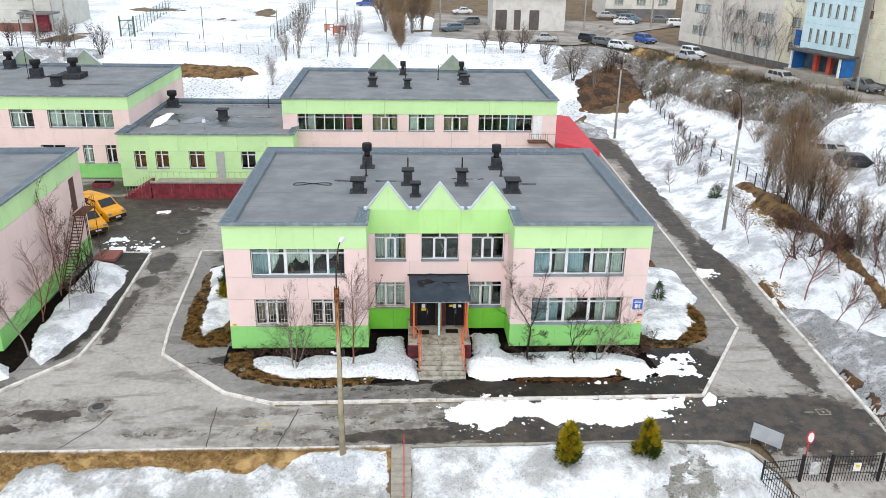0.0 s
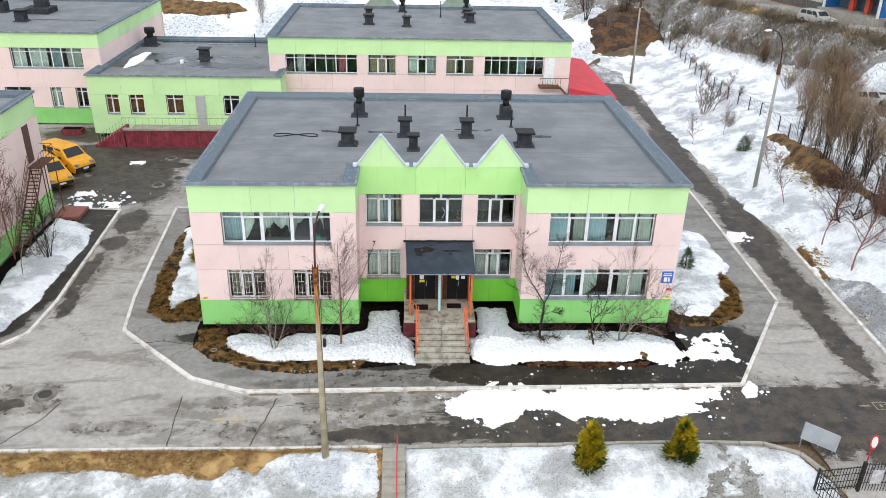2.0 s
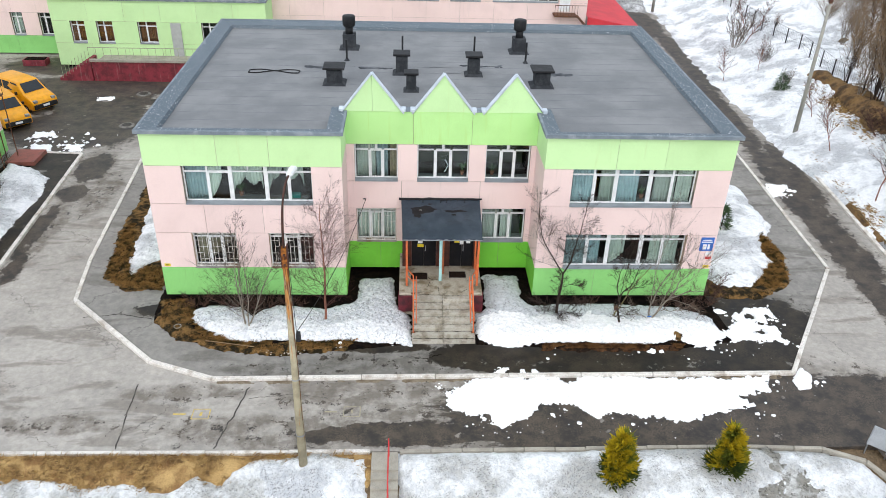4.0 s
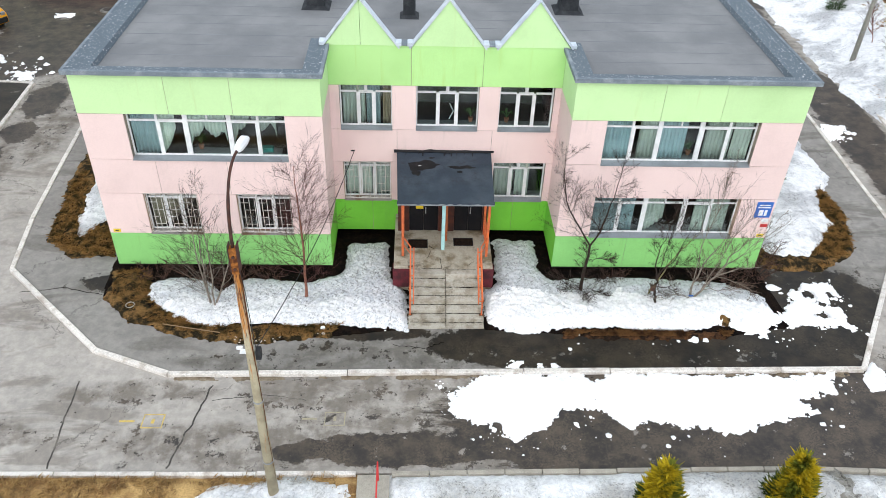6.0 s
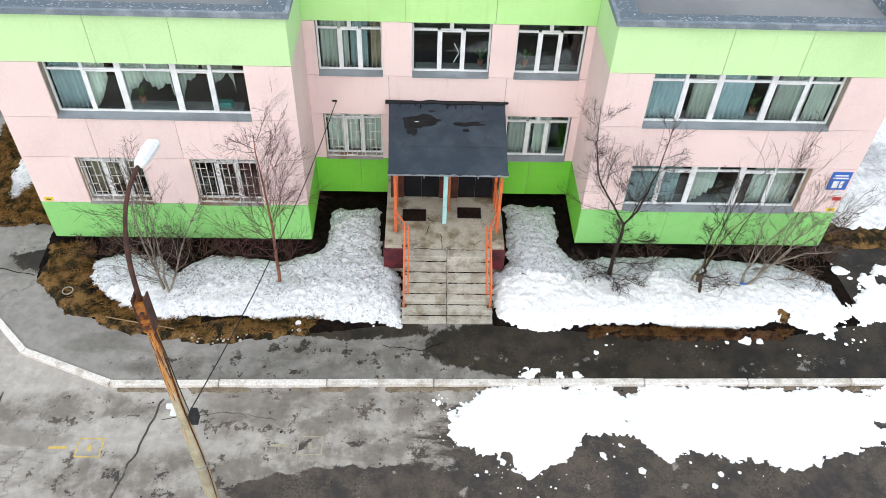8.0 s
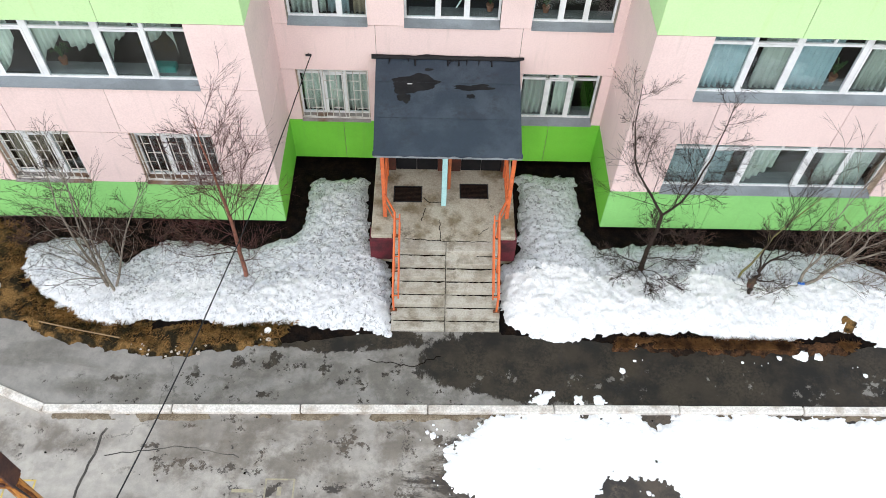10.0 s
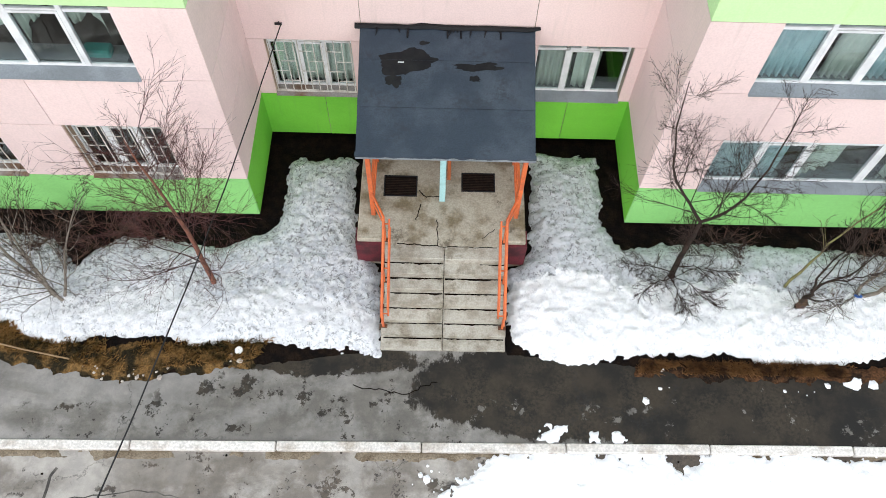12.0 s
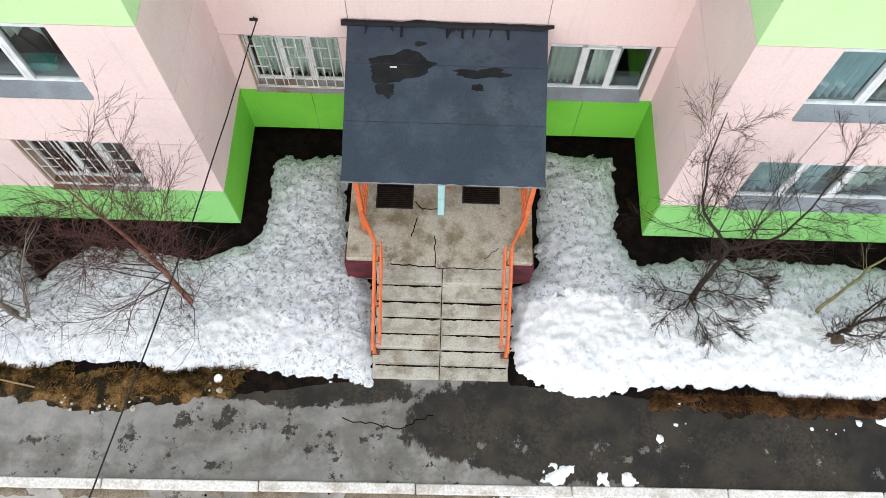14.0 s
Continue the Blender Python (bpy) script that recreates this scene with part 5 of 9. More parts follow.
for a, b in ((0, 1), (1, 0)):
    hexa(bm, [(3.40 + 0.16 * a, NY + 0.33, 6.1 - 0.34 + 0.34 * a), (3.44 + 0.16 * a, NY + 0.33, 6.1 - 0.34 + 0.34 * a), (3.44 + 0.16 * a, NY + 0.335, 6.1 - 0.34 + 0.34 * a), (3.40 + 0.16 * a, NY + 0.335, 6.1 - 0.34 + 0.34 * a),
              (3.40 + 0.16 * b, NY + 0.33, 6.1 + 0.34 * a), (3.44 + 0.16 * b, NY + 0.33, 6.1 + 0.34 * a), (3.44 + 0.16 * b, NY + 0.335, 6.1 + 0.34 * a), (3.40 + 0.16 * b, NY + 0.335, 6.1 + 0.34 * a)])
tagged(part("paper_chevron", bm, WHITE), "white paper chevron hung inside the middle window", "decoration")

# ---- the other blocks of the kindergarten ----
def block(name, label, x0, x1, y0, y1, edge, front, sides="eswn", roof_label=""):
    """A panel block; front: its bands on the south side."""
    t = thing(name, label, "building", ((x0 + x1) / 2, (y0 + y1) / 2, 0))
    js = list(range(3, 60, 3))
    rest = [(a, b, c, js, []) for a, b, c, d, e in front]
    panel_wall(t, (x0, y0), (x1, y0), front)
    if "e" in sides:
        panel_wall(t, (x1, y0 + 0.05), (x1, y1), rest)
    if "w" in sides:
        panel_wall(t, (x0, y1), (x0, y0 + 0.05), rest)
    panel_wall(t, (x1, y1 + 0.3), (x0, y1 + 0.3), rest)
    flat_roof(t, [(x0 - 0.12, y0 - 0.16), (x1 + 0.12, y0 - 0.16), (x1 + 0.12, y1 + 0.4), (x0 - 0.12, y1 + 0.4)], edge, edge - 0.35)
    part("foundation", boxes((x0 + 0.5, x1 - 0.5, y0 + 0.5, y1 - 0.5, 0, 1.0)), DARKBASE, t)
    return t


# dull grey-green: the unlit look of the gable backs is put into the paint
GABLEBACK = surface("unlit_gable_back", (0.30, 0.36, 0.28), (0.24, 0.29, 0.23), 1.0)
JS = [3, 6, 9, 12, 15, 18, 21, 24, 27]
bx = -11.85
back_block = block("northern_building", "long two-storey pink and green panel building behind the first one", bx, 17.45, 84.05, 104.0, 8.98,
                   [(Z0, Z1, GREEN, JS, []), (Z1, Z2, PINK, JS, []), (Z2, Z3, PINK, JS, []),
                    (Z3, Z4, PINK, [], [(1.57, 8.45, "strip"), (9.5, 12.2, "three"), (13.35, 16.15, "three"), (17.1, 19.8, "three"), (20.85, 26.7, "strip")]), (Z4, 8.88, LIME, [2.6, 6.6, 10.8, 15.0, 18.5, 22, 25.5], [])])
room(back_block, bx + 0.4, 17.0, 84.5, 89, (1.25, 4.65), 8.2)
part("balcony_door", boxes((14.95, 15.9, 84.0, 84.1, 4.7, 7.2)), WHITE, back_block, "white upper door")
part("balcony", boxes((14.4, 16.4, 82.9, 84.05, 4.45, 4.6)), RUST, back_block, "rusty landing of the fire stairs")
bm = bmesh.new()
for k in range(9):
    box(bm, 14.4 + k * 0.25 - 0.015, 14.4 + k * 0.25 + 0.015, 82.9, 82.93, 4.6, 5.5)
box(bm, 14.4, 17.2, 82.9, 82.94, 5.45, 5.5)
for k in range(10):
    box(bm, 16.4 + k * 0.25, 16.65 + k * 0.25, 82.95, 83.9, 4.4 - k * 0.25, 4.45 - k * 0.25)
part("fire_stairs", bm, RUST, back_block, "rusty fire stairs")
for cx in (-1.6, 7.3):
    gable(back_block, cx, 103.9, 8.8, 2.0, 2.0, 0.2, GABLEBACK)
for x, y, w, h, c in ((-2.6, 93, 0.8, 0.9, "hood"), (-2.8, 97.5, 0.7, 0.8, "hood"), (1.4, 92, 0.7, 0.9, "hood"), (0.9, 101.5, 0.7, 0.7, "cowl"), (8.3, 95, 0.8, 0.9, "hood"), (8.2, 98, 0.8, 0.8, "hood"), (8.3, 101.5, 0.7, 0.7, "cowl")):
    vent_box(x, y, 8.63, w, h, c, "dark felt-clad vent on the northern roof")
vent_pipe(1.2, 98, 8.63, 1.8), vent_pipe(5.2, 98, 8.63, 1.8)

west_block = block("northwestern_building", "two-storey pink and green panel building at the back of the yard", -60, -27.9, 84.3, 105.5, 9.05,
                   [(Z0 - 0.4, 1.72, GREEN, JS, []), (1.72, 3.72, PINK, [], [(26.8, 27.85, "two"), (29.2, 30.3, "two"), (22.5, 25, "three")]), (3.72, 5.55, PINK, JS, []),
                    (5.55, 7.5, PINK, [], [(19.8, 22.2, "three"), (23.7, 30.4, "strip")]), (7.5, 8.95, LIME, JS, [])])
room(west_block, -59.5, -28.3, 84.8, 89, (1.0, 4.8), 8.2)
for cx in (-47.5, -39.8):
    gable(west_block, cx, 105.4, 8.9, 2.0, 1.9, 0.2, GABLEBACK)
for x, y, w, h, c in ((-48.4, 103.4, 1.1, 1.1, "cowl"), (-42.4, 97.0, 1.2, 1.1, "cowl"), (-37.9, 91.5, 0.95, 1.0, "hood"), (-38.1, 97.2, 1.2, 1.3, "cowl"), (-49, 91, 0.8, 0.9, "hood")):
    vent_box(x, y, 8.7, w, h, c, "dark vent on the northwestern roof")
part("vent_plinth", bevelled(boxes((-39.6, -36.9, 95.6, 98.2, 8.68, 9.3)), 0.04), VENTBOX, west_block, "broad felt-clad plinth under a vent")
for bx0, by0, run_x, sd in ((-37.3, 92.6, 6.5, 3), (-45.5, 90.6, 2.0, 8)):
    bm = bmesh.new()
    crack(bm, wander((bx0, by0), (bx0 + run_x, by0 - 0.2), 22, 0.3, sd), 8.712, 0.16)
    part("tar_run", bm, TAR, west_block, "dark tar run on the roof")
mast = thing("antenna_mast", "thin dark antenna mast on the roof", "antenna", (-42.5, 95, 8.7))
part("mast", tube(bmesh.new(), [(-42.5, 95, 8.7), (-42.5, 95, 15.5)], 0.04, 6), BLACKMETAL, mast)
part("cross_bar", boxes((-43.3, -42.4, 94.97, 95.03, 15.3, 15.36)), BLACKMETAL, mast)

low_block = block("low_building", "one-storey light green panel wing with a flat felt roof", -28.1, -10.35, 80.6, 98.5, 5.95,
                  [(0.3, 2.2, LIME, JS, []), (2.2, 4.05, LIME, [], [(1.45, 2.65, "two"), (3.6, 4.95, "two"), (7.0, 8.6, "two"), (12.3, 13.8, "two")]), (4.05, 5.85, LIME, JS, [])], sides="ew")
room(low_block, -27.6, -11, 81.0, 85, (1.4,), 5.2)
part("white_door", boxes((-18.35, -17.5, 80.5, 80.64, 1.2, 4.0)), surface("grey_door", (0.42, 0.43, 0.42), (0.36, 0.37, 0.36), 2), low_block, "white side door")
vent_box(-26.5, 95.6, 5.6, 1.1, 0.9, "cowl", "large black vent on the low roof")
vent_box(-19.3, 89.4, 5.6, 0.9, 0.9, "hood", "square vent on the low roof")
vent_pipe(-15.2, 95.5, 5.6, 1.4)
dish = thing("roof_camera_mast", "small white box on a short roof mast", "mast", (-20.0, 83.5, 5.6))
part("pole", tube(bmesh.new(), [(-20.0, 83.5, 5.6), (-20.0, 83.5, 6.6)], 0.04, 6), STEEL, dish)
part("head", boxes((-20.15, -19.85, 83.35, 83.65, 6.4, 6.7)), WHITE, dish)
mound("snow_remnant", [(-26.0, 84.5), (-25.3, 85.6), (-25.1, 88.0), (-25.4, 91.8), (-26.2, 91.0), (-26.6, 88.4)], 0.1, 0.25, 0.25, 0.08, ROADSNOW, 5.6, 77, label="last bright snow heap on the low roof")
WETFELT = surface("wet_felt", (0.045, 0.048, 0.055), (0.075, 0.079, 0.088), 1.2, rough=0.4, grain=0.15, bump=0.05, spec=0.4)
PUDDLE = surface("standing_water", (0.02, 0.022, 0.026), (0.04, 0.043, 0.05), 1.0, rough=0.12, grain=0.1, bump=0.02, spec=0.5)
for poly, sd in (([(-24.3, 88.6), (-21.5, 90.0), (-20.4, 87.4), (-23.2, 86.2)], 78), ([(-25.2, 91.4), (-23.0, 92.2), (-22.6, 90.8), (-24.6, 90.4)], 79), ([(-20.0, 88.6), (-18.2, 88.7), (-18.4, 87.6), (-19.8, 87.7)], 80), ([(-18.0, 90.4), (-13.6, 90.6), (-13.4, 89.9), (-17.8, 89.8)], 81), ([(-27.0, 98.6), (-12.0, 98.3), (-12.0, 96.9), (-20.0, 96.4), (-26.8, 97.4)], 82)):
    mound("roof_puddle", poly, 0.15, 0.012, 0.2, 0.55, PUDDLE, 5.6, sd, rough=0.0, label="shallow puddle on the low felt roof", category="puddle")
mound("roof_puddle", [(-27.3, 85.2), (-12.4, 84.9), (-12.2, 87.2), (-17.0, 87.0), (-20.5, 89.6), (-27.0, 91.0)], 0.15, 0.01, 0.2, 0.8, WETFELT, 5.6, 82, rough=0.0, label="broad wet stretch of the low felt roof", category="puddle", holes=0.4, hole_freq=0.4)
ROOFSTAIN = surface("tar_stain", (0.04, 0.043, 0.05), (0.10, 0.107, 0.118), 1.6, (0.42, 0.6), rough=0.75, grain=0.2, spec=0.2)
for poly, sd in (([(8.9, 54.6), (10.6, 54.7), (10.4, 54.2), (9.0, 54.1)], 83), ([(-3.9, 55.4), (-2.6, 55.3), (-2.7, 54.9), (-3.8, 54.9)], 84), ([(4.4, 55.9), (6.6, 55.8), (6.5, 55.5), (4.6, 55.6)], 85), ([(-1.0, 55.3), (0.9, 55.2), (0.8, 54.95), (-0.9, 55.0)], 86)):
    mound("roof_stain", poly, 0.07, 0.006, 0.1, 0.3, ROOFSTAIN, 8.6, sd, rough=0.0, freq=1.6, label="dark tar stain on the felt roof", category="stain")

terrace = thing("terrace", "raised terrace with a maroon wall and steps along the green wing", "terrace", (-17, 79, 0))
part("deck", boxes((-24.3, -10.4, 77.6, 80.6, 1.05, 1.2), (-24.3, -10.4, 77.3, 77.66, 1.62, 1.8)), CONCRETE, terrace)
part("front_wall", boxes((-24.2, -10.5, 77.4, 77.6, 0, 1.62), (-24.2, -24.0, 77.6, 80.6, 0, 1.04)), MAROON, terrace, "maroon painted wall with pale scuffs")
for k in range(9):
    part("step", boxes((-24.3 - (k + 1) * 0.3, -24.3 - k * 0.3, 77.4, 79.0, 0, 1.7 - k * 0.185)), MAROON, terrace)
bm = bmesh.new()
for k in range(24):
    x = -24.3 + k * 0.6
    box(bm, x - 0.012, x + 0.012, 77.38, 77.41, 1.88, 2.78)
box(bm, -24.3, -10.5, 77.37, 77.42, 2.76, 2.81)
for k in range(9):
    x = -24.3 - k * 0.3
    box(bm, x - 0.012, x + 0.012, 77.38, 77.41, 1.7 - k * 0.185, 2.65 - k * 0.185)
part("railing", bm, surface("faded_green_rail", (0.36, 0.42, 0.26), (0.26, 0.28, 0.2), 3), terrace, "thin faded railing")

west = thing("western_building", "two-storey pink and green panel building west of the yard", "building", (-31, 51, 0))
WSE, WNE, WNW, WSW = (-24.1, 45.6), (-24.75, 62.6), (-40.0, 62.0), (-39.4, 45.0)
WBANDS = [(0.3, 1.75, GREEN, JS, []), (1.75, 3.6, PINK, JS, []), (3.6, 5.4, PINK, JS, []), (5.4, 7.35, PINK, [14.2], []), (7.35, 8.95, LIME, JS, [])]
for p, q in ((WSE, WNE), (WNE, WNW), (WNW, WSW), (WSW, WSE)):
    ex, ey = (q[0] - p[0]) / math.dist(p, q) * 0.05, (q[1] - p[1]) / math.dist(p, q) * 0.05
    panel_wall(west, (p[0] + ex, p[1] + ey), q, WBANDS)
flat_roof(west, inset([WSE, WNE, WNW, WSW], -0.14), 9.02, 8.7)
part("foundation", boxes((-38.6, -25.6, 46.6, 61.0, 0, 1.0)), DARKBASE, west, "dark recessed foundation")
part("upper_door", (lambda bm: (wall_box(bm, facing(WSE, WNE)[1], 14.3, 15.25, -0.03, 0.03, 4.6, 7.2), bm)[1])(bmesh.new()), surface("brown_door", (0.12, 0.06, 0.045), (0.09, 0.05, 0.04), 3), west, "brown fire door on the upper floor")
escape = thing("fire_escape", "rusty red steel fire escape down the pink wall", "fire escape", (-24.1, 58, 0))
part("landing", boxes((-24.55, -23.65, 59.4, 61.7, 4.45, 4.52)), RUST, escape)
for k in range(22):
    y = 59.4 - k * 0.176
    part("tread", boxes((-24.4, -23.72, y - 0.15, y, 4.32 - k * 0.197, 4.35 - k * 0.197)), RUST, escape)
for x in (-24.44, -23.68):
    bm = bmesh.new()
    hexa(bm, [(x - 0.02, 59.5, 4.25), (x + 0.02, 59.5, 4.25), (x + 0.02, 55.5, -0.1), (x - 0.02, 55.5, -0.1), (x - 0.02, 59.5, 4.43), (x + 0.02, 59.5, 4.43), (x + 0.02, 55.5, 0.08), (x - 0.02, 55.5, 0.08)])
    part("stringer", bm, RUST, escape)
for x in (-24.44, -23.66):
    bm = bmesh.new()
    for k in range(12):
        y, z = 59.4 - k * 0.33, 4.4 - k * 0.37
        tube(bm, [(x, y, z), (x, y, z + 0.95)], 0.014, 5)
    tube(bm, [(x, 59.4, 5.4), (x, 55.6, 1.1)], 0.02, 6)
    tube(bm, [(x, 59.4, 4.9), (x, 55.6, 0.6)], 0.015, 6)
    part("stair_rail", bm, RUST, escape, "rusty stair railing")
bm = bmesh.new()
for k in range(7):
    tube(bm, [(-23.66, 59.4 + k * 0.38, 4.5), (-23.66, 59.4 + k * 0.38, 5.5)], 0.014, 5)
for z in (5.0, 5.5):
    tube(bm, [(-23.66, 59.4, z), (-23.66, 61.7, z), (-24.5, 61.7, z)], 0.018, 6)
part("landing_rail", bm, RUST, escape, "rusty landing railing")
for x, y in ((-24.45, 59.6), (-23.7, 59.6), (-23.7, 61.6), (-24.45, 61.6)):
    part("leg", tube(bmesh.new(), [(x, y, 0), (x, y, 4.45)], 0.035, 6), RUST, escape)
tent = thing("awning", "red tarpaulin lean-to roof beside the northern building", "awning", (20, 86, 0))
bm = bmesh.new()
hexa(bm, [(17.5, 83.6, 4.3), (22.15, 83.0, 3.55), (22.3, 100.5, 3.55), (17.5, 100.5, 4.3), (17.5, 83.6, 4.36), (22.15, 83.0, 3.61), (22.3, 100.5, 3.61), (17.5, 100.5, 4.36)])
part("roof", bm, RED, tent, "red tarpaulin roof")
bm = bmesh.new()
hexa(bm, [(17.5, 83.5, 0.1), (22.2, 82.9, 0.1), (22.2, 82.96, 0.1), (17.5, 83.56, 0.1), (17.5, 83.5, 4.34), (22.2, 82.9, 3.58), (22.2, 82.96, 3.58), (17.5, 83.56, 4.34)])
part("front", bm, RED, tent)
bm = bmesh.new()
hexa(bm, [(22.16, 83.0, 0.1), (22.22, 83.0, 0.1), (22.37, 100.4, 0.1), (22.31, 100.4, 0.1), (22.16, 83.0, 3.6), (22.22, 83.0, 3.6), (22.37, 100.4, 3.6), (22.31, 100.4, 3.6)])
part("side", bm, RED, tent)

BROWNBLIND = surface("brown_blind", (0.30, 0.12, 0.05), (0.2, 0.08, 0.04), 1.5, rough=0.9)
PINKCURTAIN = surface("pink_curtain", (0.5, 0.12, 0.16), (0.4, 0.1, 0.13), 1.5, rough=0.9)
for a, b, z0, z1, y, m, lb in ((-2.2, -0.6, 5.5, 7.2, 84.45, TANCURTAIN, "tan curtain"), (-0.3, 0.3, 5.5, 7.2, 84.45, TANCURTAIN, "tan curtain"), (1.6, 2.6, 5.5, 7.2, 84.45, CURTAIN, "pale curtain"), (3.2, 4.2, 5.5, 7.2, 84.45, CURTAIN, "pale curtain"), (5.3, 6.4, 5.5, 7.2, 84.45, TANCURTAIN, "tan curtain"), (6.8, 7.9, 5.5, 7.2, 84.45, TANCURTAIN, "tan curtain"),
                               (-36.2, -35.0, 5.6, 7.4, 84.7, CURTAIN, "pale curtain"), (-34.6, -33.0, 5.6, 7.4, 84.7, CURTAIN, "pale curtain"), (-32.6, -31.6, 5.6, 7.4, 84.7, BLUECURTAIN, "grey curtain"), (-31.2, -29.8, 5.6, 7.4, 84.7, CURTAIN, "pale curtain"), (-40.1, -38.9, 5.6, 7.4, 84.7, CURTAIN, "pale curtain"),
                               (-26.6, -25.5, 2.25, 4.0, 81.0, BROWNBLIND, "brown blind"), (-24.4, -23.2, 2.25, 4.0, 81.0, BROWNBLIND, "brown blind"), (-21.0, -19.6, 2.25, 4.0, 81.0, BROWNBLIND, "brown blind"), (-33.1, -32.4, 1.8, 3.6, 84.7, CURTAIN, "pale curtain"), (12.2, 13.0, 5.5, 7.2, 84.45, BLUECURTAIN, "grey curtain"), (-5.2, -4.4, 5.5, 7.2, 84.45, PINKCURTAIN, "pink curtain"), (-9.2, -8.4, 5.5, 7.2, 84.45, CURTAIN, "pale curtain")):
    curtain(a, b, y, z0, z1, m, lb + " behind the window")


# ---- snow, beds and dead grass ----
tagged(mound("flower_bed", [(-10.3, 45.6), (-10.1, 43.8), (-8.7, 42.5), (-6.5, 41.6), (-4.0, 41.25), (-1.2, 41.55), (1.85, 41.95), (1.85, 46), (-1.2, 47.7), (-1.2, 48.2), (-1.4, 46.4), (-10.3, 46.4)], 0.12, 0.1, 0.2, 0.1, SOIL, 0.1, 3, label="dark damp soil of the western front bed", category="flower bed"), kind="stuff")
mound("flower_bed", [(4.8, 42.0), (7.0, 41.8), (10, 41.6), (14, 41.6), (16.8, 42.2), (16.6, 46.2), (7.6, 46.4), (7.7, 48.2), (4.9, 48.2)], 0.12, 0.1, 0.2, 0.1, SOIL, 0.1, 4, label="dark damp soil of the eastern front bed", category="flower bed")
mound("dead_grass_border", [(-10.2, 45.3), (-9.9, 43.7), (-8.6, 42.4), (-6.5, 41.55), (-4.0, 41.2), (-1.0, 41.55), (-0.6, 42.15), (-2.4, 42.02), (-4.0, 41.97), (-6.2, 42.08), (-8.0, 43.2), (-8.7, 45.3)], 0.08, 0.13, 0.12, 0.22, BEDGRASS, 0.14, 5, label="matted brown dead grass edging the bed", category="grass")
mound("dead_grass_border", [(7.75, 41.56), (9.5, 41.54), (11.0, 41.52), (12.4, 41.54), (14.0, 41.55), (14.3, 41.8), (12.0, 41.84), (10.0, 41.8), (7.85, 41.86)], 0.05, 0.09, 0.08, 0.2, REDGRASS, 0.14, 6, freq=1.9, label="matted brown dead grass edging the eastern bed", category="grass")
mound("dead_grass_bed", [(-13.6, 47.6), (-12.2, 46.2), (-10.4, 46.2), (-10.0, 60), (-14.3, 59.6), (-14.2, 52)], 0.14, 0.14, 0.2, 0.3, BEDGRASS, 0.1, 7, label="brown dead grass bed at the west wall", category="grass")
mound("dead_grass_bed", [(16.3, 45.9), (19.4, 45.5), (21.4, 47), (22.2, 50), (21.9, 53), (21.6, 60.5), (16.3, 61)], 0.14, 0.14, 0.2, 0.25, BEDGRASS, 0.1, 8, label="brown dead grass bed at the east wall", category="grass")
mound("snow_bank", [(-8.5, 43.6), (-8.45, 44.5), (-7.6, 44.9), (-6.3, 44.75), (-5.6, 44.05), (-4.6, 44.8), (-3.7, 44.85), (-2.2, 44.7), (-1.05, 45.0), (-0.75, 45.6), (-0.8, 47.0), (-0.5, 47.3), (0.9, 47.3), (1.25, 44.7), (1.8, 44.0),
                    (1.85, 41.86), (1.1, 41.94), (-0.4, 42.06), (-1.5, 42.04), (-3, 42.05), (-4.5, 41.98), (-6.1, 42.0), (-7.7, 42.8)], 0.05, 0.38, 0.22, 0.22, BEDSNOW, 0.12, 11, rough=0.42, lumps=(1.3, 7.0), label="granular old snow bank west of the steps, grey with grit")
mound("snow_bank", [(5.45, 47.55), (7.3, 47.5), (7.35, 45.35), (7.7, 44.8), (9.7, 45.0), (12.3, 44.85), (14.4, 44.7), (15.6, 44.4), (16.3, 43.8), (16.35, 42.4), (15.6, 42.0), (14.9, 41.75), (13.7, 42.1), (12.9, 41.88), (10.8, 41.84), (9, 41.86), (7.7, 41.86), (6.2, 41.82), (5.35, 41.92), (5.0, 42.3), (4.85, 43.9), (5.3, 44.8)],
      0.05, 0.42, 0.22, 0.22, BEDSNOWEAST, 0.12, 12, rough=0.42, lumps=(1.3, 7.0), label="granular old snow bank east of the steps, white and grey")
mound("snow_patch", [(17.4, 44.2), (18.1, 44.75), (19.4, 45.0), (19.3, 44.0), (18.9, 43.5), (19.3, 42.9), (19.2, 42.0), (17.9, 42.2), (16.7, 42.05), (15.4, 41.75), (15.3, 43.6), (16.0, 42.9), (16.9, 43.1)], 0.05, 0.13, 0.14, 0.36, ROADSNOW, 0.1, 13, label="broken melting snow on the walkway", freq=2.4, holes=0.41, hole_freq=2.2)
mound("snow_remnant", [(16.2, 44.55), (16.9, 44.75), (17.2, 44.5), (16.6, 44.3)], 0.05, 0.08, 0.1, 0.12, ROADSNOW, 0.1, 130, label="thin snow remnant on the wet walkway", freq=2.4)
mound("snow_patch", [(3.45, 38.9), (4.6, 39.6), (5.5, 39.85), (8, 39.75), (8.6, 39.45), (9.2, 39.8), (10.5, 39.8), (13.7, 39.75), (17.4, 39.8), (17.1, 38.95), (15.7, 38.5), (16.1, 37.95), (14.9, 37.7), (13.0, 37.1), (11.5, 37.2), (10.1, 37.5), (9.2, 37.4), (8.5, 37.9), (7.4, 38.0), (6.4, 37.2), (5.4, 36.65), (4.8, 37.2), (4.1, 37.7), (3.35, 38.1)],
      0.045, 0.13, 0.16, 0.34, ROADSNOW, 0.0, 14, label="bright melting snow sheet on the road", freq=1.5, holes=0.25, hole_freq=1.1)
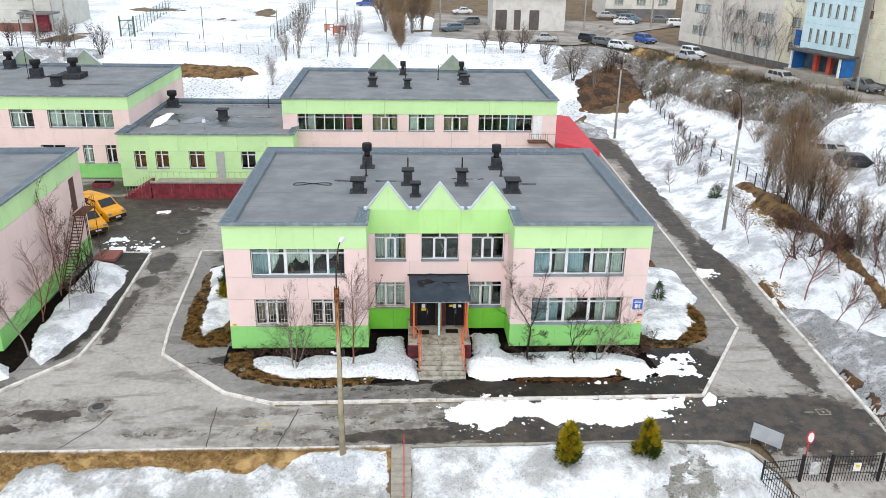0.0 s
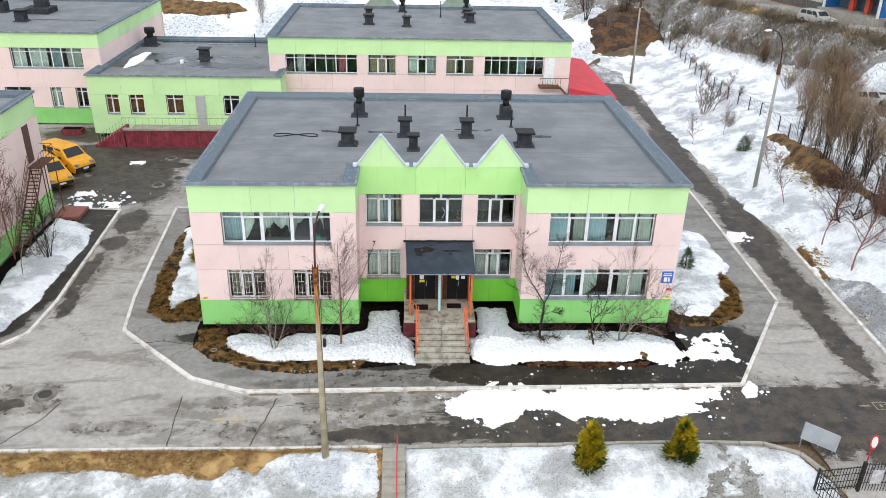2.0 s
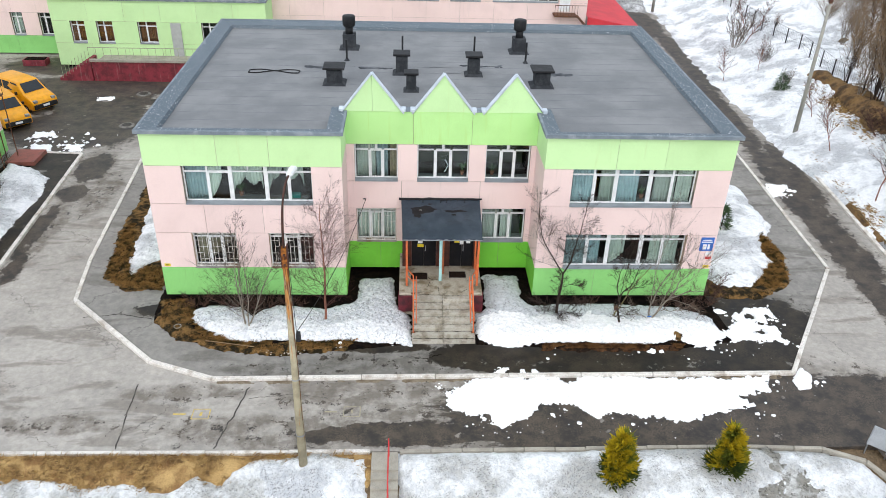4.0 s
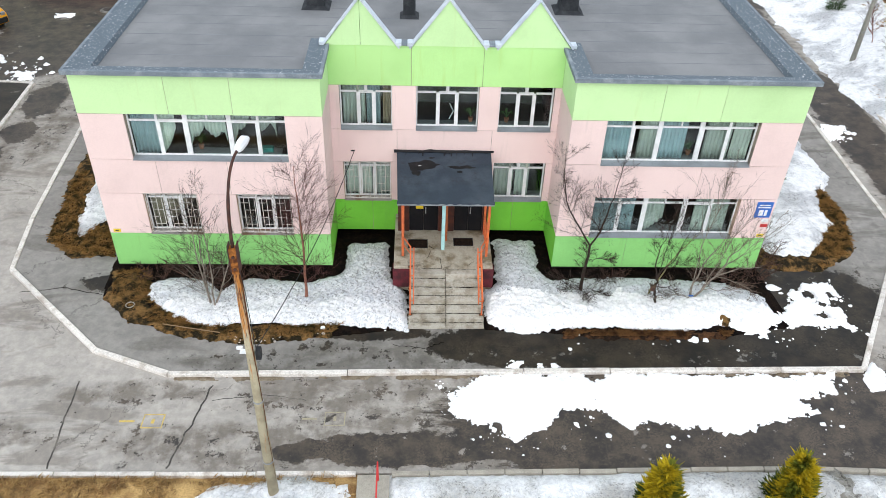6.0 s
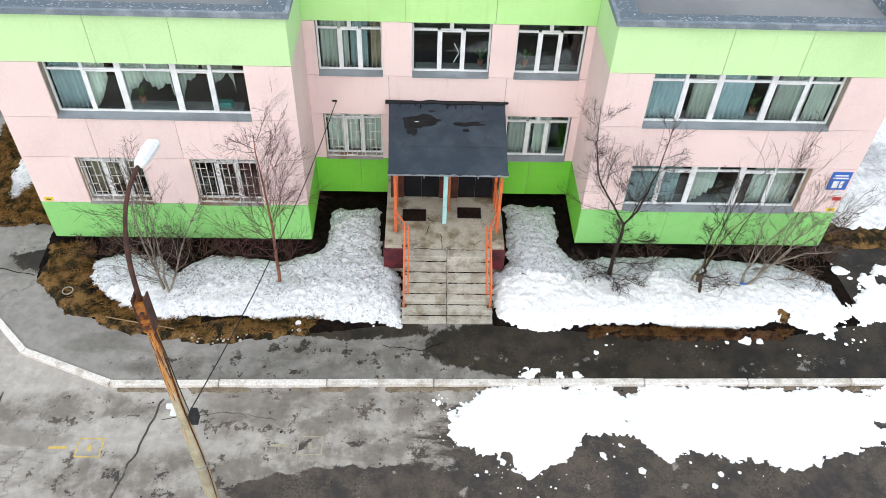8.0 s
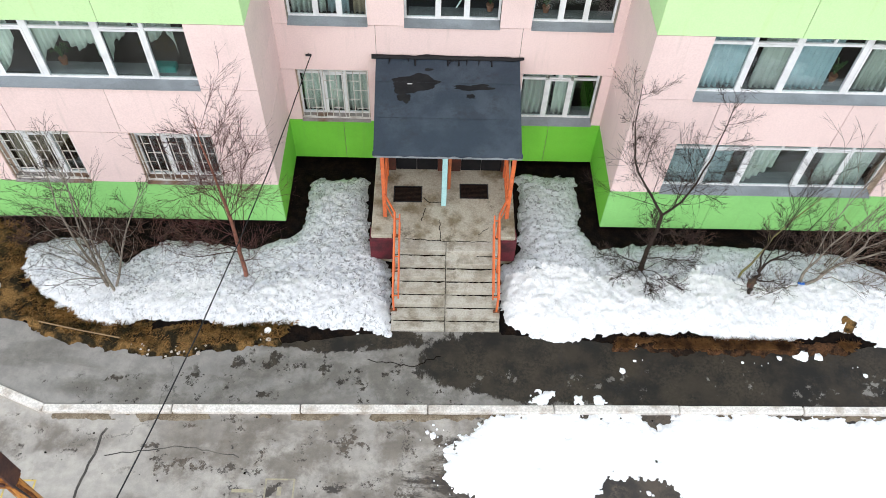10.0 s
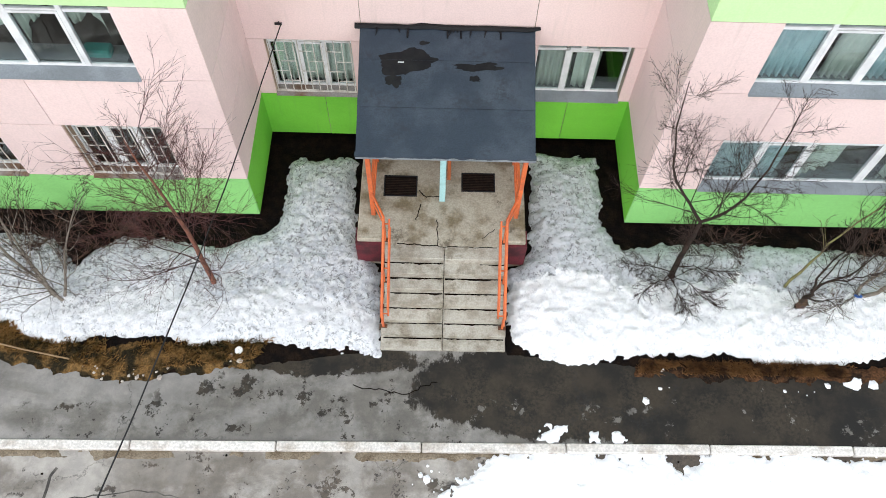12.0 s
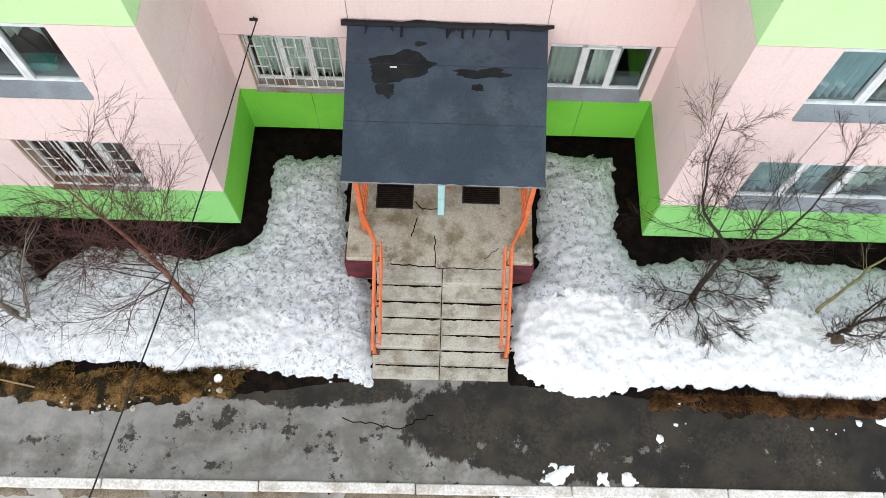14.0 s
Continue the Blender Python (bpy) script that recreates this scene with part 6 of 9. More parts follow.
for poly, sd in (([(5.45, 39.98), (5.7, 40.28), (6.0, 40.25), (5.95, 40.0)], 51), ([(6.5, 40.0), (6.55, 40.25), (6.8, 40.22), (6.8, 40.0)], 52), ([(7.0, 39.98), (7.1, 40.15), (7.35, 40.1), (7.3, 39.95)], 53)):
    mound("snow_remnant", poly, 0.03, 0.07, 0.08, 0.2, ROADSNOW, 0.1, sd, label="small snow remnant lying over the kerb", freq=4.5)
mound("grass_tuft", [(13.7, 42.2), (13.95, 42.7), (14.55, 42.62), (14.75, 42.25), (14.3, 41.98)], 0.04, 0.66, 0.28, 0.18, BEDGRASS, 0.1, 171, label="tuft of brown dead grass standing out of the snow", category="grass", freq=2.5)
mound("snow_lump", [(12.5, 41.4), (12.62, 41.62), (12.92, 41.6), (12.95, 41.42), (12.75, 41.3)], 0.03, 0.16, 0.1, 0.1, ROADSNOW, 0.1, 172, label="lump of snow fallen on the walkway edge", freq=4.0)
mound("snow_heap", [(18.4, 39.5), (19.1, 40.4), (19.4, 39.8), (19.0, 39.0), (18.4, 38.9)], 0.07, 0.35, 0.3, 0.12, ROADSNOW, 0.0, 15, label="small snow heap at the kerb corner")
mound("snow_bank", [(16.5, 58.5), (21.0, 59.2), (22.6, 58.3), (22.8, 53), (21.6, 51.4), (21.2, 48.9), (19.2, 46.3), (17.5, 46.4), (16.8, 47.3)], 0.12, 0.35, 0.5, 0.3, SNOW, 0.15, 16, label="old snow at the east wall")
mound("snow_bank", [(-14.2, 59.0), (-13.3, 59.8), (-11.0, 58), (-10.9, 49.5), (-12.2, 47.2), (-12.7, 48.2), (-13.2, 52.3)], 0.12, 0.3, 0.4, 0.25, SNOW, 0.15, 17, label="old snow at the west wall")
mound("dead_grass_bed", [(-24.2, 61), (-22.6, 60.4), (-22.4, 58), (-22.4, 48), (-22.6, 43.6), (-23.4, 42), (-25, 42)], 0.2, 0.1, 0.2, 0.2, SOIL, 0.1, 18, label="dark wet bed at the western building", category="flower bed")
mound("snow_bank", [(-24.0, 61.0), (-22.2, 60.1), (-20.7, 58.6), (-20.3, 56.3), (-20.4, 52), (-20.4, 47.4), (-21.3, 44.3), (-22.6, 45.5), (-23.3, 48.2), (-23.6, 53.4), (-23.9, 57.4)], 0.1, 0.4, 0.4, 0.3, SNOW, 0.12, 19, label="old snow bank below the western wall")
mound("snow_bank", [(-24.0, 44.6), (-22.9, 43.9), (-22.5, 42.6), (-23.5, 41.9), (-24.6, 43)], 0.12, 0.35, 0.4, 0.15, SNOW, 0.12, 20, label="small snow bank beside the western wall")
for poly, sd in (([(-23.9, 64.1), (-22.6, 64.1), (-22.2, 63.0), (-23.4, 63.1)], 21), ([(-21.7, 64.2), (-20.6, 64.2), (-20.1, 63.2), (-21, 63.0)], 22), ([(24.9, 58.9), (26.2, 58.8), (25.6, 57.3), (24.6, 57.2)], 23), ([(-24.5, 66.2), (-23.2, 66.2), (-23.1, 65.6), (-24.3, 65.5)], 24), ([(-22.6, 73.5), (-21.5, 73.5), (-21.4, 72.9), (-22.4, 72.8)], 25)):
    mound("snow_remnant", poly, 0.08, 0.08, 0.15, 0.35, ROADSNOW, 0.0, sd, label="small snow remnant on the asphalt")
mound("verge_grass", [(-45, 35.35), (0.3, 35.3), (0.3, 34.0), (-8, 33.4), (-19, 33.0), (-45, 32.5)], 0.2, 0.06, 0.2, 0.12, VERGEGRASS, None, 31, label="tan dead grass verge along the road", category="grass")
mound("front_snow", [(-18.2, 34.5), (-16.6, 34.8), (-15.5, 34.2), (-13.6, 34.35), (-11.7, 34.55), (-9.9, 34.05), (-8.6, 34.25), (-7.1, 33.85), (-6.1, 34.55), (-5.1, 34.1), (-4.1, 35.05), (-2.4, 35.2), (-1.2, 35.25), (0.2, 35.1), (0.15, 24), (-30, 24), (-30, 31), (-19, 32.5)],
      0.15, 0.3, 0.4, 0.25, LAWNSNOW, None, 32, label="gritty grey snow on the western front lawn")
mound("front_snow", [(1.45, 35.35), (5, 35.4), (8.8, 35.4), (14.5, 35.5), (17.5, 35.3), (19.2, 34.85), (20.5, 33.9), (20.9, 33.0), (20.4, 24), (1.4, 24)], 0.15, 0.35, 0.4, 0.15, GREYSNOW, None, 33, label="gritty snow on the eastern front lawn")
mound("gritty_snow", [(14.2, 35.0), (16.2, 35.1), (18.2, 34.2), (18.4, 32.0), (16.8, 29.5), (14.0, 29.0), (12.6, 31.0), (13.2, 33.4)], 0.1, 0.42, 0.6, 0.9, LAWNDIRT, None, 133, freq=0.7, label="dark gritty snow with dead grass showing through the lawn")
mound("snow_heap", [(-4.4, 35.0), (-2.6, 35.15), (0.1, 35.0), (0.1, 33.0), (-2.2, 32.4), (-3.9, 33.4)], 0.1, 0.42, 0.4, 0.3, SNOW, None, 134, label="clean white snow at the foot of the lamp")
mound("hill_snow", [(-70, 31), (-30, 31), (-30, 24.3), (19.8, 24.3), (20.4, 12), (19, -25), (-70, -25)], 0.7, 0.3, 0.6, 0.6, GREYSNOW, None, 46, label="old gritty snow on the slope below the lawn", holes=0.3, hole_freq=0.09)
EARTH = surface("turned_earth", (0.055, 0.036, 0.025), (0.155, 0.08, 0.036), 0.55, (0.44, 0.62), 0.95, fine=5, grain=0.5, bump=0.9, depth=0.1, stain=(0.025, 0.02, 0.016))
mound("bank_snow", [(28.6, 41), (28.9, 58), (28.2, 62), (27.9, 66), (28.3, 71), (28.1, 78), (28.4, 90), (29.4, 102), (26.2, 108), (27.5, 113), (33.5, 113.2), (36.8, 119), (40.5, 117), (45, 106), (47.5, 96), (50, 86), (55, 82), (60, 62), (58, 38), (45, 34), (32, 34), (28.2, 36)], 0.28, 0.42, 0.6, 0.5, SNOW, None, 34, label="spring snow on the eastern bank, melted through in places", holes=0.27, hole_freq=0.2)
mound("field_snow", [(-75, 107), (22, 107), (30, 116), (30, 128), (28, 140), (6, 150), (8, 175), (-15, 235), (-75, 235), (-110, 140)], 0.7, 0.35, 0.8, 0.8, FIELDSNOW, None, 35, label="snow field behind the buildings", holes=0.3, hole_freq=0.07)
mound("dead_grass_patch", [(-36, 125), (-22, 124), (-20, 121.5), (-26, 120.5), (-34, 121.5)], 0.4, 0.55, 0.4, 0.6, DEADGRASS, None, 36, label="brown dead grass showing through the snow", category="grass")
mound("dead_grass_strip", [(34.2, 75.5), (35.6, 75.6), (36.6, 69.5), (36.3, 64.0), (36.0, 57), (34.4, 47), (33.4, 44.5), (33.1, 46), (34.2, 52), (35.0, 60), (33.5, 64.5), (34.5, 71)], 0.2, 0.85, 0.35, 0.5, DEADGRASS, None, 37, label="brown dead grass strip below the fence", category="grass")
mound("dead_grass_patch", [(34.0, 57.4), (34.6, 55.3), (36.3, 56.4), (37.6, 58.6), (36.7, 60.1), (35.4, 59.6)], 0.2, 0.75, 0.4, 0.6, EARTH, None, 137, label="dark brown thawed earth below the thicket", category="earth")
mound("kerb_grass", [(28.15, 36), (28.3, 42.5), (28.6, 42.6), (29.0, 40), (28.9, 36)], 0.1, 0.4, 0.2, 0.3, EARTH, None, 138, label="brown earth behind the eastern kerb", category="earth")
mound("kerb_grass", [(28.5, 49), (28.85, 55), (29.3, 60), (29.4, 60), (29.1, 54), (28.75, 49)], 0.1, 0.36, 0.2, 0.15, DEADGRASS, None, 38, label="dead grass behind the eastern kerb", category="grass")
mound("earth_heap", [(26.5, 113.6), (27, 121), (33, 125), (36.2, 124), (37.3, 116), (34.5, 116.6), (29, 114.2)], 0.25, 1.2, 1.0, 1.0, EARTH, None, 39, label="heap of brown earth at the end of the road", category="earth")
mound("gritty_bank", [(28.4, 52), (30.5, 50), (31.6, 46), (33.5, 43), (34, 35), (28.0, 35), (28.3, 44)], 0.16, 0.55, 0.5, 0.4, GRITTY, None, 41, label="dark gritty ploughed snow behind the eastern kerb")
mound("snow_heap", [(23.8, 104.5), (28.6, 103.2), (29.6, 107.5), (26, 111), (24, 109)], 0.15, 0.9, 0.8, 0.4, GRITTY, None, 43, rough=0.5, label="dirty ploughed snow heap at the end of the road")
mound("gritty_snow", [(22.5, 119.5), (27, 122), (33, 126), (36.5, 125), (38.2, 131), (35.5, 139), (29, 139.5), (26, 134)], 0.3, 0.35, 0.6, 0.6, DIRTYVERGE, None, 44, label="dirty snow among the bushes at the end of the road")
mound("gritty_snow", [(-64, 131), (-46, 130), (-44, 125.5), (-50, 123.5), (-64, 122)], 0.35, 0.55, 0.6, 0.8, GRITTY, None, 45, label="trampled grey snow among the bushes")
mound("rough_verge", [(34.5, 125), (38.5, 130), (42.2, 117.3), (44.2, 108), (45.8, 100.8), (48.4, 93), (49.6, 86), (50.5, 80), (46.5, 84), (43, 92.5), (41.8, 97.4), (40, 104), (38.4, 114)], 0.22, 0.75, 0.5, 0.5, DIRTYVERGE, None, 40, rough=0.5, label="dirty speckled snow and rubbish on the embankment")
mound("verge_grass", [(38.2, 132), (40.8, 119), (43.9, 109), (45.5, 101), (48.2, 93), (50, 85), (51.5, 78), (52.6, 78), (51, 87), (48.9, 95), (46.8, 103), (45, 111), (42.6, 120), (40, 132)], 0.25, 0.5, 0.5, 0.3, VERGEGRASS, None, 42, label="trampled tan grass along the upper road", category="grass")

def ribbon(name, left, right, mat, lift, label):
    """A strip of paving laid over the land between two edge lines."""
    verts, faces = [], []
    n = 40
    def along(line, t):
        s = t * (len(line) - 1)
        i = min(int(s), len(line) - 2)
        return line[i][0] + (line[i + 1][0] - line[i][0]) * (s - i), line[i][1] + (line[i + 1][1] - line[i][1]) * (s - i)
    for k in range(n + 1):
        a, b = along(left, k / n), along(right, k / n)
        for j in range(7):
            x, y = a[0] + (b[0] - a[0]) * j / 6, a[1] + (b[1] - a[1]) * j / 6
            verts.append((x, y, float(land(x, y)) + lift))
    for k in range(n):
        for j in range(6):
            i = k * 7 + j
            faces.append((i, i + 1, i + 8, i + 7))
    tagged(sheet(name, verts, faces, mat, smooth=True), label, kind="structure")


MUDROAD = surface("muddy_asphalt", (0.36, 0.325, 0.285), (0.22, 0.19, 0.16), 0.25, (0.38, 0.62), 0.85, fine=6, grain=0.2, bump=0.2)
ribbon("drive", [(19.7, 35.8), (20.5, 34.5), (20.95, 33.2), (20.4, 26)], [(27.3, 35.8), (27.4, 34.4), (27.3, 33.2), (27.0, 26)], ROADTAR, 0.14, "asphalt drive sloping down to the gate")
ribbon("upper_road", [(28, 158), (36.5, 141), (41.5, 128), (44.5, 113), (47.2, 101), (50.0, 88), (54, 66)], [(36, 160), (42, 146), (47.2, 130), (50.2, 115), (53, 103), (56, 90), (60, 68)], MUDROAD, 0.16, "muddy grey-brown road in front of the tower blocks")
ribbon("car_park", [(6, 150), (30, 140), (38, 146)], [(8, 185), (34, 175), (62, 170)], MUDROAD, 0.14, "dirty asphalt car park behind the garages")

# dark sheet over the paving: shade below the raised floor, put into colour
flat("shaded_soil_under_building", [(-10.1, 45.0), (16.5, 45.0), (16.5, 63), (-10.1, 63)], 0.13, SOIL, label="soil under the raised building, with its shade put into the colour")
 
# ---- garden path with steps down ----
path = thing("garden_path", "narrow concrete path with steps down through the lawn", "path", (0.85, 33, 0))
part("slab", boxes((0.35, 1.35, 34.5, 35.4, -0.1, 0.06)), CONCRETE, path)
for k in range(16):
    part("step", boxes((0.35, 1.35, 34.2 - k * 0.36 - 0.05, 34.5 - k * 0.36 + 0.06, -0.6 - k * 0.12, -0.02 - k * 0.12)), CONCRETE, path)
bm = bmesh.new()
for x in (1.0,):
    tube(bm, [(x, 35.2, 0.95), (x, 34.4, 0.9), (x, 29, -0.9)], 0.025, 6)
    for y, z in ((35.2, 0.0), (33.5, -0.4), (31.8, -0.95), (30, -1.5)):
        tube(bm, [(x, y, z - 0.1), (x, y, z + 0.95)], 0.025, 6)
part("handrail", bm, SIGNRED, path, "red painted pipe handrail")

# washed-out grit and moss lying against the foot of the kerb
KERBGRIT = surface("kerb_grit", (0.25, 0.205, 0.15), (0.15, 0.115, 0.078), 3.0, rough=0.95, fine=34, grain=0.4, bump=0.5, depth=0.02, spec=0.1)
mound("kerb_grit", [(-6.3, 39.42), (-6.3, 39.62), (2.0, 39.7), (18.0, 39.9), (18.0, 39.72), (9.0, 39.58), (2.0, 39.52)], 0.05, 0.02, 0.08, 0.12, KERBGRIT, None, 91, label="brown grit and moss washed against the kerb", category="dirt", holes=0.4, hole_freq=0.9)


# ---- bare trees and shrubs ----
class Sticks:
    """Collects tapered sticks as plain lists of vertices and faces."""
    def __init__(self):
        self.v, self.f = [], []

    def add(self, pts, r0, r1, sides):
        base = len(self.v)
        n = len(pts)
        for i, p in enumerate(pts):
            d = (pts[min(i + 1, n - 1)] - pts[max(i - 1, 0)])
            a = d.cross(Vector((0.37, 0.91, 0.17)))
            a = a.normalized() if a.length > 1e-6 else Vector((1, 0, 0))
            b = d.cross(a).normalized()
            r = r0 + (r1 - r0) * i / (n - 1)
            for k in range(sides):
                q = 2 * math.pi * k / sides
                self.v.append(p + r * (math.cos(q) * a + math.sin(q) * b))
        for i in range(n - 1):
            for k in range(sides):
                k2 = (k + 1) % sides
                self.f.append((base + i * sides + k, base + i * sides + k2, base + (i + 1) * sides + k2, base + (i + 1) * sides + k))


def grow(rng, start, way, length, bend, up, n):
    """A crooked line of points from start."""
    pts, d = [start.copy()], way.normalized()
    for k in range(n):
        d = (d + Vector((rng.gauss(0, bend), rng.gauss(0, bend), rng.gauss(0, bend) + up))).normalized()
        pts.append(pts[-1] + d * (length / n))
    return pts


def bare_tree(seed, height, stems=1, spread=0.25, trunk_r=0.07, branches=16, twigs=5, twig_r=0.009, side=0.6, droop=0.0, crown_from=0.25, crook=0.09, extra=2, bough=0.42, tilt=(0, 0), limbs=(), boughs=(), dark_limbs=False):
    """The sticks of a leafless tree or shrub that stands at the origin: trunks, then branches with twigs on them."""
    rng = random.Random(seed)
    wood, fine = Sticks(), Sticks()
    for s in range(stems):
        a = 2 * math.pi * (s + rng.random() * 0.7) / stems
        lean = spread * (0.4 + 0.8 * rng.random()) if stems > 1 else spread * rng.random()
        way = Vector((math.cos(a) * lean + tilt[0], math.sin(a) * lean + tilt[1], 1))
        if limbs:
            way = Vector((limbs[s][0], limbs[s][1], 1))
        root = Vector((math.cos(a), math.sin(a), 0)) * (0.025 * stems ** 0.5 if stems > 1 else 0)
        h = height * limbs[s][2] if limbs else height * (0.72 + 0.28 * rng.random()) if stems > 1 else height
        line = grow(rng, root - Vector((0, 0, 0.15)), way, h, crook, 0.02, 9)
        thick, thin = trunk_r, trunk_r * 0.16
        if boughs:
            thick, thin, *knots = boughs[s]
            knots = [Vector(k) for k in knots]
            h = sum((b - a).length for a, b in zip(knots, knots[1:])) * 0.9
            line = []
            for k in range(10):
                q = k / 9 * (len(knots) - 1)
                i = min(int(q), len(knots) - 2)
                line.append(knots[i].lerp(knots[i + 1], q - i) + Vector((rng.gauss(0, crook), rng.gauss(0, crook), rng.gauss(0, crook))) * (0.5 if k else 0))
        wood.add(line, thick, thin, 6)
        for b in range(branches):
            low = 0.34 if boughs and s > 2 else crown_from
            t = low + (0.97 - low) * (b + rng.random()) / branches
            k = min(int(t * 9), 8)
            p = line[k].lerp(line[k + 1], t * 9 - k)
            q = rng.random() * 2 * math.pi
            out = Vector((math.cos(q) * side * 1.3, math.sin(q) * side * 1.3, 0.75 - droop))
            if boughs and s > 2:
                out = (line[k + 1] - line[k]).normalized() * 1.2 + Vector((math.cos(q) * side, math.sin(q) * side, 0.1))
            bl = h * (0.42 - 0.26 * t) * (0.7 + 0.6 * rng.random()) * (1.5 if boughs and s > 2 else 1.0)
            br = trunk_r * bough * (1.05 - t) * (0.4 if boughs and s > 2 else 1.0) + twig_r
            limb = grow(rng, p, out, bl, 0.14, 0.05 - droop * 0.12, 5)
            (fine if dark_limbs else wood).add(limb, br, twig_r * 0.8, 4)
            shoot = bool(boughs) and s > 2
            loose, count = (0.3, max(4, twigs // 2)) if shoot else (0.6, twigs)
            for c in range(count):
                u = 0.2 + 0.8 * (c + rng.random()) / count
                k2 = min(int(u * 5), 4)
                pp = limb[k2].lerp(limb[k2 + 1], u * 5 - k2)
                d = (limb[k2 + 1] - limb[k2]).normalized() + Vector((rng.gauss(0, loose), rng.gauss(0, loose), rng.gauss(0.15 - droop * 0.6, 0.4)))
                tl = bl * (0.5 - 0.2 * u) * (0.6 + 0.8 * rng.random())
                tw = grow(rng, pp, d, tl, loose * 0.33, 0.03 - droop * 0.1, 3)
                fine.add(tw, twig_r, twig_r * 0.45, 3)
                for e in range(extra):
                    d2 = d + Vector((rng.gauss(0, 0.7), rng.gauss(0, 0.7), rng.gauss(0.1, 0.5)))
                    i = 1 + e % 2
                    fine.add(grow(rng, tw[i], d2, tl * 0.55, 0.2, 0.0, 2), twig_r * 0.75, twig_r * 0.35, 3)
    return wood, fine


def plant(name, label, seed, at, bark, twig, group="", category="tree", turn=0.0, **kind):
    wood, fine = bare_tree(seed, **kind)
    t = thing(name, label, category, (0, 0, 0), group)
    sheet("trunk", wood.v, wood.f, bark, t, True)
    sheet("crown", fine.v, fine.f, twig, t)
    t.matrix_basis = pose(at[0], at[1], at[2] if len(at) > 2 else float(land(at[0], at[1])), 0, 0, turn)
    return t


def plant_copy(t, x, y, scale=1.0, turn=0.0, z=None):
    c = copy_thing(t, pose(x, y, float(land(x, y)) + 0.1 if z is None else z, 0, 0, turn))
    c.scale = (scale, scale, scale)
    return c


RUSTTWIG = surface("rusty_twigs", (0.30, 0.165, 0.085), (0.17, 0.095, 0.06), 0.5, rough=0.9, grain=0.2, bump=0, spec=0.1)
REDTWIG = surface("red_brown_twigs", (0.09, 0.030, 0.025), (0.045, 0.02, 0.018), 5, rough=0.9, grain=0.2, bump=0)
plant("birch_tree", "slender leafless birch with reddish bark in the snow bank", 5, (-2.15, 43.5, 0.2), REDBARK, REDTWIG, height=6.6, spread=0.1, tilt=(0.13, 0.0), trunk_r=0.068, bough=0.17, branches=40, twigs=12, side=0.6, crown_from=0.14, extra=4, twig_r=0.0041, crook=0.04, dark_limbs=True)
plant("shrub", "leafless many-stemmed grey shrub in the snow bank", 8, (-5.6, 43.0, 0.2), GREYBARK, TWIG, category="shrub", height=5.6, stems=4, spread=0.2, tilt=(-0.05, 0.02), trunk_r=0.042, bough=0.24, branches=16, twigs=8, side=0.5, crown_from=0.14, extra=3, twig_r=0.0042)
plant("gnarled_tree", "crooked dark leafless tree in the eastern snow bank", 14, (8.67, 43.84, 0.2), BARK, TWIG, stems=9, height=6.2,
      boughs=((0.075, 0.042, (0, 0, 0), (0.02, 0.1, 0.8), (0.12, 0.25, 1.5), (0.2, 0.38, 2.3)),
              (0.04, 0.007, (0.2, 0.38, 2.25), (-0.35, 0.35, 3.1), (-0.95, 0.25, 4.2), (-1.1, 0.5, 5.1), (-1.15, 0.85, 6.3)),
              (0.038, 0.007, (0.2, 0.38, 2.25), (0.45, 0.1, 3.2), (0.5, -0.15, 4.2), (0.75, 0.2, 5.0), (0.95, 0.6, 5.9)),
              (0.013, 0.004, (0.02, 0.0, 0.35), (0.05, -0.5, 0.6), (0.15, -1.15, 0.85)),
              (0.012, 0.004, (0.013, 0.0, 0.4), (-0.4, -0.3, 0.7), (-0.9, -0.75, 0.95)),
              (0.012, 0.004, (0.03, 0.0, 0.4), (0.4, -0.4, 0.65), (0.75, -1.0, 0.9)),
              (0.016, 0.004, (0.02, 0.0, 0.6), (-0.6, 0.0, 0.85), (-1.25, -0.1, 1.1)),
              (0.016, 0.004, (0.05, 0.05, 0.8), (0.6, -0.1, 1.0), (1.3, -0.3, 1.2)),
              (0.016, 0.004, (0.14, 0.3, 1.6), (0.6, 0.0, 1.9), (1.1, -0.3, 2.0))),
      trunk_r=0.05, bough=0.16, branches=24, twigs=12, side=0.85, droop=0.05, crook=0.05, crown_from=0.06, extra=4, twig_r=0.0036)
DULLTWIG = surface("dull_brown_twigs", (0.15, 0.105, 0.08), (0.085, 0.06, 0.048), 2.0, rough=0.9, grain=0.2, bump=0, spec=0.1)
MOSSBARK = surface("mossy_bark", (0.22, 0.20, 0.075), (0.15, 0.12, 0.07), 5.0, rough=0.9, grain=0.25, bump=0.3)
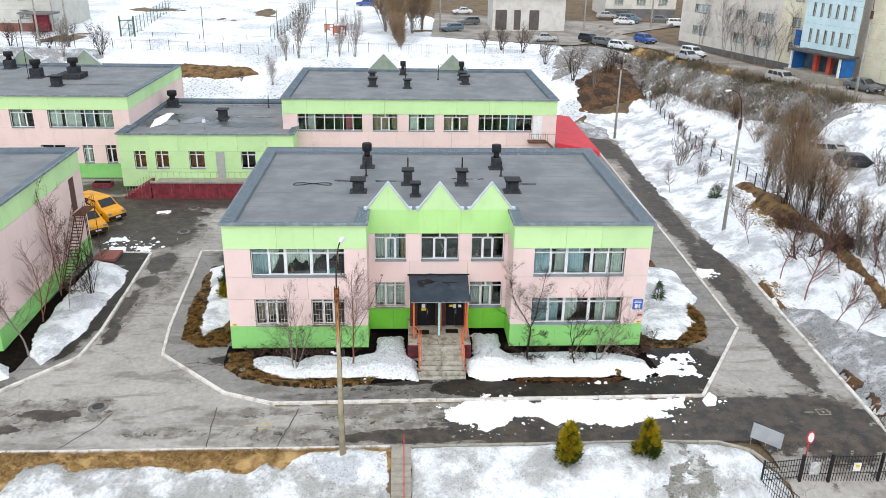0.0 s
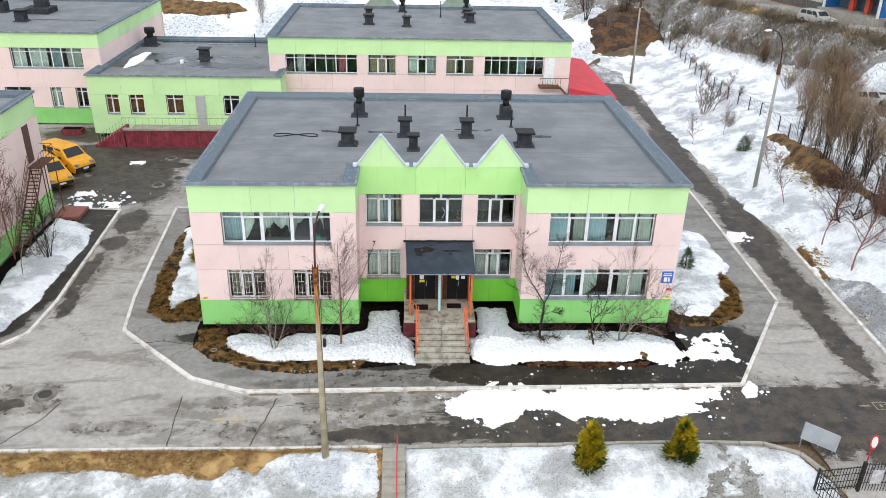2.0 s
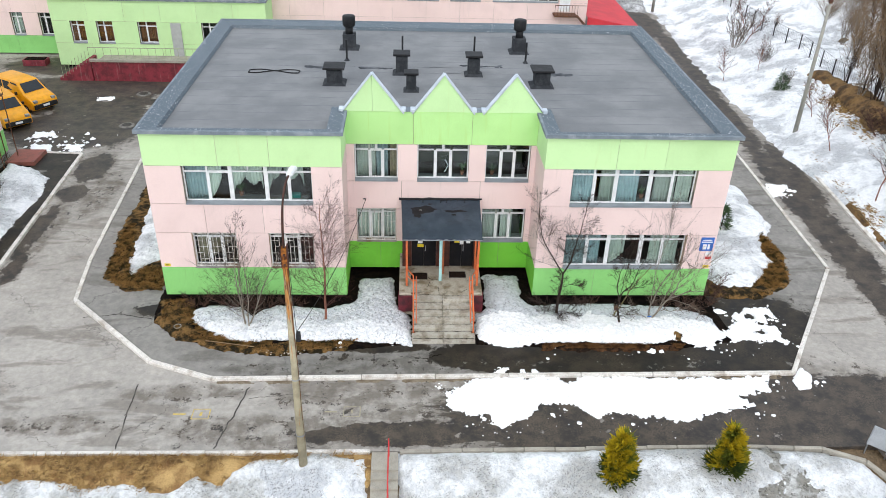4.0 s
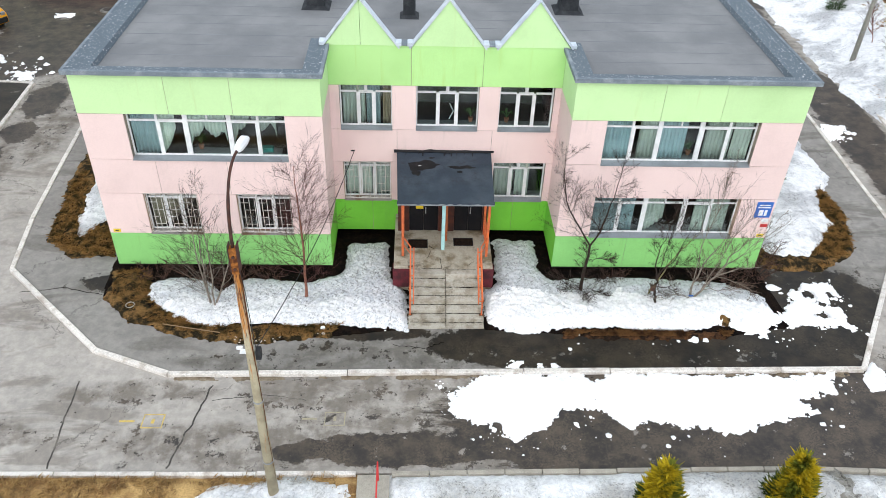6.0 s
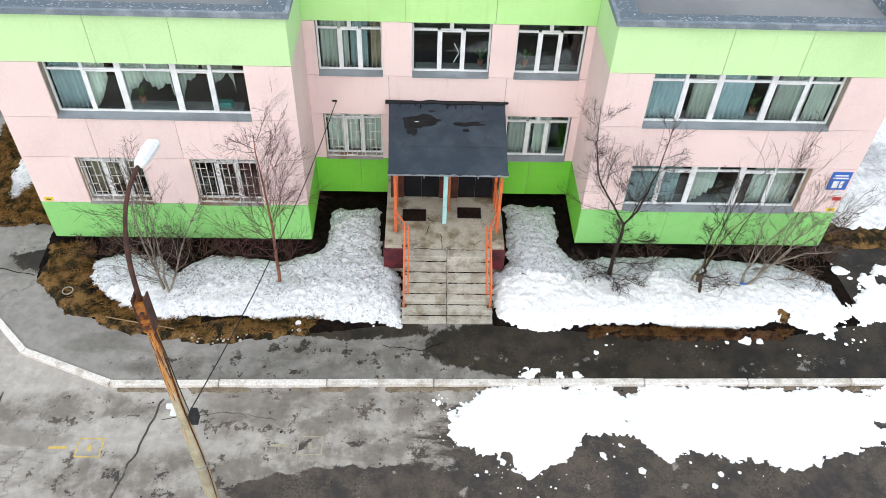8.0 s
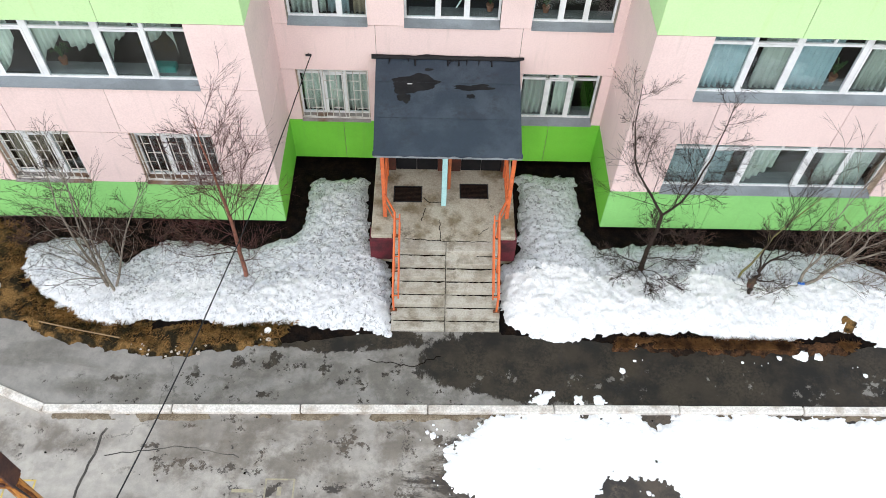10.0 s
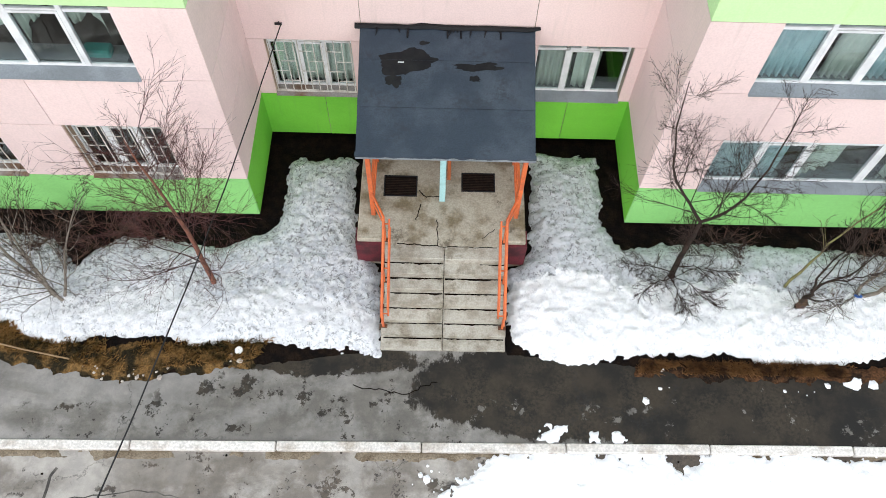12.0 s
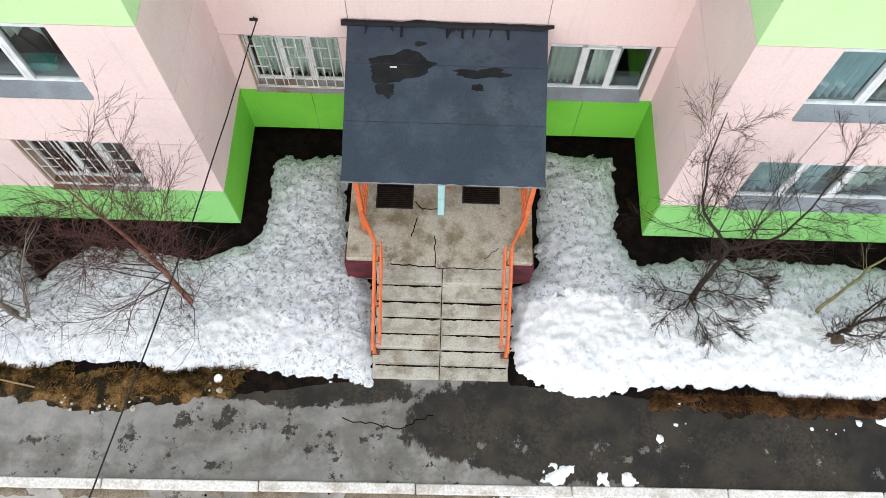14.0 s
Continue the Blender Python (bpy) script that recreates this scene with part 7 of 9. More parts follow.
plant("leaning_tree", "small dark crooked tree with a nest box in the eastern bank", 15, (11.57, 43.2, 0.3), BARK, TWIG, stems=6, height=3.5,
      boughs=((0.055, 0.04, (0, 0, 0), (-0.16, -0.2, 0.6), (-0.3, -0.34, 1.1), (-0.3, -0.36, 1.65)),
              (0.03, 0.006, (-0.3, -0.36, 1.6), (-0.2, -0.36, 2.15), (0.2, -0.3, 2.45), (0.38, -0.2, 3.2), (0.7, -0.1, 3.8)),
              (0.028, 0.006, (-0.3, -0.36, 1.65), (-0.5, -0.36, 2.55), (-0.4, -0.3, 3.2), (-0.2, -0.2, 4.0)),
              (0.022, 0.004, (-0.28, -0.36, 1.3), (0.2, -0.35, 1.2), (0.6, -0.4, 1.05)),
              (0.02, 0.004, (-0.2, -0.36, 2.1), (0.35, -0.36, 2.3), (1.0, -0.3, 2.5)),
              (0.016, 0.004, (-0.3, -0.36, 1.7), (-0.1, -0.1, 3.2), (0.25, 0.1, 4.8))),
      trunk_r=0.036, bough=0.17, branches=15, twigs=7, side=0.7, crook=0.05, crown_from=0.2, extra=3, twig_r=0.0044)
plant("sapling", "mossy yellow-green stem leaning towards the wall", 17, (11.35, 43.6, 0.3), MOSSBARK, DULLTWIG, category="tree", stems=1, height=3.0,
      boughs=((0.04, 0.012, (0, 0, 0.1), (0.5, 0.45, 0.7), (1.0, 0.85, 1.35), (1.9, 1.3, 2.2)),), trunk_r=0.03, bough=0.15, branches=6, twigs=5, side=0.6, crook=0.03, crown_from=0.4, extra=1, twig_r=0.0042)
plant("shrub", "leafless shrub with tan leaning stems in the eastern bank", 18, (13.04, 43.5, 0.3), GREYBARK, DULLTWIG, category="shrub", stems=9, height=4.0,
      boughs=((0.055, 0.014, (0, 0, 0), (0.3, -0.1, 0.65), (0.7, -0.1, 1.3), (1.5, 0.0, 1.65), (2.5, 0.1, 1.6)),
              (0.05, 0.010, (-0.02, 0, 0), (-0.05, 0.0, 0.9), (0.25, 0.1, 1.9), (0.8, 0.2, 2.9)),
              (0.035, 0.008, (0.7, -0.1, 1.3), (1.2, 0.2, 2.1), (1.9, 0.3, 2.9)),
              (0.02, 0.004, (0, 0, 0.15), (-0.5, -0.4, 0.6), (-0.9, -0.65, 0.85), (-1.45, -0.65, 0.7)),
              (0.016, 0.004, (0.3, -0.1, 0.65), (0.9, -0.4, 0.9), (1.6, -0.6, 0.95)),
              (0.016, 0.004, (0.7, -0.1, 1.3), (1.5, -0.3, 1.2), (2.2, -0.5, 0.9)),
              (0.018, 0.004, (-0.05, 0.0, 0.9), (0.0, 0.2, 2.6), (0.25, 0.3, 4.3), (0.3, 0.3, 5.6)),
              (0.018, 0.004, (0.3, -0.1, 0.65), (0.9, 0.1, 2.4), (1.4, 0.2, 4.2)),
              (0.016, 0.004, (0.7, -0.1, 1.3), (1.7, 0.1, 2.4), (2.6, 0.2, 3.6))),
      trunk_r=0.036, bough=0.2, branches=15, twigs=7, side=0.7, crook=0.05, crown_from=0.25, extra=3, twig_r=0.0046)
nest = thing("nest_box", "weathered brown wooden nest box tied to the crooked tree", "nest box", (11.12, 42.7, 1.55))
turned = pose(11.12, 42.68, 1.62, 0.25, 0.2, 0.5)
bm = boxes((-0.075, 0.075, -0.06, 0.06, -0.11, 0.09))
bm.transform(turned)
part("body", bevelled(bm, 0.008), RUST, nest)
bm = bmesh.new()
for k in range(3):
    box(bm, -0.1, 0.1, -0.085 + 0.058 * k, -0.034 + 0.058 * k, 0.093, 0.108)
bm.transform(turned)
part("roof_board", bm, BRUSHWOOD, nest, "grey-brown roof boards")
bm = tube(bmesh.new(), [(0.0, -0.064, 0.02), (0.0, -0.06, 0.02)], 0.025, 12)
bm.transform(turned)
part("entrance_hole", bm, BLACK, nest)
tie = part("cloth_tie", tube(bmesh.new(), [(12.94, 43.42, 0.62), (12.98, 43.36, 0.66), (13.06, 43.36, 0.66), (13.1, 43.42, 0.6)], 0.03, 6), SIGNBLUE)
tagged(tie, "scrap of blue cloth tied round the stem", "cloth")
BRUSHBARK = surface("brush_bark", (0.13, 0.062, 0.042), (0.08, 0.045, 0.033), 3.0, rough=0.9, grain=0.2, bump=0)
brush = plant("brushwood", "low tangled red-brown brush under the wall", 21, (-6.6, 45.0, 0.1), BRUSHBARK, TWIG, "low brush", "shrub", height=1.7, stems=16, spread=1.1, trunk_r=0.018, branches=7, twigs=4, side=0.9, extra=1, twig_r=0.007)
for x, y, s in ((-5.2, 44.75, 0.9), (-3.9, 45.05, 0.8), (-8.2, 45.0, 0.8), (15.2, 44.7, 0.8), (16.4, 45.2, 0.75), (14.0, 44.9, 0.7), (10.3, 44.9, 0.6), (16.9, 46.2, 0.9), (-23.0, 54.6, 1.2)):
    plant_copy(brush, x, y, s, x * 57, 0.1)
for x, y, s in ((34.0, 62.8, 1.3), (34.4, 64.2, 1.2), (35.2, 63.4, 1.3), (35.0, 61.8, 1.2), (35.0, 56.8, 1.2), (35.8, 57.8, 1.3), (36.0, 56.4, 1.2), (36.9, 58.6, 1.2)):
    plant_copy(brush, x, y, s, x * 57)

# beside the western building
plant("tree", "tall thin leafless tree close to the pink western wall", 31, (-23.9, 54.0, 0.1), REDBARK, REDTWIG, stems=3, height=8.2,
      boughs=((0.05, 0.008, (0, 0, 0), (-0.1, 0.0, 3.0), (-0.3, 0.1, 5.6), (-0.5, 0.1, 8.2)), (0.035, 0.006, (0.0, 0.0, 0.2), (0.25, 0.1, 3.0), (0.3, 0.2, 6.8)), (0.03, 0.006, (0.0, 0.0, 0.4), (0.6, 0.2, 2.8), (0.9, 0.3, 5.6))),
      trunk_r=0.045, bough=0.22, branches=24, twigs=5, side=0.3, crook=0.05, crown_from=0.3, extra=2, twig_r=0.008)
plant("tree", "small leafless tree with a pale trunk at the bed's end", 33, (-22.5, 45.35, 0.1), GREYBARK, REDTWIG, height=5.7, spread=0.05, trunk_r=0.065, bough=0.25, branches=26, twigs=6, side=0.5, crown_from=0.3, extra=2, twig_r=0.0065)
plant("shrub", "dark leafless shrub with tall upright stems on the snow", 35, (-21.65, 53.75, 0.2), BARK, TWIG, category="shrub", height=4.9, stems=9, spread=0.2, trunk_r=0.034, bough=0.25, branches=8, twigs=4, side=0.4, extra=1, crown_from=0.4, twig_r=0.008)
plant("tree", "thin crooked leafless tree beside the fire escape", 37, (-23.5, 49.9, 0.1), REDBARK, REDTWIG, height=6.4, stems=2, spread=0.1, trunk_r=0.05, bough=0.25, branches=24, twigs=5, side=0.4, crown_from=0.25, extra=2, twig_r=0.0065)
plant("tree", "slim pale leafless sapling in the western snow bank", 39, (-22.3, 51.4, 0.2), GREYBARK, TWIG, height=5.0, spread=0.08, trunk_r=0.04, bough=0.25, branches=16, twigs=4, side=0.35, crown_from=0.4, extra=1, twig_r=0.0065)

# on the eastern bank
FAR = dict(branches=11, twigs=4, extra=2, twig_r=0.0085)
hedge = plant("tall_shrub", "tall upright leafless shrub with tan twigs on the bank", 41, (37.2, 63.8), GREYBARK, TANTWIG, "bank shrubs", "shrub", height=7.6, stems=9, spread=0.22, trunk_r=0.04, side=0.34, **FAR)
hedge2 = plant("tall_shrub", "tall dense leafless shrub with brown twigs on the bank", 43, (36.8, 69.2), BARK, TANTWIG, "bank shrubs", "shrub", height=8.0, stems=8, spread=0.2, trunk_r=0.042, side=0.34, **FAR)
hedge3 = plant("tall_shrub", "low leafless thicket with tan twigs on the bank", 45, (40.5, 76.0), GREYBARK, TANTWIG, "bank shrubs", "shrub", height=4.5, stems=15, spread=0.45, trunk_r=0.03, side=0.6, **FAR)
hedge4 = plant("tall_shrub", "leafless thicket with rusty red-brown twigs on the bank", 47, (44.2, 82.6), BARK, RUSTTWIG, "bank shrubs", "shrub", height=5.0, stems=14, spread=0.4, trunk_r=0.03, side=0.55, **FAR)
for i, (x, y, s) in enumerate(((35.2, 68.5, 0.8), (35.6, 67.2, 0.85), (35.9, 65.9, 0.9), (36.2, 64.6, 0.9), (39.0, 69.0, 0.8), (36.6, 62.6, 0.75), (39.4, 66.6, 0.7), (35.7, 71.8, 0.75), (37.6, 67.4, 0.8), (38.0, 71.0, 0.75), (43.4, 80.4, 0.7), (41.0, 78.0, 0.8), (40.2, 74.0, 0.8), (42.2, 76.6, 0.7), (38.4, 75.5, 0.75), (37.6, 58.5, 0.6), (39.0, 60.5, 0.5), (37.9, 56.4, 0.6), (42.5, 83.5, 0.7), (44.0, 84.6, 0.7), (40.6, 82.5, 0.6), (37.8, 50.6, 0.5))):
    plant_copy((hedge, hedge2)[i % 2], x, y, s, i * 71)
for i, (x, y, s) in enumerate(((42.6, 84.5, 0.8), (43.8, 81.5, 0.9), (45.5, 86.0, 0.8), (42.2, 89.0, 0.7), (44.0, 90.5, 0.7), (42.2, 96.0, 0.6), (41.2, 103.5, 0.5), (40.0, 106.0, 0.55),
                               (44.5, 87.5, 0.6), (37.0, 88.5, 0.3), (36.7, 100.0, 0.35), (37.4, 110.0, 0.4), (37.0, 104.0, 0.35))):
    plant_copy((hedge3, hedge4)[i % 4 == 1], x, y, s, i * 47)
young = plant("young_birch", "young leafless birch with pinkish bark on the snowy bank", 51, (29.97, 51.1), REDBARK, TWIG, "young bank trees", height=7.0, spread=0.15, trunk_r=0.06, side=0.45, branches=30, twigs=6, extra=2, twig_r=0.012)
for i, (x, y, s) in enumerate(((30.1, 55.3, 0.75), (30.6, 62.4, 0.6), (31.7, 68.0, 0.5), (30.2, 47.3, 0.7), (30.6, 45.4, 0.5), (33.6, 53.4, 0.6), (35.2, 50.4, 0.65), (36.6, 52.8, 0.75), (33.2, 86.0, 0.65), (31.9, 79.0, 0.45), (34.4, 89.0, 0.6), (29.0, 79.0, 0.5))):
    plant_copy(young, x, y, s, i * 83)
clump = plant("shrub", "leafless grey shrub with many upright stems on the snow", 53, (32.3, 85.8), GREYBARK, TWIG, "bank bushes", "shrub", height=4.5, stems=11, spread=0.3, trunk_r=0.035, side=0.4, branches=7, twigs=4, extra=1, twig_r=0.014)
for i, (x, y, s) in enumerate(((32.6, 75.0, 0.4), (33.0, 80.6, 0.5), (37.2, 61.0, 1.0), (38.8, 54.5, 1.0), (40.5, 53.0, 0.9), (34.6, 57.2, 0.8), (46.5, 70.8, 1.0), (48.5, 66.0, 0.9), (33.9, 60.0, 0.7), (36.0, 55.2, 0.9), (37.4, 53.4, 0.8))):
    plant_copy(clump, x, y, s, i * 59)
# dead stalks standing out of the embankment
stalks, rng = Sticks(), random.Random(77)
while len(stalks.v) < 9 * 14000:
    u = rng.random()
    x, y = 37.2 + 11.5 * u + rng.uniform(-3.0, 2.6), 127 - 43 * u + rng.uniform(-3, 3)
    if value_noise(np.array(x * 0.35), np.array(y * 0.35), 71, 3) + rng.gauss(0, 0.1) < 0.46:
        continue
    p0 = Vector((x, y, float(land(x, y)) + 0.3))
    stalks.add(grow(rng, p0, Vector((rng.gauss(0, 0.6), rng.gauss(0, 0.6), 1)), rng.uniform(0.4, 1.3), 0.25, 0.0, 2), 0.024, 0.009, 3)
tagged(sheet("dead_stalks", stalks.v, stalks.f, surface("grey_stalks", (0.22, 0.18, 0.125), (0.10, 0.08, 0.06), 0.5, rough=0.9, grain=0.2, bump=0, spec=0.1)), "grey-tan dead stalks and brushwood on the embankment", "brush", kind="stuff")
black_tree = plant("small_tree", "black crooked little leafless tree on the bank", 55, (32.6, 57.6), BARK, BARK, height=3.6, stems=4, spread=0.7, trunk_r=0.09, side=0.8, branches=9, twigs=3, extra=1, twig_r=0.016, crook=0.25)
bush = plant("round_bush", "rounded leafless bush behind the snow field", 57, (-45.7, 127.0), BARK, DULLTWIG, "field bushes", "shrub", height=6.2, stems=9, spread=0.4, trunk_r=0.05, side=0.5, branches=10, twigs=5, extra=2, twig_r=0.0095)
slim = plant("slim_tree", "slender upright leafless tree cluster at the field fence", 58, (-15.4, 126.7), GREYBARK, DULLTWIG, "field trees", "tree", height=9.0, stems=7, spread=0.12, trunk_r=0.05, side=0.3, branches=16, twigs=5, extra=2, twig_r=0.009)
for i, (x, y, s) in enumerate(((-9.1, 127.4, 0.72), (-6.7, 127.3, 0.8), (-18.4, 119.1, 0.5), (-17.2, 125.6, 0.6), (29.5, 118.0, 0.55), (-51.0, 126.0, 0.7))):
    plant_copy(slim, x, y, s, i * 67)
for i, (x, y, s) in enumerate(((17.0, 132.4, 0.85), (20.3, 130.4, 0.9), (23.2, 125.5, 0.8), (26.8, 120.9, 1.05), (14.5, 135.0, 0.6), (32.4, 121.5, 0.8), (33.8, 124.6, 0.7), (-23.2, 120.1, 0.35), (-54.5, 129.7, 0.6), (-52.2, 130.7, 0.5), (-61.4, 131.6, 0.8), (-57.5, 133.0, 0.7), (6.0, 118.0, 0.3), (-56.0, 143.0, 0.5))):
    plant_copy(bush, x, y, s, i * 41 + 13)
hay = plant("tan_tree", "dense tan leafless tree group behind the snow field", 59, (-0.1, 150.0), GREYBARK, TANTWIG, "far trees", "tree", height=12, stems=16, spread=0.22, trunk_r=0.06, side=0.4, branches=15, twigs=6, extra=2, twig_r=0.028)
for i, (x, y, s) in enumerate(((0.5, 131.5, 0.3), (0.2, 135.0, 0.42), (-0.1, 139.5, 0.5), (-0.6, 144.5, 0.7), (2.5, 153.0, 0.9), (-2.5, 156.0, 0.95), (4.5, 158.0, 0.8), (0.5, 160.0, 1.0))):
    plant_copy(hay, x, y, s, i * 91)
wall_tree = plant("row_tree", "thin leafless tree in front of the tower block", 61, (50.6, 116.0), GREYBARK, REDTWIG, "tower block trees", "tree", height=9, stems=3, spread=0.2, trunk_r=0.04, side=0.4, branches=13, twigs=5, extra=1, twig_r=0.009)
for i, (x, y, s) in enumerate(((49.4, 120.5, 1.05), (50.0, 118.3, 0.9), (52.0, 111.5, 0.9), (52.6, 109.2, 0.95), (48.2, 127.0, 0.95), (53.5, 106.5, 0.7), (51.4, 113.5, 0.8))):
    plant_copy(wall_tree, x, y, s, i * 73)


def conifer(name, label, x, y, z, h, r, mat, sprays, seed, point=1.0, low_mat=None):
    """A small evergreen: a stem and many short leafy sprays in an uneven cone."""
    rng = random.Random(seed)
    t = thing(name, label, "conifer", (x, y, z))
    part("trunk", tube(bmesh.new(), [(x, y, z - 0.1), (x, y, z + h * 0.9)], [0.05, 0.012], 6), BARK, t)
    v, f = [], []
    lumps = [(rng.random() * 6.28, rng.uniform(0.08, 0.95), rng.uniform(0.7, 1.4)) for k in range(34)]
    for k in range(sprays):
        a, u, big = lumps[k % len(lumps)]
        a, u = a + rng.gauss(0, 0.42), min(0.99, max(0.04, u + rng.gauss(0, 0.07)))
        zz = h * u
        rr = r * big * (1 - u) ** 0.8 * min(1, 0.62 + u * 1.6) * rng.uniform(0.4, 1.12)
        c = Vector((math.cos(a) * rr, math.sin(a) * rr, zz))
        tip = (Vector((math.cos(a), math.sin(a), 0.9 * point)).normalized() + Vector((rng.gauss(0, 0.35), rng.gauss(0, 0.35), rng.gauss(0, 0.3)))) * (0.14 + 0.16 * rng.random())
        w = Vector((-math.sin(a), math.cos(a), rng.uniform(-0.4, 0.4))) * (0.02 + 0.025 * rng.random())
        n = Vector((math.cos(a), math.sin(a), -0.3)) * 0.02
        i = len(v)
        v += [c - w * 0.5, c + tip * 0.5 - w + n, c + tip, c + tip * 0.5 + w + n, c + w * 0.5]
        f += [(i, i + 1, i + 2), (i, i + 2, i + 3), (i, i + 3, i + 4)]
    if low_mat is None:
        sheet("foliage", v, f, mat, t)
    else:
        for name, m, under in (("lower_foliage", low_mat, True), ("foliage", mat, False)):
            pick = [k for k in range(0, len(f), 3) if (v[f[k][0]].z < h * (0.3 + 0.12 * math.sin(math.atan2(v[f[k][0]].y, v[f[k][0]].x) * 2 + seed))) == under]
            vv, ff = [], []
            for k in pick:
                b, i = f[k][0], len(vv)
                vv += v[b:b + 5]
                ff += [(i, i + 1, i + 2), (i, i + 2, i + 3), (i, i + 3, i + 4)]
            sheet(name, vv, ff, m, t)
    return t


conifer("thuja", "rounded yellow-green thuja in the snowy lawn", 9.38, 34.0, -0.1, 2.3, 0.58, NEEDLE, 6500, 3, low_mat=LOWNEEDLE)
conifer("thuja", "rounded golden-green thuja in the snowy lawn", 13.6, 34.4, -0.05, 2.1, 0.6, NEEDLE, 6500, 4, low_mat=LOWNEEDLE)
conifer("spruce", "small dark spruce in the snow beside the east wall", 19.6, 52.4, 0.25, 1.6, 0.38, DARKNEEDLE, 500, 5, -0.2)
conifer("juniper", "low green juniper against the west wall", -12.2, 55.8, 0.1, 1.7, 0.65, DARKNEEDLE, 1800, 6)
conifer("juniper", "low yellow-green juniper against the west wall", -12.0, 53.6, 0.1, 1.2, 0.55, NEEDLE, 1400, 7)
conifer("spruce", "tiny dark spruce on the snowy bank", 31.9, 74.2, float(land(31.9, 74.2)) + 0.2, 1.5, 0.6, DARKNEEDLE, 700, 8, -0.2)


# ---- lamp posts, cables ----
POLESTAIN = surface("stained_concrete", (0.24, 0.21, 0.17), (0.17, 0.14, 0.11), 3.0, rough=0.9, grain=0.2, bump=0.2)
BROWNSTEEL = surface("brown_steel", (0.055, 0.028, 0.024), (0.09, 0.04, 0.028), 6, rough=0.7, spec=0.2)
RUSTPOLE = surface("dark_rust_run", (0.10, 0.034, 0.016), (0.25, 0.10, 0.035), 5.0, (0.45, 0.65), rough=0.9, grain=0.3, bump=0.3, spec=0.1)


def rusty_pole_material(name, low, high):
    """Yellowed concrete with rust washed down it from the steel above: thick at the height high, gone by low."""
    m, n, l, b = material(name)
    pos = n.new("ShaderNodeNewGeometry").outputs["Position"]
    split = n.new("ShaderNodeSeparateXYZ")
    l.new(pos, split.inputs[0])
    run = n.new("ShaderNodeMapping")
    run.inputs["Scale"].default_value = (9.0, 9.0, 0.55)
    l.new(pos, run.inputs["Vector"])
    streaks = noise_node(n, l, 1.5, 6, 0.65, run.outputs[0])
    fade = ramp(n, l, split.outputs["Z"], low, high)
    base = mixed(n, l, ramp(n, l, noise_node(n, l, 2.0, 6, 0.6, pos), 0.4, 0.65), (0.43, 0.38, 0.26), (0.32, 0.28, 0.19))
    amount = ramp(n, l, math_node(n, l, "ADD", streaks, math_node(n, l, "MULTIPLY", fade, 0.24)), 0.57, 0.71)
    col = mixed(n, l, amount, base, (0.44, 0.185, 0.045))
    dark = ramp(n, l, math_node(n, l, "ADD", noise_node(n, l, 3.1, 6, 0.7, run.outputs[0]), math_node(n, l, "MULTIPLY", fade, 0.16)), 0.62, 0.72)
    col = mixed(n, l, dark, col, (0.10, 0.036, 0.018))
    grain = noise_node(n, l, 34, 4, 0.6, pos)
    col = mixed(n, l, 1.0, col, mixed(n, l, grain, (0.8, 0.8, 0.8), (1.1, 1.1, 1.1)), "MULTIPLY")
    l.new(col, b.inputs["Base Color"])
    b.inputs["Roughness"].default_value, b.inputs["Specular IOR Level"].default_value = 0.9, 0.2
    bumped(n, l, b, grain, 0.3, 0.008)
    return m


RUSTYPOLE = rusty_pole_material("rust_washed_concrete", 4.8, 9.2)
SLEEVERUST = surface("orange_rust", (0.34, 0.13, 0.03), (0.10, 0.036, 0.018), 5.0, (0.42, 0.62), rough=0.9, grain=0.3, bump=0.3, spec=0.1)


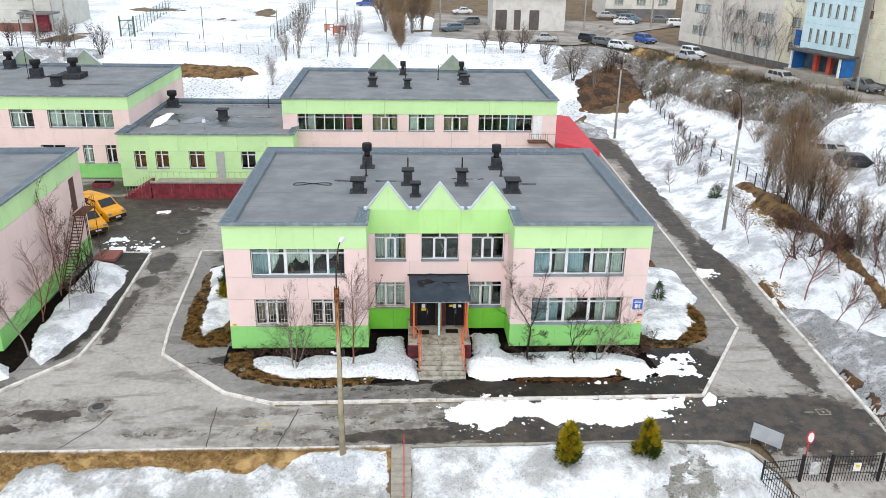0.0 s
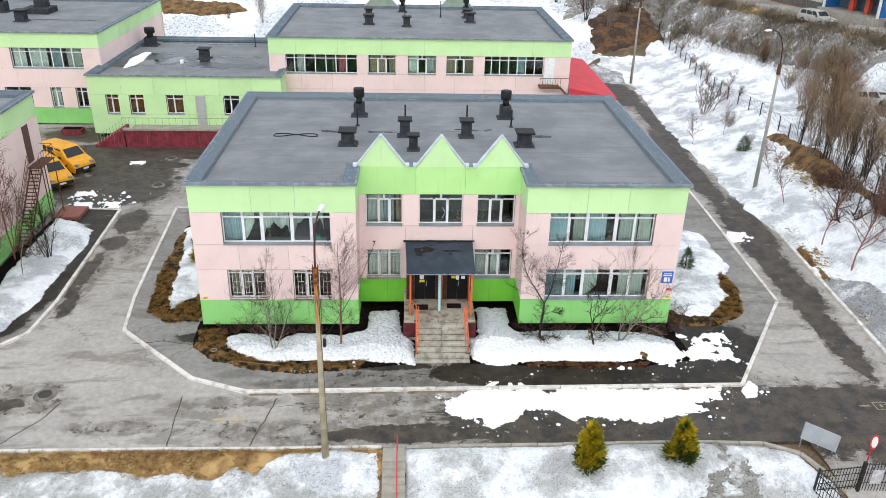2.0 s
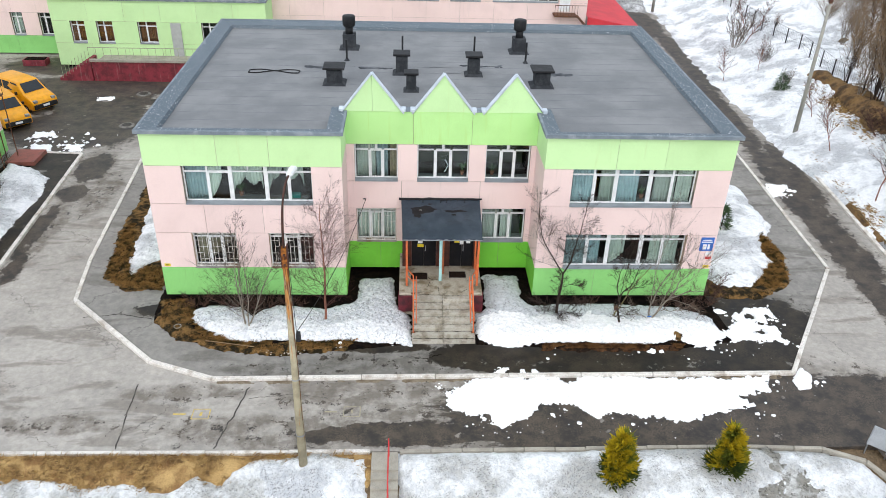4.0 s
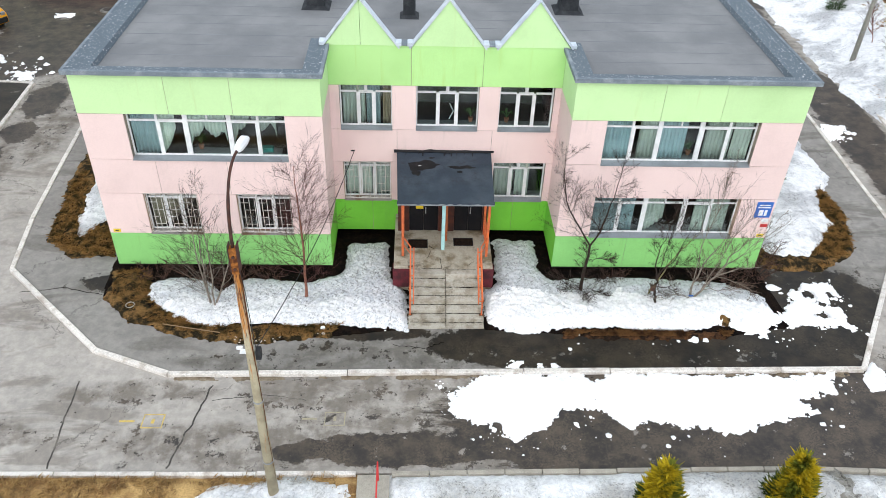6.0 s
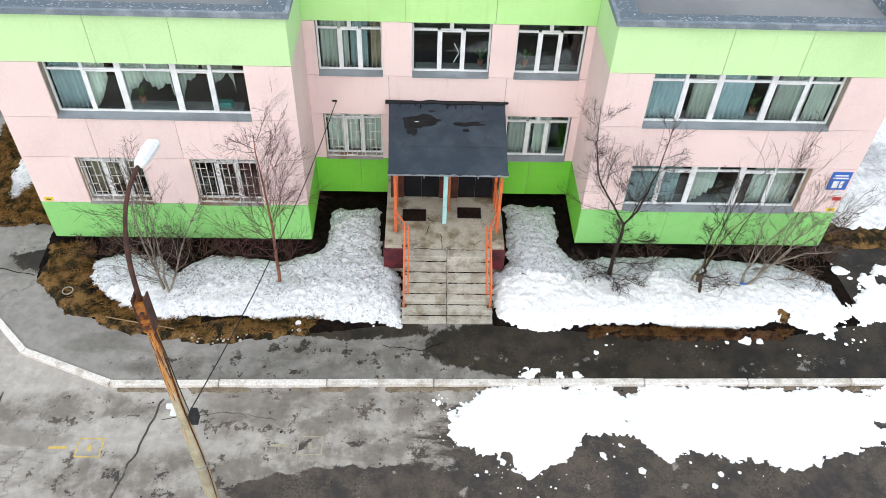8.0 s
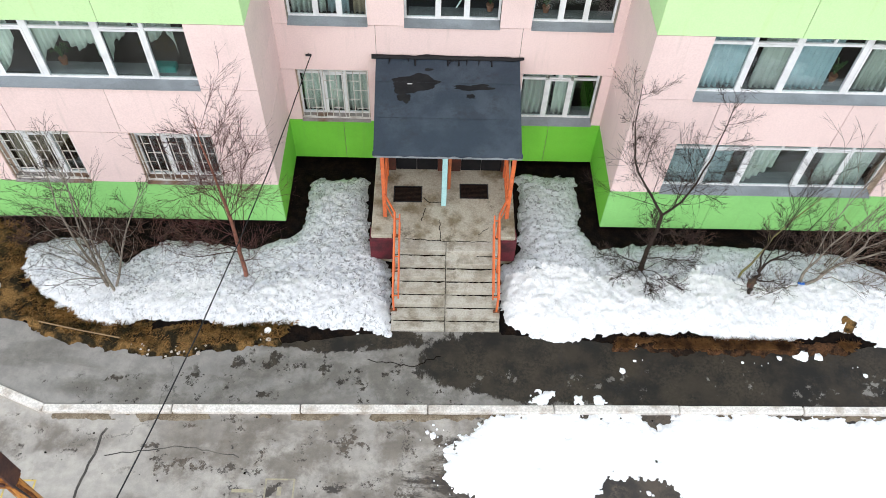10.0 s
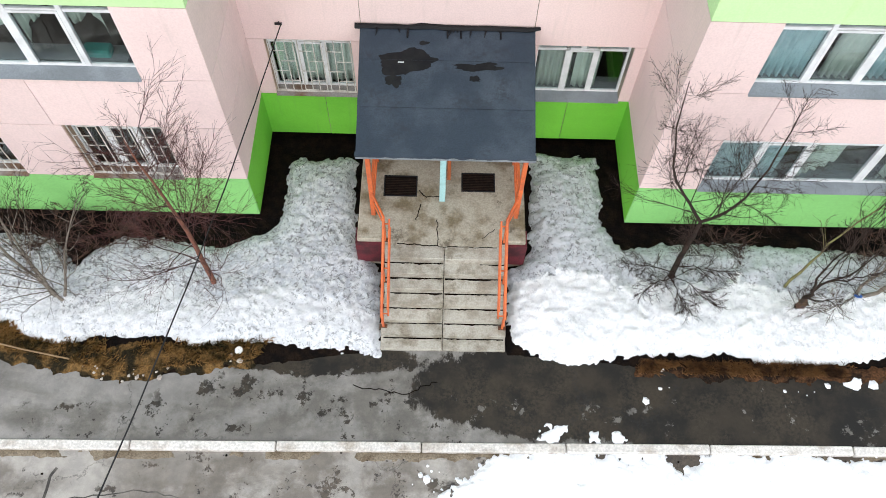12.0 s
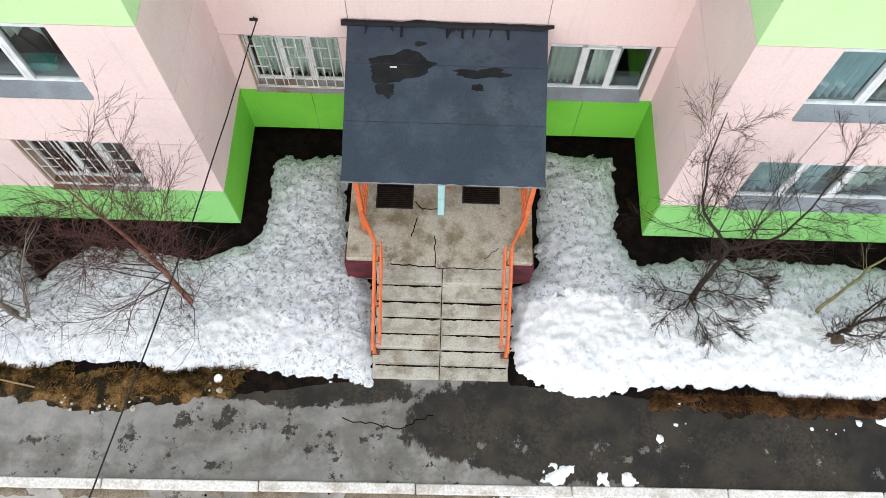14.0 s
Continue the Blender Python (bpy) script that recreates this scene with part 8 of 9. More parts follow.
def lamp_post(x, y, z, h, head, label, rusty=False):
    """A tapered concrete pole; a rusty bracket tube rises from its top and bends out to the lamp head."""
    t = thing("street_lamp", label, "street lamp", (x, y, z), "street lamps")
    part("pole", tube(bmesh.new(), [(x, y, z - 0.2), (x, y, z + h)], [0.165, 0.085], 14), RUSTYPOLE if rusty else POLECON, t, "rust-washed concrete pole" if rusty else "weathered concrete pole", True)
    sleeve = part("sleeve", bevelled(boxes((x - 0.1, x + 0.1, y - 0.1, y + 0.1, z + h - 0.72, z + h + 0.02)), 0.015), SLEEVERUST if rusty else RUST, t, "rusty steel sleeve")
    part("clamp_plate", boxes((x + 0.085, x + 0.112, y - 0.11, y + 0.11, z + h - 0.66, z + h + 0.12), (x - 0.112, x - 0.085, y - 0.11, y + 0.11, z + h - 0.66, z + h + 0.12)), BROWNSTEEL, sleeve, "dark steel side plates")
    for dz in (0.2, 0.55):
        part("bolt", tube(bmesh.new(), [(x, y - 0.125, z + h - dz), (x, y - 0.095, z + h - dz)], 0.04, 8), BROWNSTEEL, sleeve)
    streak = bmesh.new()
    for q0, q1 in ((-0.75, -0.3), (2.6, 2.9)):
        ring = []
        for s in range(9):
            zz = z + 1.0 + (h - 1.75) * s / 8
            r = 0.17 - 0.085 * (zz - z) / h + 0.004
            wob = 0.5 * noise.noise((s * 0.7, q0, x))
            ring.append([streak.verts.new((x + r * math.cos(q), y + r * math.sin(q), zz)) for q in (q0 + wob + (1 - s / 8) * 0.2, (q0 + q1) / 2 + wob, q1 + wob - (1 - s / 8) * 0.2)])
        for a, b in zip(ring, ring[1:]):
            for c in range(2):
                streak.faces.new((a[c], a[c + 1], b[c + 1], b[c]))
    part("rust_streak", streak, RUSTPOLE if rusty else POLESTAIN, t, "brown rust streak down the concrete")
    hx, hy, hz = head
    arm = []
    for k in range(13):
        u = k / 12
        arm.append((x + (hx - x) * u ** 2.2, y + (hy - y) * u ** 2.2, z + h + (hz - z - h) * math.sin(u * math.pi / 2)))
    part("bracket", tube(bmesh.new(), arm, [0.042] * 6 + [0.034] * 7, 8), BROWNSTEEL, t, "bent brown steel tube", True)
    d = Vector((hx - x, hy - y, 0)).normalized()
    n = Vector((-d.y, d.x, 0))
    bm = bmesh.new()
    rings = []
    for s, w, hh in ((-0.33, 0.06, 0.04), (-0.22, 0.1, 0.07), (0.1, 0.125, 0.085), (0.3, 0.115, 0.06), (0.35, 0.08, 0.03)):
        c = Vector((hx, hy, hz)) + d * (s + 0.3)
        rings.append([bm.verts.new(c + n * a * w + Vector((0, 0, b * hh))) for a, b in ((-1, -0.6), (1, -0.6), (1, 0.3), (0.6, 1), (-0.6, 1), (-1, 0.3))])
    for a, b in zip(rings, rings[1:]):
        for k in range(6):
            bm.faces.new((a[k], a[(k + 1) % 6], b[(k + 1) % 6], b[k]))
    bm.faces.new(rings[0][::-1]), bm.faces.new(rings[-1])
    bmesh.ops.recalc_face_normals(bm, faces=bm.faces)
    part("lamp_head", bm, WHITE, t, "white lamp head", False)
    for q in (0.18, 0.45):
        part("clamp", tube(bmesh.new(), [(x, y, z + h * q), (x, y, z + h * q + 0.05)], 0.178 - 0.085 * q, 12), STEEL, t)
    return t


near = lamp_post(-2.14, 34.72, -0.05, 9.5, (-2.0, 35.85, 11.38), "tall concrete street lamp with a rusty bracket and white head", True)
part("insulator", bevelled(boxes((-2.56, -2.4, 34.97, 35.06, 5.9, 5.99), (-2.45, -2.2, 34.8, 34.98, 5.93, 5.95)), 0.012), WHITE, near, "white porcelain insulator on a short arm")
part("cable_box", boxes((-1.99, -1.86, 34.62, 34.82, 5.9, 6.2)), BLACKMETAL, near, "small dark junction box")
part("service_wire", tube(bmesh.new(), [(-1.96, 34.68, 5.95), (-1.98, 34.63, 7.2), (-2.0, 34.64, 8.2), (-2.04, 34.63, 8.9)], 0.011, 5), CABLE, near, "loose black wire")
lamp_post(30.1, 66.8, 0.6, 9.9, (28.5, 66.0, 13.3), "weathered concrete street lamp with a rusty top on the snowy bank")
lamp_post(29.2, 103.0, 0.4, 9.6, (29.0, 101.0, 11.6), "grey concrete street lamp at the end of the road")
lamp_post(50.2, 84.5, 8.3, 10.0, (50.6, 86.0, 20.0), "grey concrete street lamp beside the upper road")
for x, y, h in ((-12.3, 165, 9), (37.3, 163, 9), (50, 160, 9), (-52, 131, 10), (-57, 132, 9), (8, 158, 10)):
    t = thing("utility_pole", "distant grey concrete utility pole", "utility pole", (x, y, float(land(x, y))), "utility poles")
    part("pole", tube(bmesh.new(), [(x, y, float(land(x, y)) - 0.2), (x, y, float(land(x, y)) + h)], [0.18, 0.11], 8), POLECON, t)


def cable(a, b, sag, r, label):
    pts = []
    for k in range(25):
        u = k / 24
        p = Vector(a).lerp(Vector(b), u)
        e = 0.022 * noise.noise((k * 1.4, r * 100, 3)) if 0 < k < 24 else 0.0
        pts.append((p.x + e, p.y, p.z - sag * 4 * u * (1 - u) + e))
    t = part("overhead_cable", tube(bmesh.new(), pts, r, 5), CABLE)
    tagged(t, label, "cable")


cable((-1.98, 34.76, 6.2), (-0.38, NY - 0.07, 4.45), 0.5, 0.013, "black cable sagging from the lamp pole to the wall")

# ---- gate, fence and signs by the drive ----
fence = thing("drive_fence", "black steel fence and gates across the drive", "fence", (21, 33.4, -1.2))
def fence_panel(owner, a, b, z0, z1, bars, name):
    """A steel frame between two posts; its rails and upright bars are pieces of their own."""
    n = Vector((b[0] - a[0], b[1] - a[1], 0))
    lo, hi = z0 + 0.12, z1 - 0.06
    frame_loop = tube(bmesh.new(), [(a[0], a[1], lo), (a[0], a[1], hi), (b[0], b[1], hi), (b[0], b[1], lo), (a[0], a[1], lo)], 0.024, 4)
    panel = part(name, frame_loop, BLACK, owner)
    for share in (0.38, 0.68):
        z = z0 + (z1 - z0) * share
        part("rail", tube(bmesh.new(), [(a[0], a[1], z), (b[0], b[1], z)], 0.024, 4), BLACK, panel)
    for k in range(1, bars):
        x, y = a[0] + n.x * k / bars, a[1] + n.y * k / bars
        part("bar", tube(bmesh.new(), [(x, y, z0), (x, y, z1)], 0.016, 4), BLACK, panel)


for x, y, z, h, r in ((19.3, 33.2, -0.95, 1.45, 0.04), (21.45, 33.45, -1.35, 1.95, 0.07), (22.95, 33.4, -1.5, 2.15, 0.07), (25.6, 33.4, -1.4, 2.1, 0.06), (27.4, 33.5, -1.0, 2.0, 0.06)):
    part("post", boxes((x - r, x + r, y - r, y + r, z - 0.1, z + h)), BLACK, fence, "black steel post")
fence_panel(fence, (19.3, 33.2), (21.4, 33.45), -0.85, 0.4, 14, "fence_panel")
fence_panel(fence, (21.52, 33.45), (22.88, 33.4), -1.2, 0.55, 10, "wicket_gate")
fence_panel(fence, (23.02, 33.4), (25.54, 33.4), -1.2, 0.58, 16, "gate_leaf")
fence_panel(fence, (25.66, 33.4), (27.36, 33.5), -1.2, 0.7, 10, "gate_leaf")
fence_panel(fence, (19.3, 33.2), (20.2, 30.0), -1.3, 0.2, 20, "fence_panel")
BOARDGREY = surface("notice_paper", (0.55, 0.55, 0.56), (0.40, 0.40, 0.41), 5.0, (0.45, 0.55))
part("notice_board", boxes((21.85, 22.35, 33.36, 33.38, -0.55, 0.2)), BOARDGREY, fence, "white notice board on the gate")
part("notice_board", boxes((24.1, 24.5, 33.33, 33.35, -0.35, 0.15)), WHITE, fence, "white notice with an orange mark")
part("notice_mark", boxes((24.2, 24.4, 33.31, 33.327, -0.12, 0.05)), YELLOW, fence)
board = thing("information_board", "blank grey board on thin steel legs, seen from behind", "sign", (20.2, 34.6, -0.5))
bm = bmesh.new()
hexa(bm, [(19.45, 35.35, 0.38), (20.95, 34.85, -0.05), (20.95, 34.9, -0.05), (19.45, 35.4, 0.38), (19.5, 35.35, 1.3), (21.0, 34.85, 0.85), (21.0, 34.9, 0.85), (19.5, 35.4, 1.3)])
part("panel", bm, surface("board_back", (0.42, 0.44, 0.46), (0.36, 0.38, 0.4), 1.5, rough=0.5, metal=0.2), board)
for x, y, z in ((20.25, 35.15, 0.2), (20.85, 34.92, 0.0), (19.55, 35.4, 0.4)):
    part("leg", tube(bmesh.new(), [(x, y + 0.04, -0.7), (x, y + 0.04, z + 0.6)], 0.03, 6), STEEL, board)
stop = thing("no_entry_sign", "round white road sign with a red rim on a post", "road sign", (21.72, 33.7, -1.2))
part("post", tube(bmesh.new(), [(21.74, 33.75, -1.3), (21.7, 33.75, 1.7)], 0.03, 8), SIGNRED, stop)
for r, d, m, n in ((0.34, 0.0, SIGNRED, "disc"), (0.25, 0.014, WHITE, "face")):
    bm = bmesh.new()
    tube(bm, [(21.72 + 0.5 * d, 33.70 - 0.87 * d, 1.5), (21.72 + 0.5 * (d + 0.013), 33.70 - 0.87 * (d + 0.013), 1.503)], r, 24)
    part(n, bm, m, stop)

# ---- fences on the bank and the field ----
def mesh_fence(name, label, line, h, gap, mat, wires=(0.15, 0.6, 1.0)):
    t = thing(name, label, "fence", (line[0][0], line[0][1], 0))
    for (ax, ay), (bx, by) in zip(line, line[1:]):
        run = math.hypot(bx - ax, by - ay)
        n = max(1, round(run / gap))
        for k in range(n):
            x, y = ax + (bx - ax) * k / n, ay + (by - ay) * k / n
            x2, y2 = ax + (bx - ax) * (k + 1) / n, ay + (by - ay) * (k + 1) / n
            z, z2 = float(land(x, y)), float(land(x2, y2))
            part("post", boxes((x - 0.04, x + 0.04, y - 0.04, y + 0.04, z - 0.1, z + h)), mat, t)
            bm = bmesh.new()
            for w in wires:
                tube(bm, [(x, y, z + h * w), (x2, y2, z2 + h * w)], 0.014, 3)
            for j in range(1, 8):
                q = j / 8
                tube(bm, [(x + (x2 - x) * q, y + (y2 - y) * q, z + (z2 - z) * q + h * 0.1), (x + (x2 - x) * q, y + (y2 - y) * q, z + (z2 - z) * q + h)], 0.008, 3)
            part("mesh_panel", bm, mat, t)


mesh_fence("bank_fence", "dark steel mesh fence along the snowy bank", [(36.6, 118), (36.7, 110), (35.6, 97), (35.4, 88), (36.0, 81), (35.7, 74), (36.1, 62.5), (36.1, 58), (35.9, 53), (35.6, 44)], 1.7, 2.4, BLACK)
mesh_fence("field_fence", "low dark fence across the snow field", [(-63, 131), (-48, 130.6), (-33, 129.2), (-19, 127.5), (-11, 129.6), (5, 128.8), (14, 129.5), (26, 129.3)], 1.9, 3.0, surface("grey_fence_steel", (0.10, 0.10, 0.10), (0.14, 0.13, 0.12), 2), (0.9,))
GREENFENCE = plain("dark_green_fence", (0.03, 0.09, 0.075), 0.6)
mesh_fence("court_fence", "dark green mesh fence of the sports court", [(-46.9, 144.5), (-50.0, 183)], 3.0, 3.0, GREENFENCE)
mesh_fence("court_fence", "dark green mesh fence of the sports court", [(-21.6, 139.4), (-19, 190)], 3.0, 3.0, GREENFENCE)
mesh_fence("court_fence", "dark green mesh fence of the sports court", [(-46.9, 144.5), (-21.6, 139.4)], 1.2, 4.0, GREENFENCE, (0.95,))


for x, y, w, tall, m, lb in ((-11.7, 147.3, 2.2, 2.1, SIGNRED, "faded red climbing frame in the snow field"), (-13.6, 151.4, 1.6, 1.9, RUST, "rusty brown play frame in the snow field")):
    z = float(land(x, y))
    t = thing("play_frame", lb, "play frame", (x, y, z), "play frames")
    for a, b in ((0, 0), (w, 0), (0, 1.2), (w, 1.2)):
        part("post", boxes((x + a - 0.06, x + a + 0.06, y + b - 0.06, y + b + 0.06, z - 0.1, z + tall)), m, t)
    for q in (0.45, 0.72, 0.98):
        part("bar", boxes((x, x + w, y - 0.05, y + 0.05, z + tall * q - 0.05, z + tall * q + 0.05)), m, t)
    part("panel", boxes((x + 0.1, x + w * 0.6, y - 0.09, y - 0.055, z + tall * 0.45, z + tall * 0.95)), surface("faded_orange_board", (0.62, 0.25, 0.16), (0.5, 0.2, 0.14), 1.0), t, "faded orange board")
gate_x, gate_y = -48.3, 144.3
court_gate = thing("court_gate", "tall dark green steel gate of the sports court", "gate", (gate_x, gate_y, float(land(gate_x, gate_y))))
for a in (0.0, 2.4):
    part("post", boxes((gate_x + a - 0.1, gate_x + a + 0.1, gate_y - 0.1, gate_y + 0.1, 7.4, 11.4)), GREENFENCE, court_gate)
bm = bmesh.new()
for k in range(13):
    box(bm, gate_x + 0.2 * k - 0.02, gate_x + 0.2 * k + 0.02, gate_y - 0.02, gate_y + 0.02, 7.7, 10.6)
for z in (7.8, 9.2, 10.6):
    box(bm, gate_x, gate_x + 2.4, gate_y - 0.04, gate_y + 0.04, z - 0.05, z + 0.05)
part("leaf", bm, GREENFENCE, court_gate)
for x, y, h in ((-33.0, 139.9, 6.0), (-20.6, 140.5, 5.5), (-11.0, 127.3, 7.5)):
    z = float(land(x, y))
    t = thing("field_pole", "thin dark steel pole in the snow field", "pole", (x, y, z), "field poles")
    part("pole", tube(bmesh.new(), [(x, y, z - 0.2), (x, y, z + h)], 0.06, 8), GREENFENCE, t)
    part("foot", tube(bmesh.new(), [(x, y, z - 0.1), (x, y, z + 0.35)], [0.14, 0.09], 8), CONCRETE, t)

# ---- cars ----
def car(x, y, heading, paint, L=4.3, W=1.72, H=1.48, style="sedan", label="", category="car", at_z=None):
    """A parked car: bevelled body, tapered cabin with glass, four wheels, lamps."""
    t = thing("car" if category == "car" else "minivan", label, category)
    belt = H * 0.6
    prof = {"sedan": [(-0.5, 0.3), (-0.49, 0.62), (-0.42, 0.66), (-0.2, 0.66), (0.18, 0.65), (0.44, 0.55), (0.5, 0.42), (0.49, 0.2), (-0.48, 0.2)],
            "wagon": [(-0.5, 0.3), (-0.495, 0.64), (-0.2, 0.67), (0.18, 0.65), (0.44, 0.56), (0.5, 0.42), (0.49, 0.2), (-0.48, 0.2)],
            "van": [(-0.5, 0.25), (-0.498, 0.62), (-0.48, 0.94), (-0.45, 1.0), (-0.1, 1.01), (0.14, 0.985), (0.31, 0.64), (0.43, 0.55), (0.485, 0.46), (0.5, 0.34), (0.49, 0.16), (-0.48, 0.16)]}[style]
    bm = bmesh.new()
    lo, hi = [], []
    for px, pz in prof:
        side = 0.8 if pz > 0.9 else 0.96 if pz > 0.5 else 1
        lo.append(bm.verts.new((px * L, -W / 2 * side, pz * H))), hi.append(bm.verts.new((px * L, W / 2 * side, pz * H)))
    n = len(prof)
    bm.faces.new(lo), bm.faces.new(hi[::-1])
    for k in range(n):
        bm.faces.new((lo[k], hi[k], hi[(k + 1) % n], lo[(k + 1) % n]))
    bmesh.ops.recalc_face_normals(bm, faces=bm.faces)
    bevelled(bm, 0.07, 2)
    part("body", bm, paint, t, smooth=True)
    b0, b1, r0, r1 = {"sedan": (-0.36, 0.24, -0.2, 0.07), "wagon": (-0.49, 0.24, -0.44, 0.08), "van": (-0.492, 0.315, -0.478, 0.15)}[style]
    zb, zt = H * 0.63, H
    w0, w1 = W * 0.47, W * 0.39
    def lerp(p, q, u):
        return tuple(a + (b - a) * u for a, b in zip(p, q))
    c = [(b0 * L, -w0, zb), (b1 * L, -w0, zb), (b1 * L, w0, zb), (b0 * L, w0, zb), (r0 * L, -w1, zt), (r1 * L, -w1, zt), (r1 * L, w1, zt), (r0 * L, w1, zt)]
    if style != "van":
        bm = bmesh.new()
        hexa(bm, c)
        bmesh.ops.recalc_face_normals(bm, faces=bm.faces)
        bevelled(bm, 0.05, 2)
        part("cabin", bm, paint, t, smooth=True)
    def pane(name, p, q, r, s, m0, m1, off):
        bm = bmesh.new()
        k = [lerp(lerp(p, q, u), lerp(s, r, u), v) for u, v in ((m0, 0.14), (m1, 0.14), (m1, 0.86), (m0, 0.86))]
        nn = (Vector(q) - Vector(p)).cross(Vector(s) - Vector(p)).normalized() * off
        k = [Vector(a) for a in k]
        hexa(bm, [a - nn * 0.5 for a in k] + [a + nn for a in k])
        part(name, bm, CARGLASS, t)
    pane("windscreen", c[1], c[2], c[6], c[5], 0.08, 0.92, 0.02)
    pane("rear_window", c[3], c[0], c[4], c[7], 0.08, 0.92, 0.02)
    for m0, m1 in ((0.08, 0.36), (0.4, 0.66), (0.7, 0.93)):
        pane("side_window", c[0], c[1], c[5], c[4], m0, m1, 0.02)
        pane("side_window", c[2], c[3], c[7], c[6], 1 - m1, 1 - m0, 0.02)
    for wx in (-0.31 * L, 0.31 * L):
        for s in (-1, 1):
            wr = 0.3 if style != "van" else 0.33
            wheel = part("wheel", tube(bmesh.new(), [(wx, s * (W / 2 - 0.19), wr), (wx, s * (W / 2 + 0.015), wr)], wr, 16), TYRE, t)
            part("rim", tube(bmesh.new(), [(wx, s * (W / 2 + 0.01), wr), (wx, s * (W / 2 + 0.025), wr)], wr * 0.6, 12), STEEL, wheel)
    for s in (-1, 1):
        part("headlight", bevelled(boxes((0.46 * L, 0.5 * L, s * W * 0.36 - 0.16, s * W * 0.36 + 0.16, 0.42 * H, 0.51 * H)), 0.03), STEEL, t)
        part("tail_light", boxes((-0.503 * L, -0.485 * L, s * W * 0.4 - 0.1, s * W * 0.4 + 0.1, 0.45 * H, 0.6 * H)), SIGNRED, t)
        part("mirror", boxes((0.16 * L, 0.19 * L, s * W * 0.56 - 0.07, s * W * 0.56 + 0.07, 0.62 * H, 0.72 * H)), BLACK, t)
    part("bumper", bevelled(boxes((0.47 * L, 0.515 * L, -W * 0.46, W * 0.46, 0.2 * H, 0.36 * H)), 0.03), BLACK, t)
    part("number_plate", boxes((0.515 * L, 0.52 * L, -0.25, 0.25, 0.26 * H, 0.33 * H)), WHITE, t)
    z = float(land(x, y)) + 0.16 if at_z is None else at_z
    t.matrix_basis = pose(x, y, z, 0, 0, heading)
    return t


PAINTS = {"silver": (0.42, 0.43, 0.43), "white": (0.72, 0.73, 0.74), "black": (0.02, 0.022, 0.026), "blue": (0.03, 0.09, 0.34), "grey": (0.13, 0.14, 0.145), "green": (0.05, 0.09, 0.08), "steel": (0.10, 0.15, 0.20), "beige": (0.40, 0.38, 0.34)}
PAINTS = {k: plain("car_paint_" + k, v, 0.3) for k, v in PAINTS.items()}
car(-27.3, 71.6, -34, VANPAINT, 5.0, 2.0, 2.15, "van", "yellow-orange minivan parked in the yard", "minivan", 0.0)
car(-27.4, 68.4, -46, VANPAINT, 4.8, 1.9, 2.0, "van", "second yellow-orange minivan parked beside the wall", "minivan", 0.0)
for x, y, hd, p, st, lb in ((45.6, 78.6, -8, "silver", "van", "silver minivan parked on the snowy bank"), (46.4, 75.0, -14, "black", "wagon", "black estate car parked on the snowy bank"), (47.9, 97.0, -72, "beige", "wagon", "beige people carrier on the upper road"),
                            (42.9, 117.2, -74, "silver", "sedan", "silver saloon on the upper road"), (44.6, 119.9, -74, "white", "wagon", "white estate car on the upper road"), (42.0, 136.3, -70, "blue", "wagon", "blue hatchback on the upper road"),
                            (37.7, 135.2, -50, "white", "wagon", "white off-road car by the embankment"), (36.0, 139.9, -50, "grey", "wagon", "grey estate car by the embankment"), (34.4, 144.4, -55, "black", "wagon", "black car by the embankment"),
                            (10.2, 157.0, 200, "steel", "wagon", "dark blue off-road car behind the field"), (14.3, 167.0, 190, "grey", "wagon", "grey-blue car behind the field"), (14.0, 183.0, 190, "white", "sedan", "white car in the car park"), (26.4, 144.6, 0, "silver", "sedan", "grey old saloon by the bushes"),
                            (50.0, 180.0, -20, "green", "wagon", "dark car in the far car park"), (46.4, 167.0, -10, "white", "sedan", "white car in the far car park"), (45.6, 178.6, -15, "silver", "sedan", "silver car in the far car park"), (48.6, 170.0, -20, "steel", "van", "blue van in the far car park"),
                            (55.6, 172.0, -20, "grey", "sedan", "grey car in the far car park"), (-8.0, 196.0, 170, "blue", "wagon", "blue car far behind the field"), (55.4, 92.0, -70, "grey", "sedan", "grey car by the tower block"), (57.0, 86.0, -70, "silver", "wagon", "silver car by the tower block"), (57.0, 164.6, -10, "white", "wagon", "white car in the far car park")):
    car(x, y, hd, PAINTS[p], style=st, label=lb, L=4.7 if st == "van" else 4.4, H=1.85 if st == "van" else 1.5)

# ---- far buildings ----
TOWER = surface("pebble_panel", (0.70, 0.66, 0.595), (0.62, 0.58, 0.52), 0.6, (0.4, 0.7), 0.95, fine=6, grain=0.15, vary=0.08, streak=(0.33, 0.30, 0.25))
TOWERBASE = surface("grey_plinth", (0.17, 0.165, 0.165), (0.13, 0.125, 0.125), 0.8, rough=0.95)
YELLOWISH = surface("pale_yellow_panel", (0.78, 0.73, 0.56), (0.68, 0.63, 0.49), 0.6, rough=0.9, streak=(0.42, 0.38, 0.28))
SKYPANEL = surface("pale_blue_panel", (0.62, 0.80, 0.84), (0.55, 0.72, 0.76), 0.6, rough=0.9, streak=(0.30, 0.42, 0.46))
BRIGHTBLUE = surface("bright_blue_paint", (0.02, 0.16, 0.48), (0.02, 0.12, 0.36), 1.5, rough=0.7)
tower = thing("apartment_block", "grey pebble-faced apartment block with a pale blue stair tower", "building", (54, 111, 8.5))
G = 8.4
